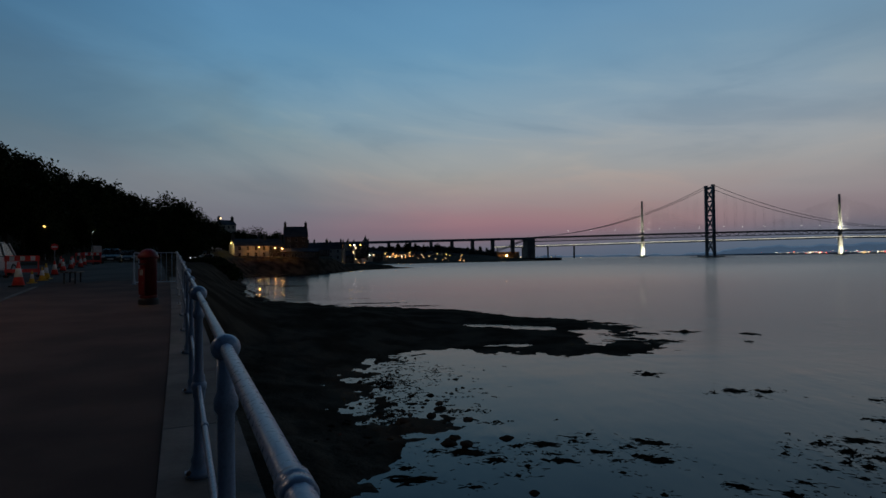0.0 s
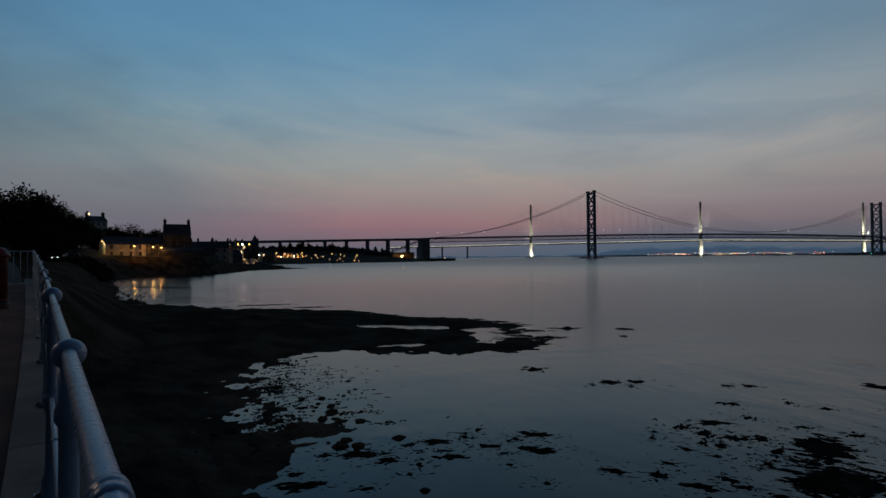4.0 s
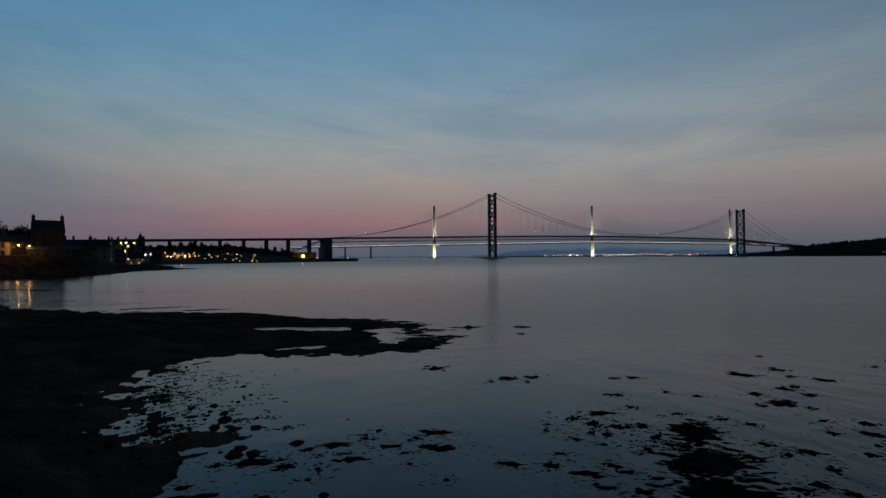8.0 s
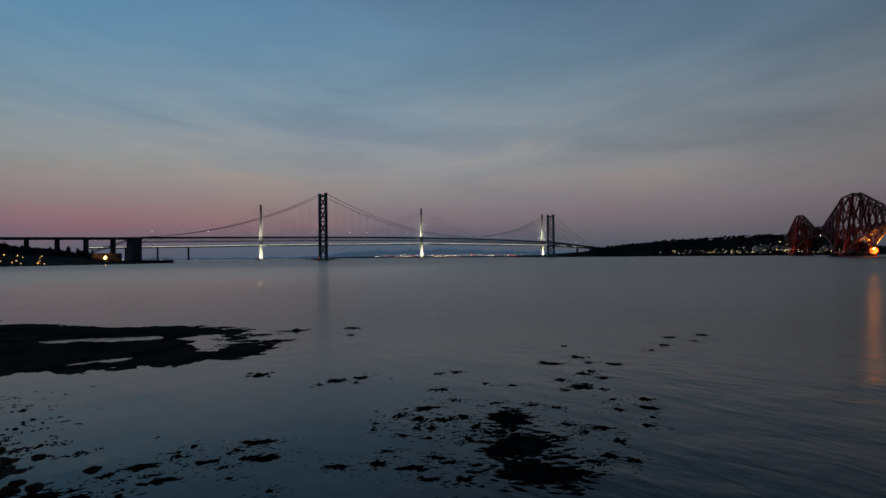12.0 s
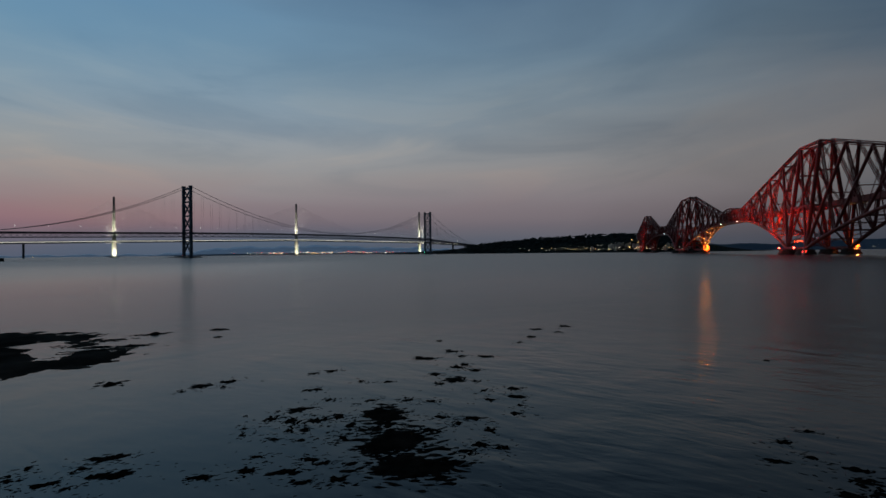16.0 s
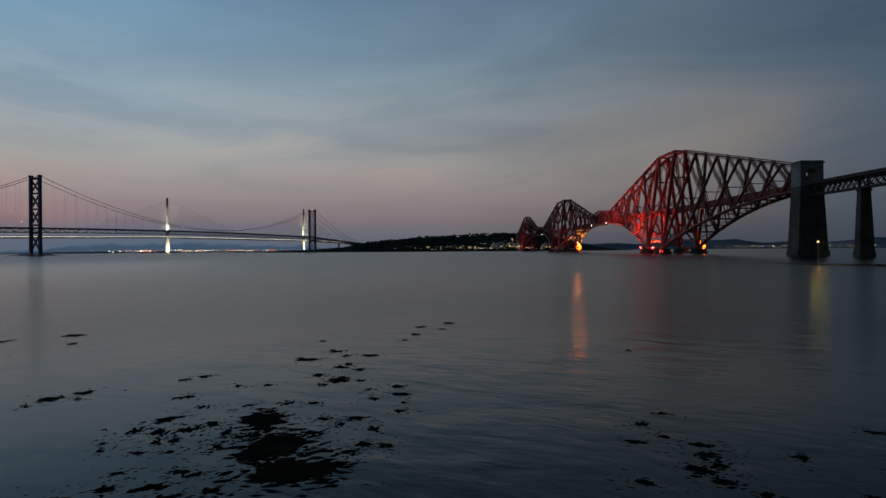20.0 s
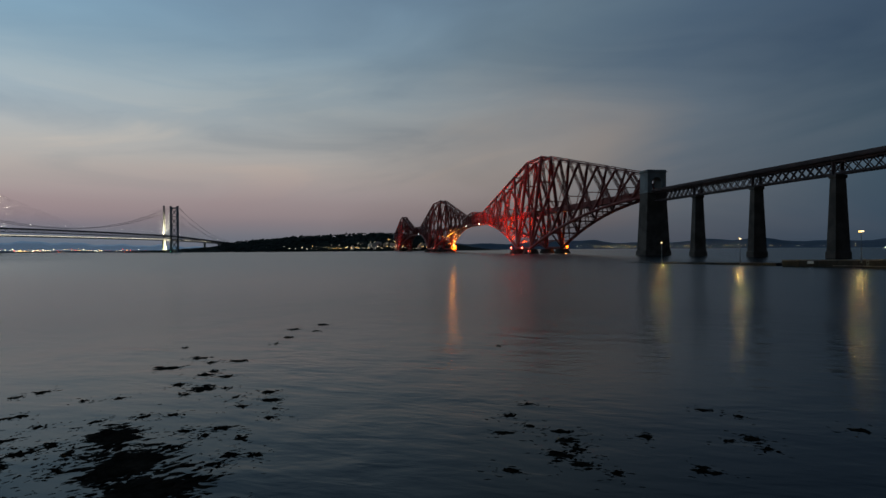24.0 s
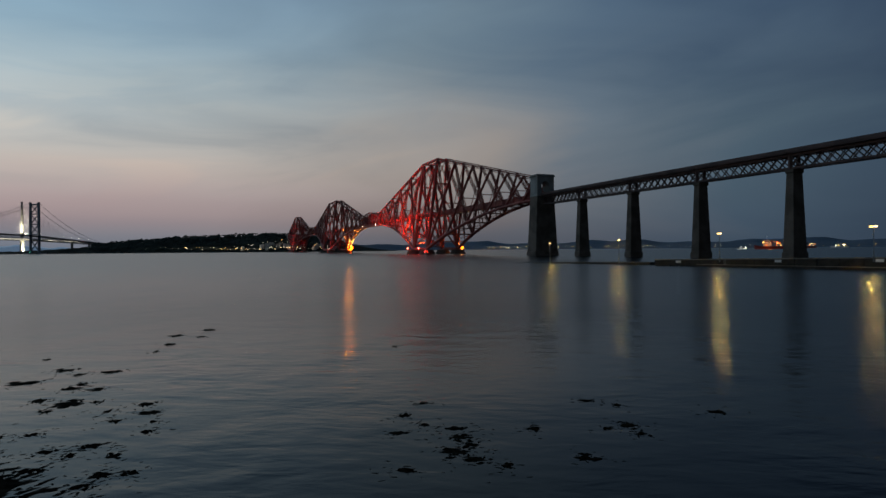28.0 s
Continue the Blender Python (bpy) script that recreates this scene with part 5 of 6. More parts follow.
def street_lamp(at, height, glow, watts=0.0, colour=SODIUM, arm=1.2, turn=0.0, label="tall street lamp with a lit head", twin=False, group="street lamps", big=1.0):
    """Column, bracket and head; at is the foot."""
    sl = thing("street_lamp", at, label, "street lamp", group, turn=turn)
    M = PLACE[sl.name]
    part("column", lathe([(0.16, -0.4), (0.16, 1.2), (0.10, 1.35), (0.065, height - 0.1), (0.05, height)], 10), GREYPAINT, sl, smooth=True)
    for sg in ((1, -1) if twin else (1,)):
        part("bracket", boxes(((sg * arm / 2, 0, height), (arm, 0.07, 0.07))), GREYPAINT, sl)
        hd = part("lamp_head", boxes(((sg * (arm + 0.25), 0, height + 0.02), (0.75, 0.30, 0.16), 0.05)), GREYPAINT, sl)
        lit = glow if sg > 0 else G_WARM
        part("diffuser", boxes(((sg * (arm + 0.25), 0, height - 0.13), (0.62 * big, 0.26 * big, 0.16 * big ** 1.4), 0.03)), lit, hd, "lit diffuser")
    if watts:
        lamp("street_light", tuple(M @ Vector((arm + 0.25, 0, height - 0.45))), watts, colour, 0.16)
    return sl


def lamps_in_town():
    def foot(px, dist, top, glow, watts=0, colour=SODIUM, h=6.0, label="street lamp with an amber head by the shore road"):
        p = polar(bearing(px), dist)
        street_lamp((p.x, p.y, top - h), h, glow, watts, colour, 1.0, 180 - bearing(px) + 90, label, big=min(max(1.0, dist / (105 if dist > 300 else 165)), 3.4))
    foot(459, 231, 10.8, G_BAY, 80, (1.0, 0.42, 0.08))
    foot(487, 236, 10.6, G_BAY, 90, (1.0, 0.42, 0.08))
    foot(500, 238, 10.4, G_BAY, 40, (1.0, 0.42, 0.08))
    foot(80, 70.4, 9.4, G_SODIUM, 150, (1.0, 0.78, 0.22), 7.0, "street lamp glowing yellow through roadside leaves")
    foot(163, 90, 9.8, G_COOL, 6, (0.95, 1.0, 0.85), 6.5, "street lamp with a white head by the road")
    foot(2, 85, 13.6, G_SODIUM, 0, SODIUM, 8, "street lamp on the bank above the road")
    foot(338, 150, 11.6, G_COOL, 0, WHITE, 6.0, "street lamp with a white head by the road")
    foot(391, 318, 28.0, G_WARM, 0, WHITE, 7.0, "lamp high on the bank by the pale house")
    foot(410, 236, 12.6, G_WARM, 230, (1.0, 0.72, 0.30), 6.0, "small white lamp above the bay")
    foot(897, 822, 8.4, G_SODIUM, 4000, (1.0, 0.48, 0.14), 6, "bright amber lamp on the harbour store")
    for px, dist, top in ((597, 402, 15.6), (606, 402, 15.6), (620, 404, 15.7), (627, 404, 15.8), (638, 406, 15.9), (645, 470, 19), (651, 472, 18.5), (592, 345, 7.6), (606, 350, 7.6), (641, 480, 8.0), (648, 480, 8.2), (654, 480, 9.0),
                          (672, 660, 10), (682, 668, 12), (690, 672, 8), (701, 690, 8.5), (711, 700, 9), (718, 705, 9.5), (725, 715, 13), (741, 740, 8.5), (757, 750, 9.0), (775, 770, 12), (790, 780, 11), (796, 782, 9), (818, 800, 10), (573, 300, 12)):
        foot(px, dist, top, G_SODIUM if (px % 3) else G_COOL, 0, SODIUM, 5.0)
    for px, dist in ((642, 478), (705, 688), (792, 776), (590, 340)):
        p = polar(bearing(px), dist - 6)
        lamp("shop_front_light", (p.x, p.y, 6.5), 1300, WARM, 0.6)
    for px, dist, top in ((921, 860, 6), (975, 900, 5), (1028, 1500, 4)):
        foot(px, dist, top, G_WARM, 0, WHITE, 3.0, "small white lamp at the end of the breakwater")


lamps_in_town()
rnd_t = random.Random(77)
for px, dist, h in ((425, 262, 8), (418, 255, 7), (434, 285, 11), (443, 300, 12), (451, 290, 12), (460, 298, 13), (468, 295, 12), (477, 292, 11), (487, 290, 12), (494, 300, 12), (380, 240, 9), (372, 220, 9), (395, 262, 8), (404, 270, 9), (368, 205, 10),
                    (690, 730, 12), (705, 745, 14), (720, 755, 16), (735, 765, 15), (750, 775, 13), (775, 800, 14), (828, 860, 9), (838, 862, 11), (850, 865, 12), (862, 866, 11), (872, 866, 9), (575, 300, 7), (560, 300, 8), (548, 290, 8)):
    p = polar(bearing(px), dist)
    tree((p.x, p.y, max(level(p.x, p.y), 3.0) - 0.3), h * (1.5 if px < 500 else 1.15), rnd_t.randrange(4), rnd_t.uniform(0, 360), "dark tree among the houses of the town", "trees in the town")

for px, dist, h in ((78, 69.0, 5.3), (90, 69.4, 5.0), (84, 71.4, 6.2), (70, 72.5, 5.6), (97, 73, 5.8)):
    p = polar(bearing(px), dist)
    tree((p.x, p.y, min(level(p.x, p.y), 5.5) - 0.2), h, rnd_t.randrange(4), rnd_t.uniform(0, 360), "roadside tree lit yellow by the street lamp in it", "trees on the wooded hill")

# ---------------------------------------------------------------- things on the promenade and the road
def pillar_box(at):
    pb = thing("pillar_box", at, "red cast-iron pillar post box on a black base", "post box", turn=-25)
    part("plinth", lathe([(0.30, -0.05), (0.30, 0.14), (0.27, 0.18)], 28), BLACKPAINT, pb, "black base", smooth=False)
    part("barrel", lathe([(0.245, 0.18), (0.245, 1.26), (0.255, 1.28), (0.255, 1.32)], 32), PILLARRED, pb, smooth=True)
    part("cap", lathe([(0.29, 1.32), (0.305, 1.35), (0.305, 1.40), (0.28, 1.43), (0.24, 1.50), (0.15, 1.57), (0.05, 1.60)], 32), PILLARRED, pb, smooth=True)
    part("collar", lathe([(0.262, 0.20), (0.268, 0.23), (0.262, 0.26)], 32), PILLARRED, pb)
    dr = part("door", boxes(((0, -0.238, 0.66), (0.27, 0.03, 0.74), 0.01)), PILLARRED, pb)
    part("aperture", boxes(((0, -0.246, 1.16), (0.25, 0.03, 0.05))), BLACKPAINT, pb, "dark letter slot")
    part("notice_plate", boxes(((0, -0.250, 0.92), (0.15, 0.02, 0.16), 0.004)), GREYPAINT, dr)
    pb.matrix_basis = PLACE[pb.name] @ Matrix.Diagonal((0.86, 0.86, 0.95, 1))
    part("lock", lathe([(0.015, 0), (0.015, 0.02)], 8, at=(0.09, -0.262, 0.62), axis=(0, -1, 0)), RUSTY, dr)


p = polar(-27.5, 17.5)
pillar_box((p.x, p.y, float(prom(17.4)) + 0.0))


def cone(at, h, turn, main, label):
    c = thing("traffic_cone", at, label, "traffic cone", "cones along the roadworks", turn=turn)
    k = h / 0.75
    part("base", boxes(((0, 0, 0.025 * k), (0.40 * k, 0.40 * k, 0.05 * k), 0.012)), BLACKPAINT if main is CONEORANGE else main, c)
    part("body", lathe([(0.165 * k, 0.05 * k), (0.105 * k, 0.30 * k), (0.060 * k, 0.56 * k), (0.032 * k, 0.74 * k), (0.022 * k, 0.75 * k)], 16), main, c, smooth=True)
    part("sleeve", lathe([(0.112 * k, 0.29 * k), (0.066 * k, 0.55 * k), (0.060 * k, 0.555 * k)], 16), CONEWHITE, c, "white reflective sleeve", smooth=True)
    return c


def on_road(px, dist):
    p = polar(bearing(px), dist)
    s = RU.x * p.x + RU.y * p.y
    n = RN.x * (p.x - R0.x) + RN.y * (p.y - R0.y)
    return (p.x, p.y, float(prom(s)) + (-0.088 if 4.72 < n < 13.6 else 0.001))


def roadworks():
    rnd = random.Random(4)
    for px, dist, h, m in ((33, 27, 0.95, CONEORANGE), (82, 31, 0.70, YELLOWP), (97, 34, 0.72, CONEORANGE), (112, 38, 0.72, CONEORANGE), (126, 41, 0.75, CONEORANGE), (143, 44, 0.75, CONEORANGE), (129, 47, 0.75, CONEORANGE), (75, 30, 0.6, YELLOWP), (57, 28.6, 0.5, YELLOWP), (108, 44, 0.75, CONEORANGE), (150, 52, 0.75, CONEORANGE)):
        cone(on_road(px, dist), h, rnd.uniform(0, 90), m, "orange traffic cone with a white sleeve on the road" if m is CONEORANGE else "yellow traffic cone at the roadworks")
    for px, dist in ((40, 33), (163, 54), (150, 56)):
        at = on_road(px, dist)
        b = thing("road_barrier", at, "red and white plastic barrier at the roadworks", "barrier", "barriers at the roadworks", turn=-bearing(px) + 10)
        for x in (-0.62, 0.62):
            part("foot", boxes(((x, 0, 0.05), (0.14, 0.5, 0.10), 0.02)), RUBBER, b)
            part("upright", boxes(((x, 0, 0.52), (0.06, 0.05, 0.95), 0.01)), CONEORANGE, b)
        part("top_board", boxes(((0, 0, 0.88), (1.36, 0.05, 0.26), 0.02)), CONEORANGE, b)
        part("bottom_board", boxes(((0, 0, 0.30), (1.36, 0.05, 0.16), 0.02)), CONEORANGE, b)
        for x in (-0.4, 0.0, 0.4):
            part("reflective_panel", boxes(((x, -0.03, 0.88), (0.18, 0.02, 0.20))), CONEWHITE, b)
    # round sign with a white bar
    at = on_road(97, 38)
    s = thing("road_sign", at, "round red road sign with a white bar on a post", "road sign", turn=-bearing(97))
    part("post", lathe([(0.04, 0), (0.03, 1.5)], 8), GREYPAINT, s)
    part("disc", lathe([(0.18, -0.012), (0.18, 0.012)], 28, at=(0, -0.05, 1.36), axis=(0, -1, 0)), CONEORANGE, s)
    part("bar", boxes(((0, -0.068, 1.36), (0.27, 0.012, 0.08))), CONEWHITE, s)
    # white warning board
    at = on_road(173, 58)
    s = thing("warning_board", at, "small pale warning board on a dark stand", "road sign", turn=-bearing(173))
    part("stand", boxes(((0, 0.05, 0.45), (0.55, 0.10, 0.90), 0.02)), BLACKPAINT, s)
    part("panel", boxes(((0, 0, 1.25), (0.62, 0.05, 0.75), 0.02)), CONEWHITE, s)
    part("foot", boxes(((0, 0.05, 0.03), (0.7, 0.5, 0.06), 0.01)), RUBBER, s)


roadworks()


def bench(at, turn):
    b = thing("bench", at, "backless dark timber bench on the promenade", "bench", turn=turn)
    for i in range(4):
        part("slat", boxes(((0, -0.21 + 0.14 * i, 0.45), (1.75, 0.12, 0.045), 0.01)), TIMBER, b)
    for x in (-0.62, 0.62):
        for y in (-0.18, 0.18):
            part("leg", boxes(((x, y, 0.21), (0.06, 0.06, 0.42), 0.01)), BLACKPAINT, b)
    part("stretcher", boxes(((0, 0, 0.16), (1.2, 0.06, 0.06))), BLACKPAINT, b)


p = polar(bearing(129), 26.5)
bench((p.x, p.y, on_road(129, 26.5)[2]), math.degrees(math.atan2(RU.y, RU.x)))


def car(at, turn, paint, label, long=4.3, high=1.5, lights=None):
    c = thing("car", at, label, "car", turn=turn)
    M = PLACE[c.name]
    w = 1.76
    prof = [(-0.50, 0.30), (-0.50, 0.62), (-0.47, 0.78), (-0.40, 0.90), (-0.33, 0.94), (0.16, 0.95), (0.36, 0.88), (0.46, 0.74), (0.50, 0.58), (0.50, 0.30)]
    bm = bmesh.new()
    a = [bm.verts.new((x * long, -w / 2, z)) for x, z in prof]
    b = [bm.verts.new((x * long, w / 2, z)) for x, z in prof]
    bm.faces.new(a)
    bm.faces.new(b[::-1])
    for i in range(len(a)):
        j = (i + 1) % len(a)
        bm.faces.new((a[i], b[i], b[j], a[j]))
    bmesh.ops.recalc_face_normals(bm, faces=bm.faces[:])
    bmesh.ops.bevel(bm, geom=list(bm.edges), offset=0.06, segments=2, affect="EDGES")
    part("body", bm, paint, c)
    cab = [(-0.40, 0.93), (-0.31, high - 0.06), (-0.24, high), (0.02, high), (0.08, high - 0.05), (0.20, 0.94)]
    bm = bmesh.new()
    a = [bm.verts.new((x * long, -w / 2 + (0.06 if z < 1 else 0.20), z)) for x, z in cab]
    b = [bm.verts.new((x * long, w / 2 - (0.06 if z < 1 else 0.20), z)) for x, z in cab]
    bm.faces.new(a)
    bm.faces.new(b[::-1])
    for i in range(len(a)):
        j = (i + 1) % len(a)
        bm.faces.new((a[i], b[i], b[j], a[j]))
    bmesh.ops.recalc_face_normals(bm, faces=bm.faces[:])
    bmesh.ops.bevel(bm, geom=list(bm.edges), offset=0.04, segments=2, affect="EDGES")
    part("glasshouse", bm, DARKGLASS, c, "dark car windows")
    part("roof", boxes(((-0.115 * long, 0, high + 0.0), (long * 0.27, w - 0.44, 0.05), 0.02)), paint, c)
    for sy in (-1, 1):
        for x0, z0, x1, z1 in ((-0.30, high - 0.02, -0.40, 0.95), (0.075, high - 0.03, 0.20, 0.95), (-0.12, high - 0.02, -0.12, 0.95)):
            beam("pillar", M @ Vector((x0 * long, sy * (w / 2 - 0.185), z0)), M @ Vector((x1 * long, sy * (w / 2 - 0.05), z1)), 0.07, paint, c)
        part("mirror", boxes(((0.13 * long, sy * (w / 2 + 0.08), 1.0), (0.12, 0.20, 0.14), 0.03)), paint, c)
        for x in (-0.31, 0.31):
            wh = part("wheel", lathe([(0.16, -0.10), (0.30, -0.10), (0.315, -0.06), (0.315, 0.06), (0.30, 0.10), (0.16, 0.10)], 20, at=(x * long, sy * (w / 2 - 0.08), 0.315), axis=(0, 1, 0)), RUBBER, c)
            part("rim", lathe([(0.20, -0.105), (0.19, 0.105)], 16, at=(x * long, sy * (w / 2 - 0.08), 0.315), axis=(0, 1, 0)), GREYPAINT, wh)
        part("headlight", boxes(((0.485 * long, sy * 0.62, 0.68), (0.10, 0.30, 0.14), 0.03)), lights or CONEWHITE, c)
        part("tail_light", boxes(((-0.495 * long, sy * 0.66, 0.74), (0.06, 0.22, 0.20), 0.02)), PILLARRED, c)
    part("bumper", boxes(((0.50 * long, 0, 0.42), (0.10, w - 0.1, 0.20), 0.04)), BLACKPAINT, c)
    part("number_plate", boxes(((0.515 * long, 0, 0.48), (0.03, 0.52, 0.11))), CONEWHITE, c)
    return c


RT = math.degrees(math.atan2(RU.y, RU.x))
at = on_road(-38, 34)
car(at, RT + 172, CARGREY, "silver-grey parked car at the roadside", 4.4, 1.62)
at = on_road(197, 66)
car(at, RT + 184, CARDARK, "dark car parked on the road, facing the roadworks", 4.2, 1.5)
at = on_road(228, 78)
car(at, RT + 180, CARDARK, "dark car parked farther along the road", 4.2, 1.5)
p = polar(bearing(350), 150)
car((p.x, p.y, max(level(p.x, p.y), 5.2)), 262, CARGREY, "pale car with lit headlights on the bay road", 4.2, 1.5, G_COOL)
p = polar(bearing(366), 152)
car((p.x, p.y, max(level(p.x, p.y), 5.2)), 200, CARGREY, "pale car parked on the bay road", 4.2, 1.5)

# the street lamp behind the viewer, which lights the paving and the rail
q = quay(15.0, 9.6, -0.1)
street_lamp(tuple(q), 7.5, G_SODIUM, 340, (1.0, 0.72, 0.52), 1.3, math.degrees(math.atan2(-RN.y, -RN.x)), "street lamp with a warm head beside the road")

# ---------------------------------------------------------------- stone jetty and its lamps
JA, JB = Vector((184.5, -47.5, 0)), Vector((141.0, -89.5, 0))
_j = (JB - JA).normalized()
_k = Vector((-_j.y, _j.x, 0))      # away from the camera, across the jetty
if _k.dot(JA) < 0:
    _k = -_k


def jt(s, n, z):
    return JA + _j * s + _k * n + Vector((0, 0, z))


def jetty_top(s):
    return 1.55 + 0.0185 * s


def jetty():
    jy = thing("jetty", tuple(JA), "long sloping stone ferry jetty with a low landing ledge", "jetty")
    rnd = random.Random(2)
    for i in range(36):
        s0, s1 = i * 5.0, i * 5.0 + 4.94
        h0 = jetty_top((s0 + s1) / 2)
        n0 = rnd.uniform(-0.03, 0.03)
        beam("wall_block", jt(s0, 3.5 + n0, h0 / 2 - 1.2), jt(s1, 3.5 + n0, h0 / 2 - 1.2 + 0.045), 7, PIERSTONE, jy, h=h0 + 2.4)
        beam("coping_stone", jt(s0, 0.32, h0 + 0.10), jt(s1, 0.32, h0 + 0.19), 0.8, JETTYLIT, jy, h=0.24)
        if s0 >= 14:
            beam("landing_ledge", jt(s0, -1.2, -0.3), jt(s1, -1.2, -0.3), 2.6, PIERSTONE, jy, h=1.7)
            beam("ledge_edge", jt(s0, -2.38, 0.56), jt(s1, -2.38, 0.56), 0.5, JETTYLIT, jy, h=0.14)
    # slipway running on down into the water
    for i in range(14):
        s0, s1 = -2 - i * 4.2, -2 - (i + 1) * 4.2 + 0.05
        z0, z1 = 0.85 - 0.055 * i, 0.85 - 0.055 * (i + 1)
        beam("slip_slab", jt(s0, 3.0, z0 - 0.6), jt(s1, 3.0, z1 - 0.6), 5.0, PIERSTONE, jy, h=1.2)
    for s in (8, 36, 58):
        part("white_marker", boxes(((0, 0, 0), (1.6, 0.12, 0.7), 0.03)), CONEWHITE, jy, "small white board on the jetty wall",
             m=Matrix.Translation(jt(s, -0.10, jetty_top(s) - 0.5)) @ Matrix.Rotation(math.atan2(_j.y, _j.x), 4, "Z"))
    part("ladder", boxes(*(((0, 0, -0.3 * k), (0.45, 0.05, 0.04)) for k in range(6)), ((-0.22, 0, -0.7), (0.05, 0.06, 1.9)), ((0.22, 0, -0.7), (0.05, 0.06, 1.9))), GREYPAINT, jy,
         m=Matrix.Translation(jt(22, -0.12, jetty_top(22) - 0.1)) @ Matrix.Rotation(math.atan2(_j.y, _j.x), 4, "Z"))
    return jy


jetty()
for (x, y, top), base, watts in (((207.3, -16.9, 7.4), 0.3, 900), ((184.4, -36.6, 8.2), 1.0, 800), ((159.7, -58.1, 9.3), 1.9, 380), ((132.6, -80.3, 9.9), 2.5, 300), ((112, -112, 10.6), 3.2, 700)):
    street_lamp((x, y, base), top - base, G_SODIUM, watts, (1.0, 0.72, 0.22), 0.55, -6, "galvanised double-armed lamp standard on the jetty, glowing yellow", True, "lamps on the jetty", 1.6)

# ---------------------------------------------------------------- vessels
def vessel(at, turn, long, label, hull, glow):
    v = thing("ship", at, label, "ship", turn=turn)
    w, h = long * 0.17, long * 0.10
    bm = bmesh.new()
    rings = []
    for x, k, up in ((-0.5, 0.80, 0.0), (-0.3, 1.0, 0.0), (0.25, 1.0, 0.05), (0.42, 0.55, 0.35), (0.5, 0.04, 0.6)):
        rings.append([bm.verts.new((x * long, s * w / 2 * k * q, z)) for s, q, z in ((-1, 0.72, -1.0), (-1, 1.0, h * (1 + up)), (1, 1.0, h * (1 + up)), (1, 0.72, -1.0))])
    for a, b in zip(rings, rings[1:]):
        for i in range(4):
            bm.faces.new((a[i], a[(i + 1) % 4], b[(i + 1) % 4], b[i]))
    bm.faces.new(rings[0][::-1])
    bm.faces.new(rings[-1])
    bmesh.ops.recalc_face_normals(bm, faces=bm.faces[:])
    part("hull", bm, hull, v)
    part("deckhouse", boxes(((0.08 * long, 0, h * 1.6), (long * 0.26, w * 0.8, h * 1.3), 0.3)), SHIPWHITE, v)
    part("bridge_house", boxes(((0.11 * long, 0, h * 2.7), (long * 0.14, w * 0.7, h * 1.0), 0.3)), SHIPWHITE, v)
    part("window_band", boxes(((0.11 * long, 0, h * 2.85), (long * 0.143, w * 0.72, h * 0.3))), DARKGLASS, v)
    part("funnel", boxes(((-0.06 * long, 0, h * 2.4), (long * 0.05, w * 0.3, h * 1.6), 0.2)), hull, v)
    part("mast", lathe([(0.35, h * 3.2), (0.12, h * 5.0)], 8, at=(0.09 * long, 0, 0)), SHIPWHITE, v)
    part("crane_post", lathe([(0.5, h), (0.3, h * 2.8)], 8, at=(-0.33 * long, 0, 0)), YELLOWP, v)
    part("crane_jib", boxes(((-0.25 * long, 0, h * 2.75), (long * 0.18, 0.6, 0.6))), YELLOWP, v)
    r = random.Random(int(at[0]))
    for i in range(14):
        q = Vector((r.uniform(-0.45, 0.3) * long, r.choice((-1, 1)) * w * 0.46, h * r.uniform(1.3, 3.0)))
        s = long * r.uniform(0.012, 0.030)
        part("deck_light", boxes((tuple(q), (s * 1.6, s, s))), r.choice(glow), v)
    return v


p = polar(113.9, 1480)
vessel((p.x, p.y, 0), 66, 62, "red-hulled supply ship at anchor, decks lit orange", HULL, [G_AMBER, G_AMBER, G_SODIUM, G_RED])
fl = p + Vector((0.40, 0.91, 0)) * -15 - p.normalized() * 7
flood((fl.x, fl.y, 13.0), glowing("deck_flood_glow", (1.0, 0.22, 0.05), 4), 1.6, "deck_floodlight", "large orange deck floodlight of the ship", 6.0)
lamp("ship_light", tuple(p - p.normalized() * 22 + Vector((0, 0, 16))), 3500, (1.0, 0.26, 0.06), 2.0)
p = polar(111.7, 1300)
vessel((p.x, p.y, 0), 60, 18, "small launch with white lights on the water", SHIPWHITE, [G_WHITE, G_COOL])
p = polar(116.6, 2400)
vessel((p.x, p.y, 0), 60, 60, "far vessel with a line of orange lights", HULL, [G_AMBER, G_WARM])
p = polar(118.9, 2100)
vessel((p.x, p.y, 0), 70, 46, "far vessel with bright white and orange lights", SHIPWHITE, [G_WHITE, G_SODIUM])

# work boat and mooring dolphin below the cantilever
p = fb(180, -30, 0)
vessel((p.x, p.y, 0), 20, 14, "dark work boat moored by the bridge pier", BLACKPAINT, [G_RED])

q = polar(bearing(897), 817)
flood((q.x, q.y, 8.0), G_BAY, 1.35, label="bright amber lamp in front of the harbour store", stem=4.0)

# ---------------------------------------------------------------- lights of the far shores, too many to count
def light_field(name, label, count, seed, place, mats, size):
    r = random.Random(seed)
    for k, mat in enumerate(mats):
        bm = bmesh.new()
        for _ in range(count // len(mats)):
            az, rad, up = place(r)
            q = polar(az, rad)
            z = max(level(q.x, q.y), 0.5) + up
            s = size * r.uniform(0.5, 1.3)
            box(bm, (q.x, q.y, z), (s, s, s * 0.7))
        ob = new(name, mesh_of(name, bm, mat))
        tagged(ob, label, "lights", kind="stuff")


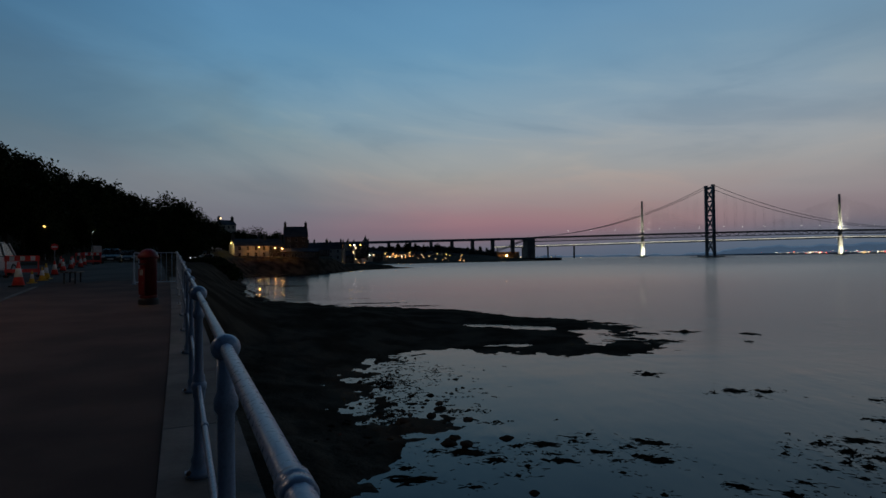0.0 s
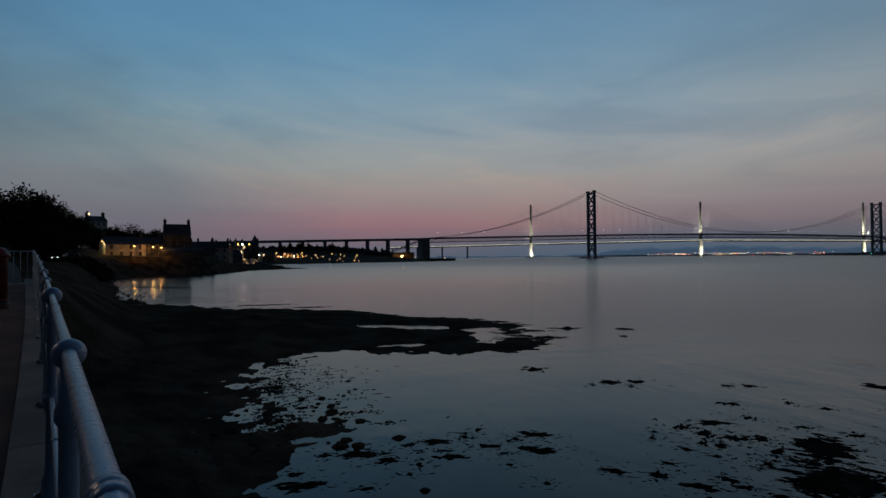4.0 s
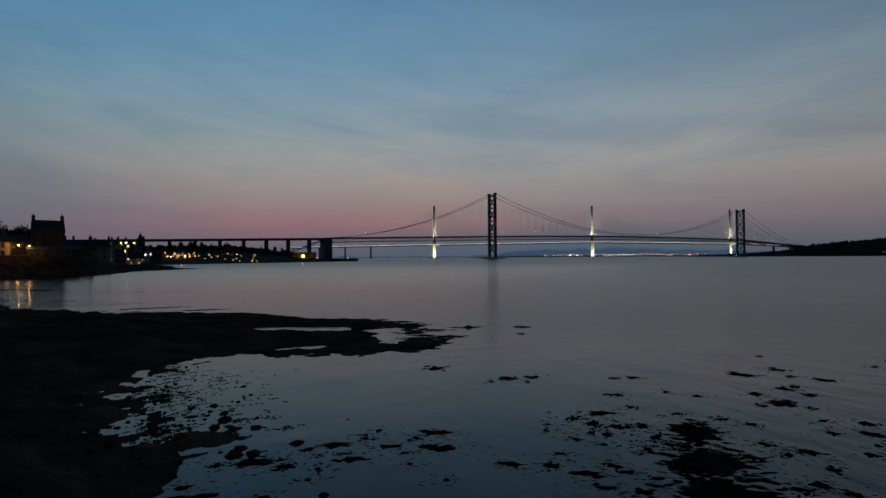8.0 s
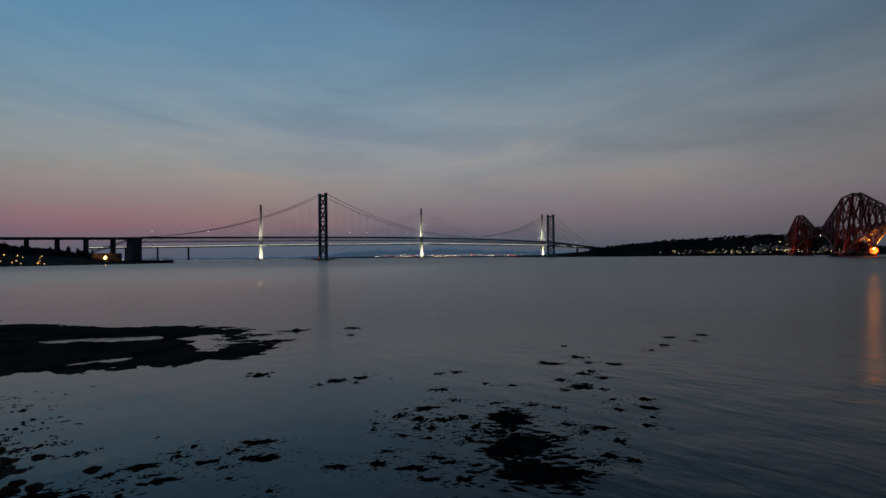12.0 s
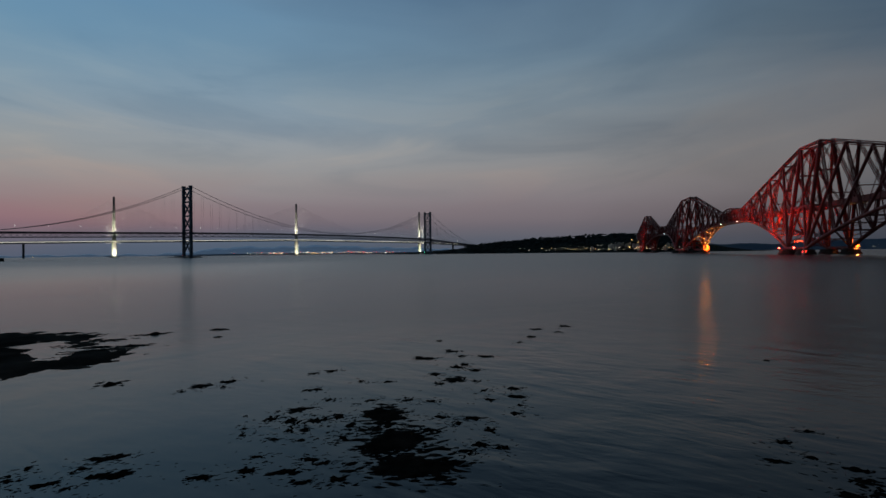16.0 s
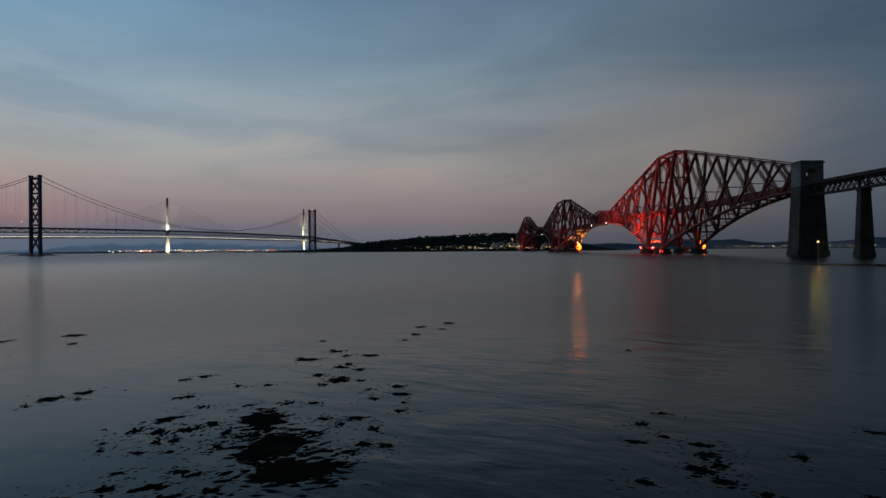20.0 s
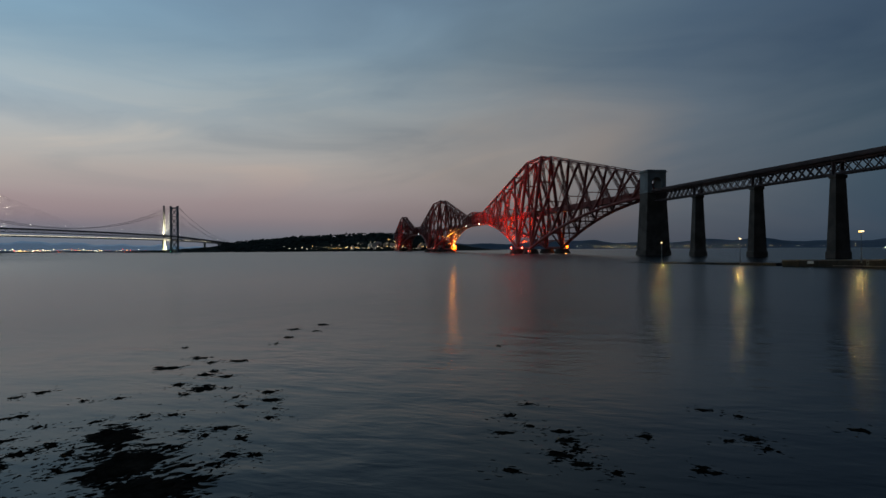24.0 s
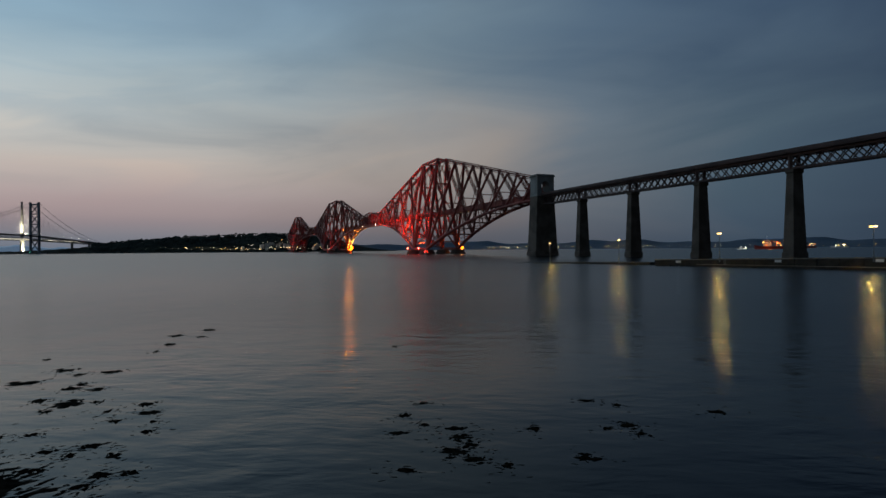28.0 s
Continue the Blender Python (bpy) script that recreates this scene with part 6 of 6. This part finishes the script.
HARBOURLAMP, HARBOURWIN, DUSKW = glowing("harbour_lamp", (1.0, 0.42, 0.12), 2.2), glowing("harbour_window", (1.0, 0.55, 0.25), 1.1), glowing("far_shore_lamp", WHITE, 1.2)
DIMW, DIMA, DIMR = glowing("far_white_lamp", WHITE, 4.0), glowing("far_amber_lamp", SODIUM, 3.4), glowing("far_red_lamp", (1.0, 0.10, 0.06), 4.0)
light_field("dockland_lights", "string of red, white and amber lights along the far dockland", 120, 1, lambda r: (r.choice([r.gauss(37, 1.2), r.gauss(41, 1.6), r.uniform(29, 46), r.gauss(33.5, 0.9)]), r.uniform(3640, 3700), r.choice([r.uniform(1, 5), r.uniform(1, 10)])), [DIMW, DIMW, DIMA, DIMR], 2.7)
light_field("headland_lights", "scattered house lights on the wooded headland", 150, 2, lambda r: (r.choice([r.uniform(57, 73), r.gauss(69, 2.0), r.gauss(65, 2.4)]), r.choice([r.uniform(1760, 1830), r.uniform(1760, 2060)]), r.uniform(8, 16)), [DUSKW, DUSKW, DUSKW, DIMA], 1.2)
light_field("east_shore_lights", "thin line of white and amber lights on the far eastern shore", 240, 3, lambda r: (r.choice([r.uniform(86, 122), r.gauss(98, 3), r.gauss(91, 2)]), r.uniform(3860, 4300), r.uniform(1, 14)), [DUSKW, DUSKW, DIMA], 1.9)


light_field("harbour_lights", "warm lights of the harbour front and its houses", 44, 5, lambda r: (r.choice([r.uniform(-6.8, -2.0), r.gauss(-5.4, 0.6), r.gauss(-3.9, 0.5), r.uniform(-2.0, 2.4)]), r.uniform(650, 672), r.uniform(1.5, 7.5)), [HARBOURLAMP, HARBOURWIN], 1.05)
light_field("hill_street_lights", "warm lights of the streets behind the bay", 8, 8, lambda r: (r.uniform(-9.2, -7.2), r.uniform(440, 460), r.uniform(0.5, 5.0)), [HARBOURLAMP, HARBOURWIN], 0.7)


def far_woods(name, label, spots, seed, size):
    """Clumped tree tops that roughen a far skyline."""
    r = random.Random(seed)
    pts, faces = [], []
    where = [(r.uniform(spots[0], spots[1]), r.uniform(spots[2], spots[3])) for _ in range(spots[4])]
    aa, rr = np.radians([w[0] for w in where]), np.array([w[1] for w in where])
    levels = ground_height(rr * np.sin(aa), rr * np.cos(aa)).tolist()
    for _, (az, rad) in enumerate(where):
        q = polar(az, rad)
        z = levels[_]
        if z < 4:
            continue
        s = size * r.uniform(0.6, 1.4)
        for c in range(7):
            o = Vector((q.x + r.gauss(0, s * 0.5), q.y + r.gauss(0, s * 0.5), z + s * r.uniform(0.2, 0.9)))
            i = len(pts)
            e = s * r.uniform(0.25, 0.5)
            pts += [o + Vector((e, 0, 0)), o + Vector((-e * 0.5, e * 0.85, 0)), o + Vector((-e * 0.5, -e * 0.85, 0)), o + Vector((0, 0, e * 0.75)), o - Vector((0, 0, e))]
            faces += [(i, i + 1, i + 3), (i + 1, i + 2, i + 3), (i + 2, i, i + 3), (i + 1, i, i + 4), (i + 2, i + 1, i + 4), (i, i + 2, i + 4)]
    me = bpy.data.meshes.new(name)
    me.from_pydata([tuple(v) for v in pts], [], faces)
    me.materials.append(FARWOOD)
    tagged(new(name, me), label, "woods", kind="stuff")


far_woods("town_woods", "dark gardens and trees rising behind the town", (-14, -8, 440, 1000, 400), 9, 7)
far_woods("harbour_woods", "dark trees behind the harbour houses", (-8, 5.0, 830, 1080, 520), 10, 5.5)
far_woods("headland_woods", "dark woods covering the far headland", (52, 74, 1850, 2350, 1500), 6, 8)


def headland_houses():
    """Pale cottages among the trees of the far headland, one joined cluster."""
    r = random.Random(31)
    bm = bmesh.new()
    for _ in range(46):
        q = polar(r.choice([r.uniform(62, 73), r.gauss(69, 2)]), r.uniform(1780, 1960))
        z = level(q.x, q.y)
        if z < 3:
            continue
        w, d, h = r.uniform(8, 14), r.uniform(7, 9), r.uniform(5, 7)
        box(bm, (q.x, q.y, z + 4 + h / 2), (w, d, h + 6))
        a = [bm.verts.new((q.x + sx * w / 2, q.y + sy * d / 2, z + 7 + h)) for sx, sy in ((-1, -1), (1, -1), (1, 1), (-1, 1))]
        t = [bm.verts.new((q.x + sx * w / 2, q.y, z + 10 + h)) for sx in (-1, 1)]
        for f in ((a[0], a[1], t[1], t[0]), (a[2], a[3], t[0], t[1]), (a[0], t[0], a[3]), (a[1], a[2], t[1])):
            bm.faces.new(f)
    tagged(new("headland_houses", mesh_of("headland_houses", bm, HARL)), "pale cottages scattered along the far headland", "houses", kind="stuff")


headland_houses()

# ---------------------------------------------------------------- seaweed, stones and rocks at the water's edge
def frond(r, pts, faces, x, y, lie, long, wide, rise):
    """One ragged blade or mat: an uneven outline under the surface, its back just above it."""
    n = 7 if long < 0.2 else 11
    ca, sa = math.cos(lie), math.sin(lie)
    i = len(pts)
    for k in range(n):
        b = 2 * math.pi * k / n
        g = r.uniform(0.35, 1.25)
        u, v = long * g * math.cos(b), wide * g * math.sin(b)
        pts.append((x + u * ca - v * sa, y + u * sa + v * ca, -0.012))
    pts.append((x, y, rise))
    faces += [(i + k, i + (k + 1) % n, i + n) for k in range(n)]


def flakes(r, count, spread, pts, faces, size):
    """Small tufts scattered in an ellipse."""
    cx, cy, rx, ry, turn = spread
    c, s = math.cos(radians(turn)), math.sin(radians(turn))
    for _ in range(count):
        a, q = r.uniform(0, 2 * math.pi), abs(r.gauss(0, 0.55))
        u, v = rx * q * math.cos(a), ry * q * math.sin(a)
        ox, oy = cx + u * c - v * s, cy + u * s + v * c
        e = size * r.choice((0.4, 0.55, 0.75, 1.0, 1.3))
        lie = math.atan2(oy, ox) + math.pi / 2 + r.uniform(-0.5, 0.5)      # swept one way by the ebb
        for _ in range(r.randint(4, 8)):
            d, w = r.gauss(0, 0.40) * e, r.gauss(0, 0.22) * e
            frond(r, pts, faces, ox + d * math.cos(lie) - w * math.sin(lie), oy + d * math.sin(lie) + w * math.cos(lie), lie + r.gauss(0, 0.5), e * r.uniform(0.2, 0.55), e * r.uniform(0.09, 0.2), r.uniform(0.008, 0.028))


def mats(r, clumps, pts, faces):
    """Matted heaps of wrack: each is given by its middle and its half length and half depth; a few broad blades, then ragged ends."""
    for cx, cy, a, b in clumps:
        lie = math.atan2(cy, cx) + math.pi / 2
        c, s = math.cos(lie), math.sin(lie)
        for k in range(10 + int(100 * min(a * b, 2.4)) + int(10 * a)):
            q = min(abs(r.gauss(0, 0.48)), 1.15)
            th = r.uniform(0, 2 * math.pi)
            d, w = a * q * math.cos(th), b * q * math.sin(th)
            size = (0.16 + 0.30 * r.random()) * min(a, 0.75) * (1.2 if q < 0.5 else 0.75)
            frond(r, pts, faces, cx + d * c - w * s, cy + d * s + w * c, lie + r.gauss(0.12, 0.3), size * 1.8, size * r.uniform(0.40, 0.75) * min(1.0, 0.45 + b), r.uniform(0.015, 0.045))
        for k in range(16 + int(18 * a)):
            d, w = r.gauss(0, 0.95) * (a + 0.1), r.gauss(0, 0.95) * (b + 0.1)
            e = r.uniform(0.05, 0.14)
            frond(r, pts, faces, cx + d * c - w * s, cy + d * s + w * c, lie + r.gauss(0, 0.4), e * 1.8, e * 0.55, r.uniform(0.005, 0.015))


def weed(seed, groups, label, clumps=()):
    r = random.Random(seed)
    pts, faces = [], []
    for count, spread, size in groups:
        flakes(r, count, spread, pts, faces, size)
    mats(r, clumps, pts, faces)
    me = bpy.data.meshes.new("seaweed")
    me.from_pydata(pts, [], faces)
    me.materials.append(WEED)
    ob = new("seaweed", me)
    return tagged(ob, label, "seaweed", "floating seaweed", "stuff")


weed(1, [(70, (12.2, 13.4, 3.0, 3.2, 0), 0.26)], "large dark bed of wrack breaking the surface",
     [(13.8, 14.0, 0.88, 1.75), (12.4, 11.9, 1.18, 1.55), (10.9, 10.2, 1.46, 1.41), (11.4, 11.8, 0.64, 1.21), (11.3, 9.6, 0.88, 0.96), (12.7, 9.7, 0.32, 0.36), (13.5, 9.7, 0.33, 0.39), (13.6, 9.1, 0.29, 0.19), (14.7, 10.3, 0.28, 0.34), (15.4, 11.4, 0.38, 0.32), (13.5, 11.7, 0.32, 0.33), (14.6, 11.5, 0.22, 0.24), (14.8, 12.4, 0.31, 0.33), (15.7, 14.8, 0.3, 0.32), (16.1, 14.0, 0.3, 0.24), (14.8, 15.9, 0.25, 0.24), (12.3, 14.1, 0.25, 0.48), (11.3, 13.3, 0.17, 0.26), (10.1, 11.5, 0.24, 0.16), (9.2, 10.9, 0.33, 0.31)])
weed(2, [(40, (11.6, 15.8, 2.6, 1.8, -35), 0.22)], "loose tufts of dark seaweed at the surface",
     [(12.4, 17.0, 0.51, 0.37), (11.1, 16.7, 0.3, 0.39), (11.3, 16.0, 0.29, 0.57), (11.9, 15.4, 0.44, 0.38), (10.7, 15.2, 0.21, 0.29), (9.9, 16.5, 0.1, 0.18), (9.5, 15.9, 0.1, 0.17), (9.9, 14.8, 0.23, 0.21), (10.4, 14.1, 0.23, 0.15), (11.1, 14.9, 0.25, 0.29), (12.7, 15.2, 0.27, 0.4), (13.9, 17.2, 0.25, 0.25), (14.5, 19.0, 0.36, 0.38), (16.4, 21.6, 0.26, 0.25), (17.3, 21.4, 0.37, 0.26), (16.7, 18.6, 0.15, 0.21), (17.4, 17.6, 0.24, 0.21)])
weed(3, [], "ragged mats of wrack in the near shallows",
     [(6.2, 17.0, 0.5, 0.28), (5.8, 15.6, 0.54, 0.32), (7.1, 13.7, 0.38, 0.22), (8.8, 13.9, 0.24, 0.18), (8.0, 13.2, 0.33, 0.34), (8.6, 12.4, 0.48, 0.26), (9.6, 12.6, 0.3, 0.21), (9.6, 12.1, 0.23, 0.16), (8.5, 11.5, 0.32, 0.17)])
weed(4, [], "drifting strips of dark seaweed in open water",
     [(22.3, 20.0, 0.65, 0.47), (24.9, 20.2, 0.45, 0.36), (24.1, 18.8, 0.3, 0.33), (24.7, 17.8, 0.43, 0.33), (21.6, 17.2, 0.44, 0.41), (21.6, 16.1, 0.37, 0.26), (19.8, 17.0, 0.36, 0.36), (19.5, 15.6, 0.55, 0.66), (19.8, 14.7, 0.2, 0.22), (27.3, 23.2, 0.21, 0.23), (18.5, 15.6, 0.24, 0.31), (22.4, 17.3, 0.28, 0.42)])
weed(5, [], "dark strips of seaweed in open water",
     [(19.7, 12.7, 0.33, 0.29), (18.7, 11.9, 0.48, 0.35), (17.7, 12.4, 0.3, 0.25), (16.8, 10.7, 0.24, 0.21), (17.7, 11.1, 0.17, 0.15), (18.7, 13.4, 0.18, 0.19)])
weed(6, [], "thin far strip of seaweed on the water",
     [(29.8, 18.9, 0.21, 0.27), (32.2, 19.5, 0.37, 0.5), (35.4, 21.1, 0.49, 0.6), (35.2, 19.2, 0.32, 0.34), (38.1, 20.2, 0.43, 0.66)])
weed(7, [], "single dark tufts of seaweed on calm water",
     [(21.6, 39.9, 0.74, 0.65), (19.6, 36.4, 0.3, 0.4), (9.7, 26.9, 0.52, 0.7), (11.9, 23.3, 0.51, 0.53), (10.9, 23.0, 0.18, 0.2), (13.1, 23.2, 0.39, 0.34), (12.4, 22.4, 0.18, 0.21)])
weed(8, [(26, (3.0, 16.2, 3.2, 0.9, -5), 0.24)], "belt of ragged wrack along the shallows",
     [(3.0, 17.0, 0.51, 0.31), (2.1, 16.9, 0.3, 0.25), (3.9, 17.3, 0.25, 0.33), (4.4, 16.3, 0.4, 0.2), (6.1, 17.0, 0.32, 0.23), (5.4, 16.7, 0.24, 0.22), (5.5, 15.9, 0.37, 0.25), (3.2, 15.6, 0.48, 0.23), (0.8, 16.3, 0.57, 0.28), (1.4, 15.7, 0.4, 0.26), (0.5, 16.5, 0.48, 0.23), (2.2, 15.2, 0.15, 0.21), (1.9, 14.6, 0.12, 0.11), (4.6, 14.7, 0.15, 0.08), (5.1, 13.3, 0.17, 0.14), (0.7, 13.9, 0.27, 0.13), (-0.9, 14.4, 0.68, 0.28), (-1.1, 15.2, 0.29, 0.15), (-0.4, 16.5, 0.25, 0.18), (4.7, 15.6, 0.13, 0.09), (4.5, 17.9, 0.15, 0.12)])
weed(10, [], "dark weed showing in the rippled shallows",
     [(19.0, 3.0, 0.26, 0.26), (17.2, 2.9, 0.31, 0.21), (18.1, 2.2, 0.21, 0.23), (17.8, 1.2, 0.38, 0.27), (17.0, 1.0, 0.43, 0.4), (16.4, 0.6, 0.32, 0.37), (18.0, -1.2, 0.27, 0.27), (15.8, 1.1, 0.46, 0.43), (15.3, 0.5, 0.39, 0.4), (14.4, 2.2, 0.29, 0.22), (20.9, -4.3, 0.23, 0.22), (18.6, -4.2, 0.38, 0.35), (17.8, -4.4, 0.23, 0.27), (18.2, -3.5, 0.17, 0.17), (21.4, -3.3, 0.28, 0.15), (14.9, -0.4, 0.23, 0.3), (15.6, -2.5, 0.35, 0.32), (20.3, -7.5, 0.33, 0.28), (20.6, 2.6, 0.2, 0.15), (32.3, 5.9, 0.2, 0.23)])
weed(9, [(260, (-2.6, 25.5, 2.2, 5.0, 6), 0.30), (150, (-2.0, 20.2, 1.3, 3.0, 0), 0.30), (70, (-0.4, 28, 2.6, 4.6, 0), 0.22), (60, (0.4, 21.0, 2.2, 3.4, 0), 0.26), (40, (-2.6, 31, 1.6, 2.2, 0), 0.34), (8, (1.6, 19.3, 0.6, 0.3, 0), 0.40)], "scatter of small weed tufts over the shallow stones")
weed(11, [(8, (17.5, 41.3, 0.9, 0.5, -15), 0.85), (40, (12.8, 40.2, 2.2, 1.0, -12), 0.60), (60, (12.0, 36.8, 2.4, 1.4, 5), 0.60), (16, (14.6, 45.6, 1.6, 1.4, -20), 0.5), (40, (5.0, 34.0, 4.5, 0.5, -5), 0.40), (40, (8.0, 51.8, 6.0, 0.9, -32), 0.45)], "ragged wrack trailing off the end of the rock spit",
     [(17.6, 41.4, 1.1, 0.5), (14.6, 40.8, 1.3, 0.5), (14.4, 37.2, 1.3, 0.6), (14.0, 44.6, 1.2, 0.7), (12.9, 38.4, 1.0, 0.5)])
weed(13, [(30, (-36.0, 125.5, 8.0, 2.0, -25), 1.1), (16, (-20.0, 88.0, 6.0, 1.5, -40), 0.7)], "low bar of weed and shingle awash in the bay",
     [(-32.7, 122.0, 4.0, 2.2), (-39.6, 127.6, 3.8, 2.4), (-3.1, 67.0, 2.4, 0.7), (-8.8, 71.8, 3.6, 0.8)])
weed(12, [(60, (-8.0, 66.0, 14.0, 1.2, -35), 0.6)], "line of wrack along the far side of the spit")


def rock_kind(seed):
    r = random.Random(seed)
    bm = bmesh.new()
    bmesh.ops.create_icosphere(bm, subdivisions=3, radius=1.0)
    off = Vector((r.uniform(0, 50), r.uniform(0, 50), r.uniform(0, 50)))
    for v in bm.verts:
        n = noise.noise(v.co * 0.9 + off) * 0.42 + noise.noise(v.co * 2.4 + off) * 0.16 + noise.noise(v.co * 6.0 + off) * 0.05
        v.co = v.co * (1 + n)
        v.co.z *= 0.62
    return mesh_of("rock", bm, ROCK, True)


ROCKS = [rock_kind(k) for k in range(5)]


def rocks():
    r = random.Random(21)
    spots = [(-1.4, 19.3, 0.30), (-0.6, 23.2, 0.20), (-0.2, 21.1, 0.26), (-0.5, 20.2, 0.24), (-0.2, 21.9, 0.20), (0.1, 17.2, 0.27), (0.3, 17.7, 0.24), (0.65, 17.1, 0.25), (0.8, 19.7, 0.20), (1.9, 17.6, 0.22), (2.1, 13.5, 0.16),
             (17.5, 41.3, 0.42)]
    for _ in range(56):
        u = r.random()
        y = 16.5 + 16 * u
        spots.append((-3.9 + abs(r.gauss(0, 1.3)), y, r.uniform(0.05, 0.14)))
    for _ in range(44):
        spots.append((r.uniform(-2.6, 1.2), r.uniform(17.4, 26.5), r.uniform(0.05, 0.13)))
    for _ in range(40):
        u = r.random()
        spots.append((-36 + 10 * u + r.gauss(0, 1.0), 106 - 24 * u + r.gauss(0, 2.0), r.uniform(0.15, 0.35)))
    for x, y, s in spots:
        s = s * 0.8
        ob = new("rock", ROCKS[r.randrange(5)])
        z = max(level(x, y), -s * 0.22)
        ob.matrix_basis = pose(x, y, z + s * 0.12, 0, 0, r.uniform(0, 360)) @ Matrix.Diagonal((s * r.uniform(0.9, 1.4), s, s, 1))
        tagged(ob, "dark weed-grown boulder at the water's edge" if s > 0.15 else "small dark stone in the shallows", "rock", "stones along the shore")


rocks()


def bank_scrub():
    """Low scrub and rough grass on the bank below the bay road."""
    r = random.Random(15)
    pts, faces = [], []
    for _ in range(900):
        u = r.uniform(0.4, 1.0)
        x, y = -26 - 48 * u + r.gauss(0, 2.0), 70 + 116 * u + r.gauss(0, 3.0)
        z = level(x, y)
        if z < 1.6:
            continue
        for c in range(6):
            o = Vector((x + r.gauss(0, 0.8), y + r.gauss(0, 0.8), z + r.uniform(0.0, 0.7)))
            e = r.uniform(0.25, 0.6)
            i = len(pts)
            pts += [o + Vector((e * r.uniform(0.6, 1.2), 0, 0)), o + Vector((-e * 0.5, e * r.uniform(0.5, 1.0), 0)), o + Vector((-e * 0.5, -e * r.uniform(0.5, 1.0), 0)), o + Vector((0, 0, e * r.uniform(0.6, 1.2))), o - Vector((0, 0, e))]
            faces += [(i, i + 1, i + 3), (i + 1, i + 2, i + 3), (i + 2, i, i + 3), (i + 1, i, i + 4), (i + 2, i + 1, i + 4), (i, i + 2, i + 4)]
    me = bpy.data.meshes.new("bank_scrub")
    me.from_pydata([tuple(v) for v in pts], [], faces)
    me.materials.append(LEAF)
    tagged(new("bank_scrub", me), "dark scrub on the bank between the bay road and the beach", "bushes", kind="stuff")


bank_scrub()
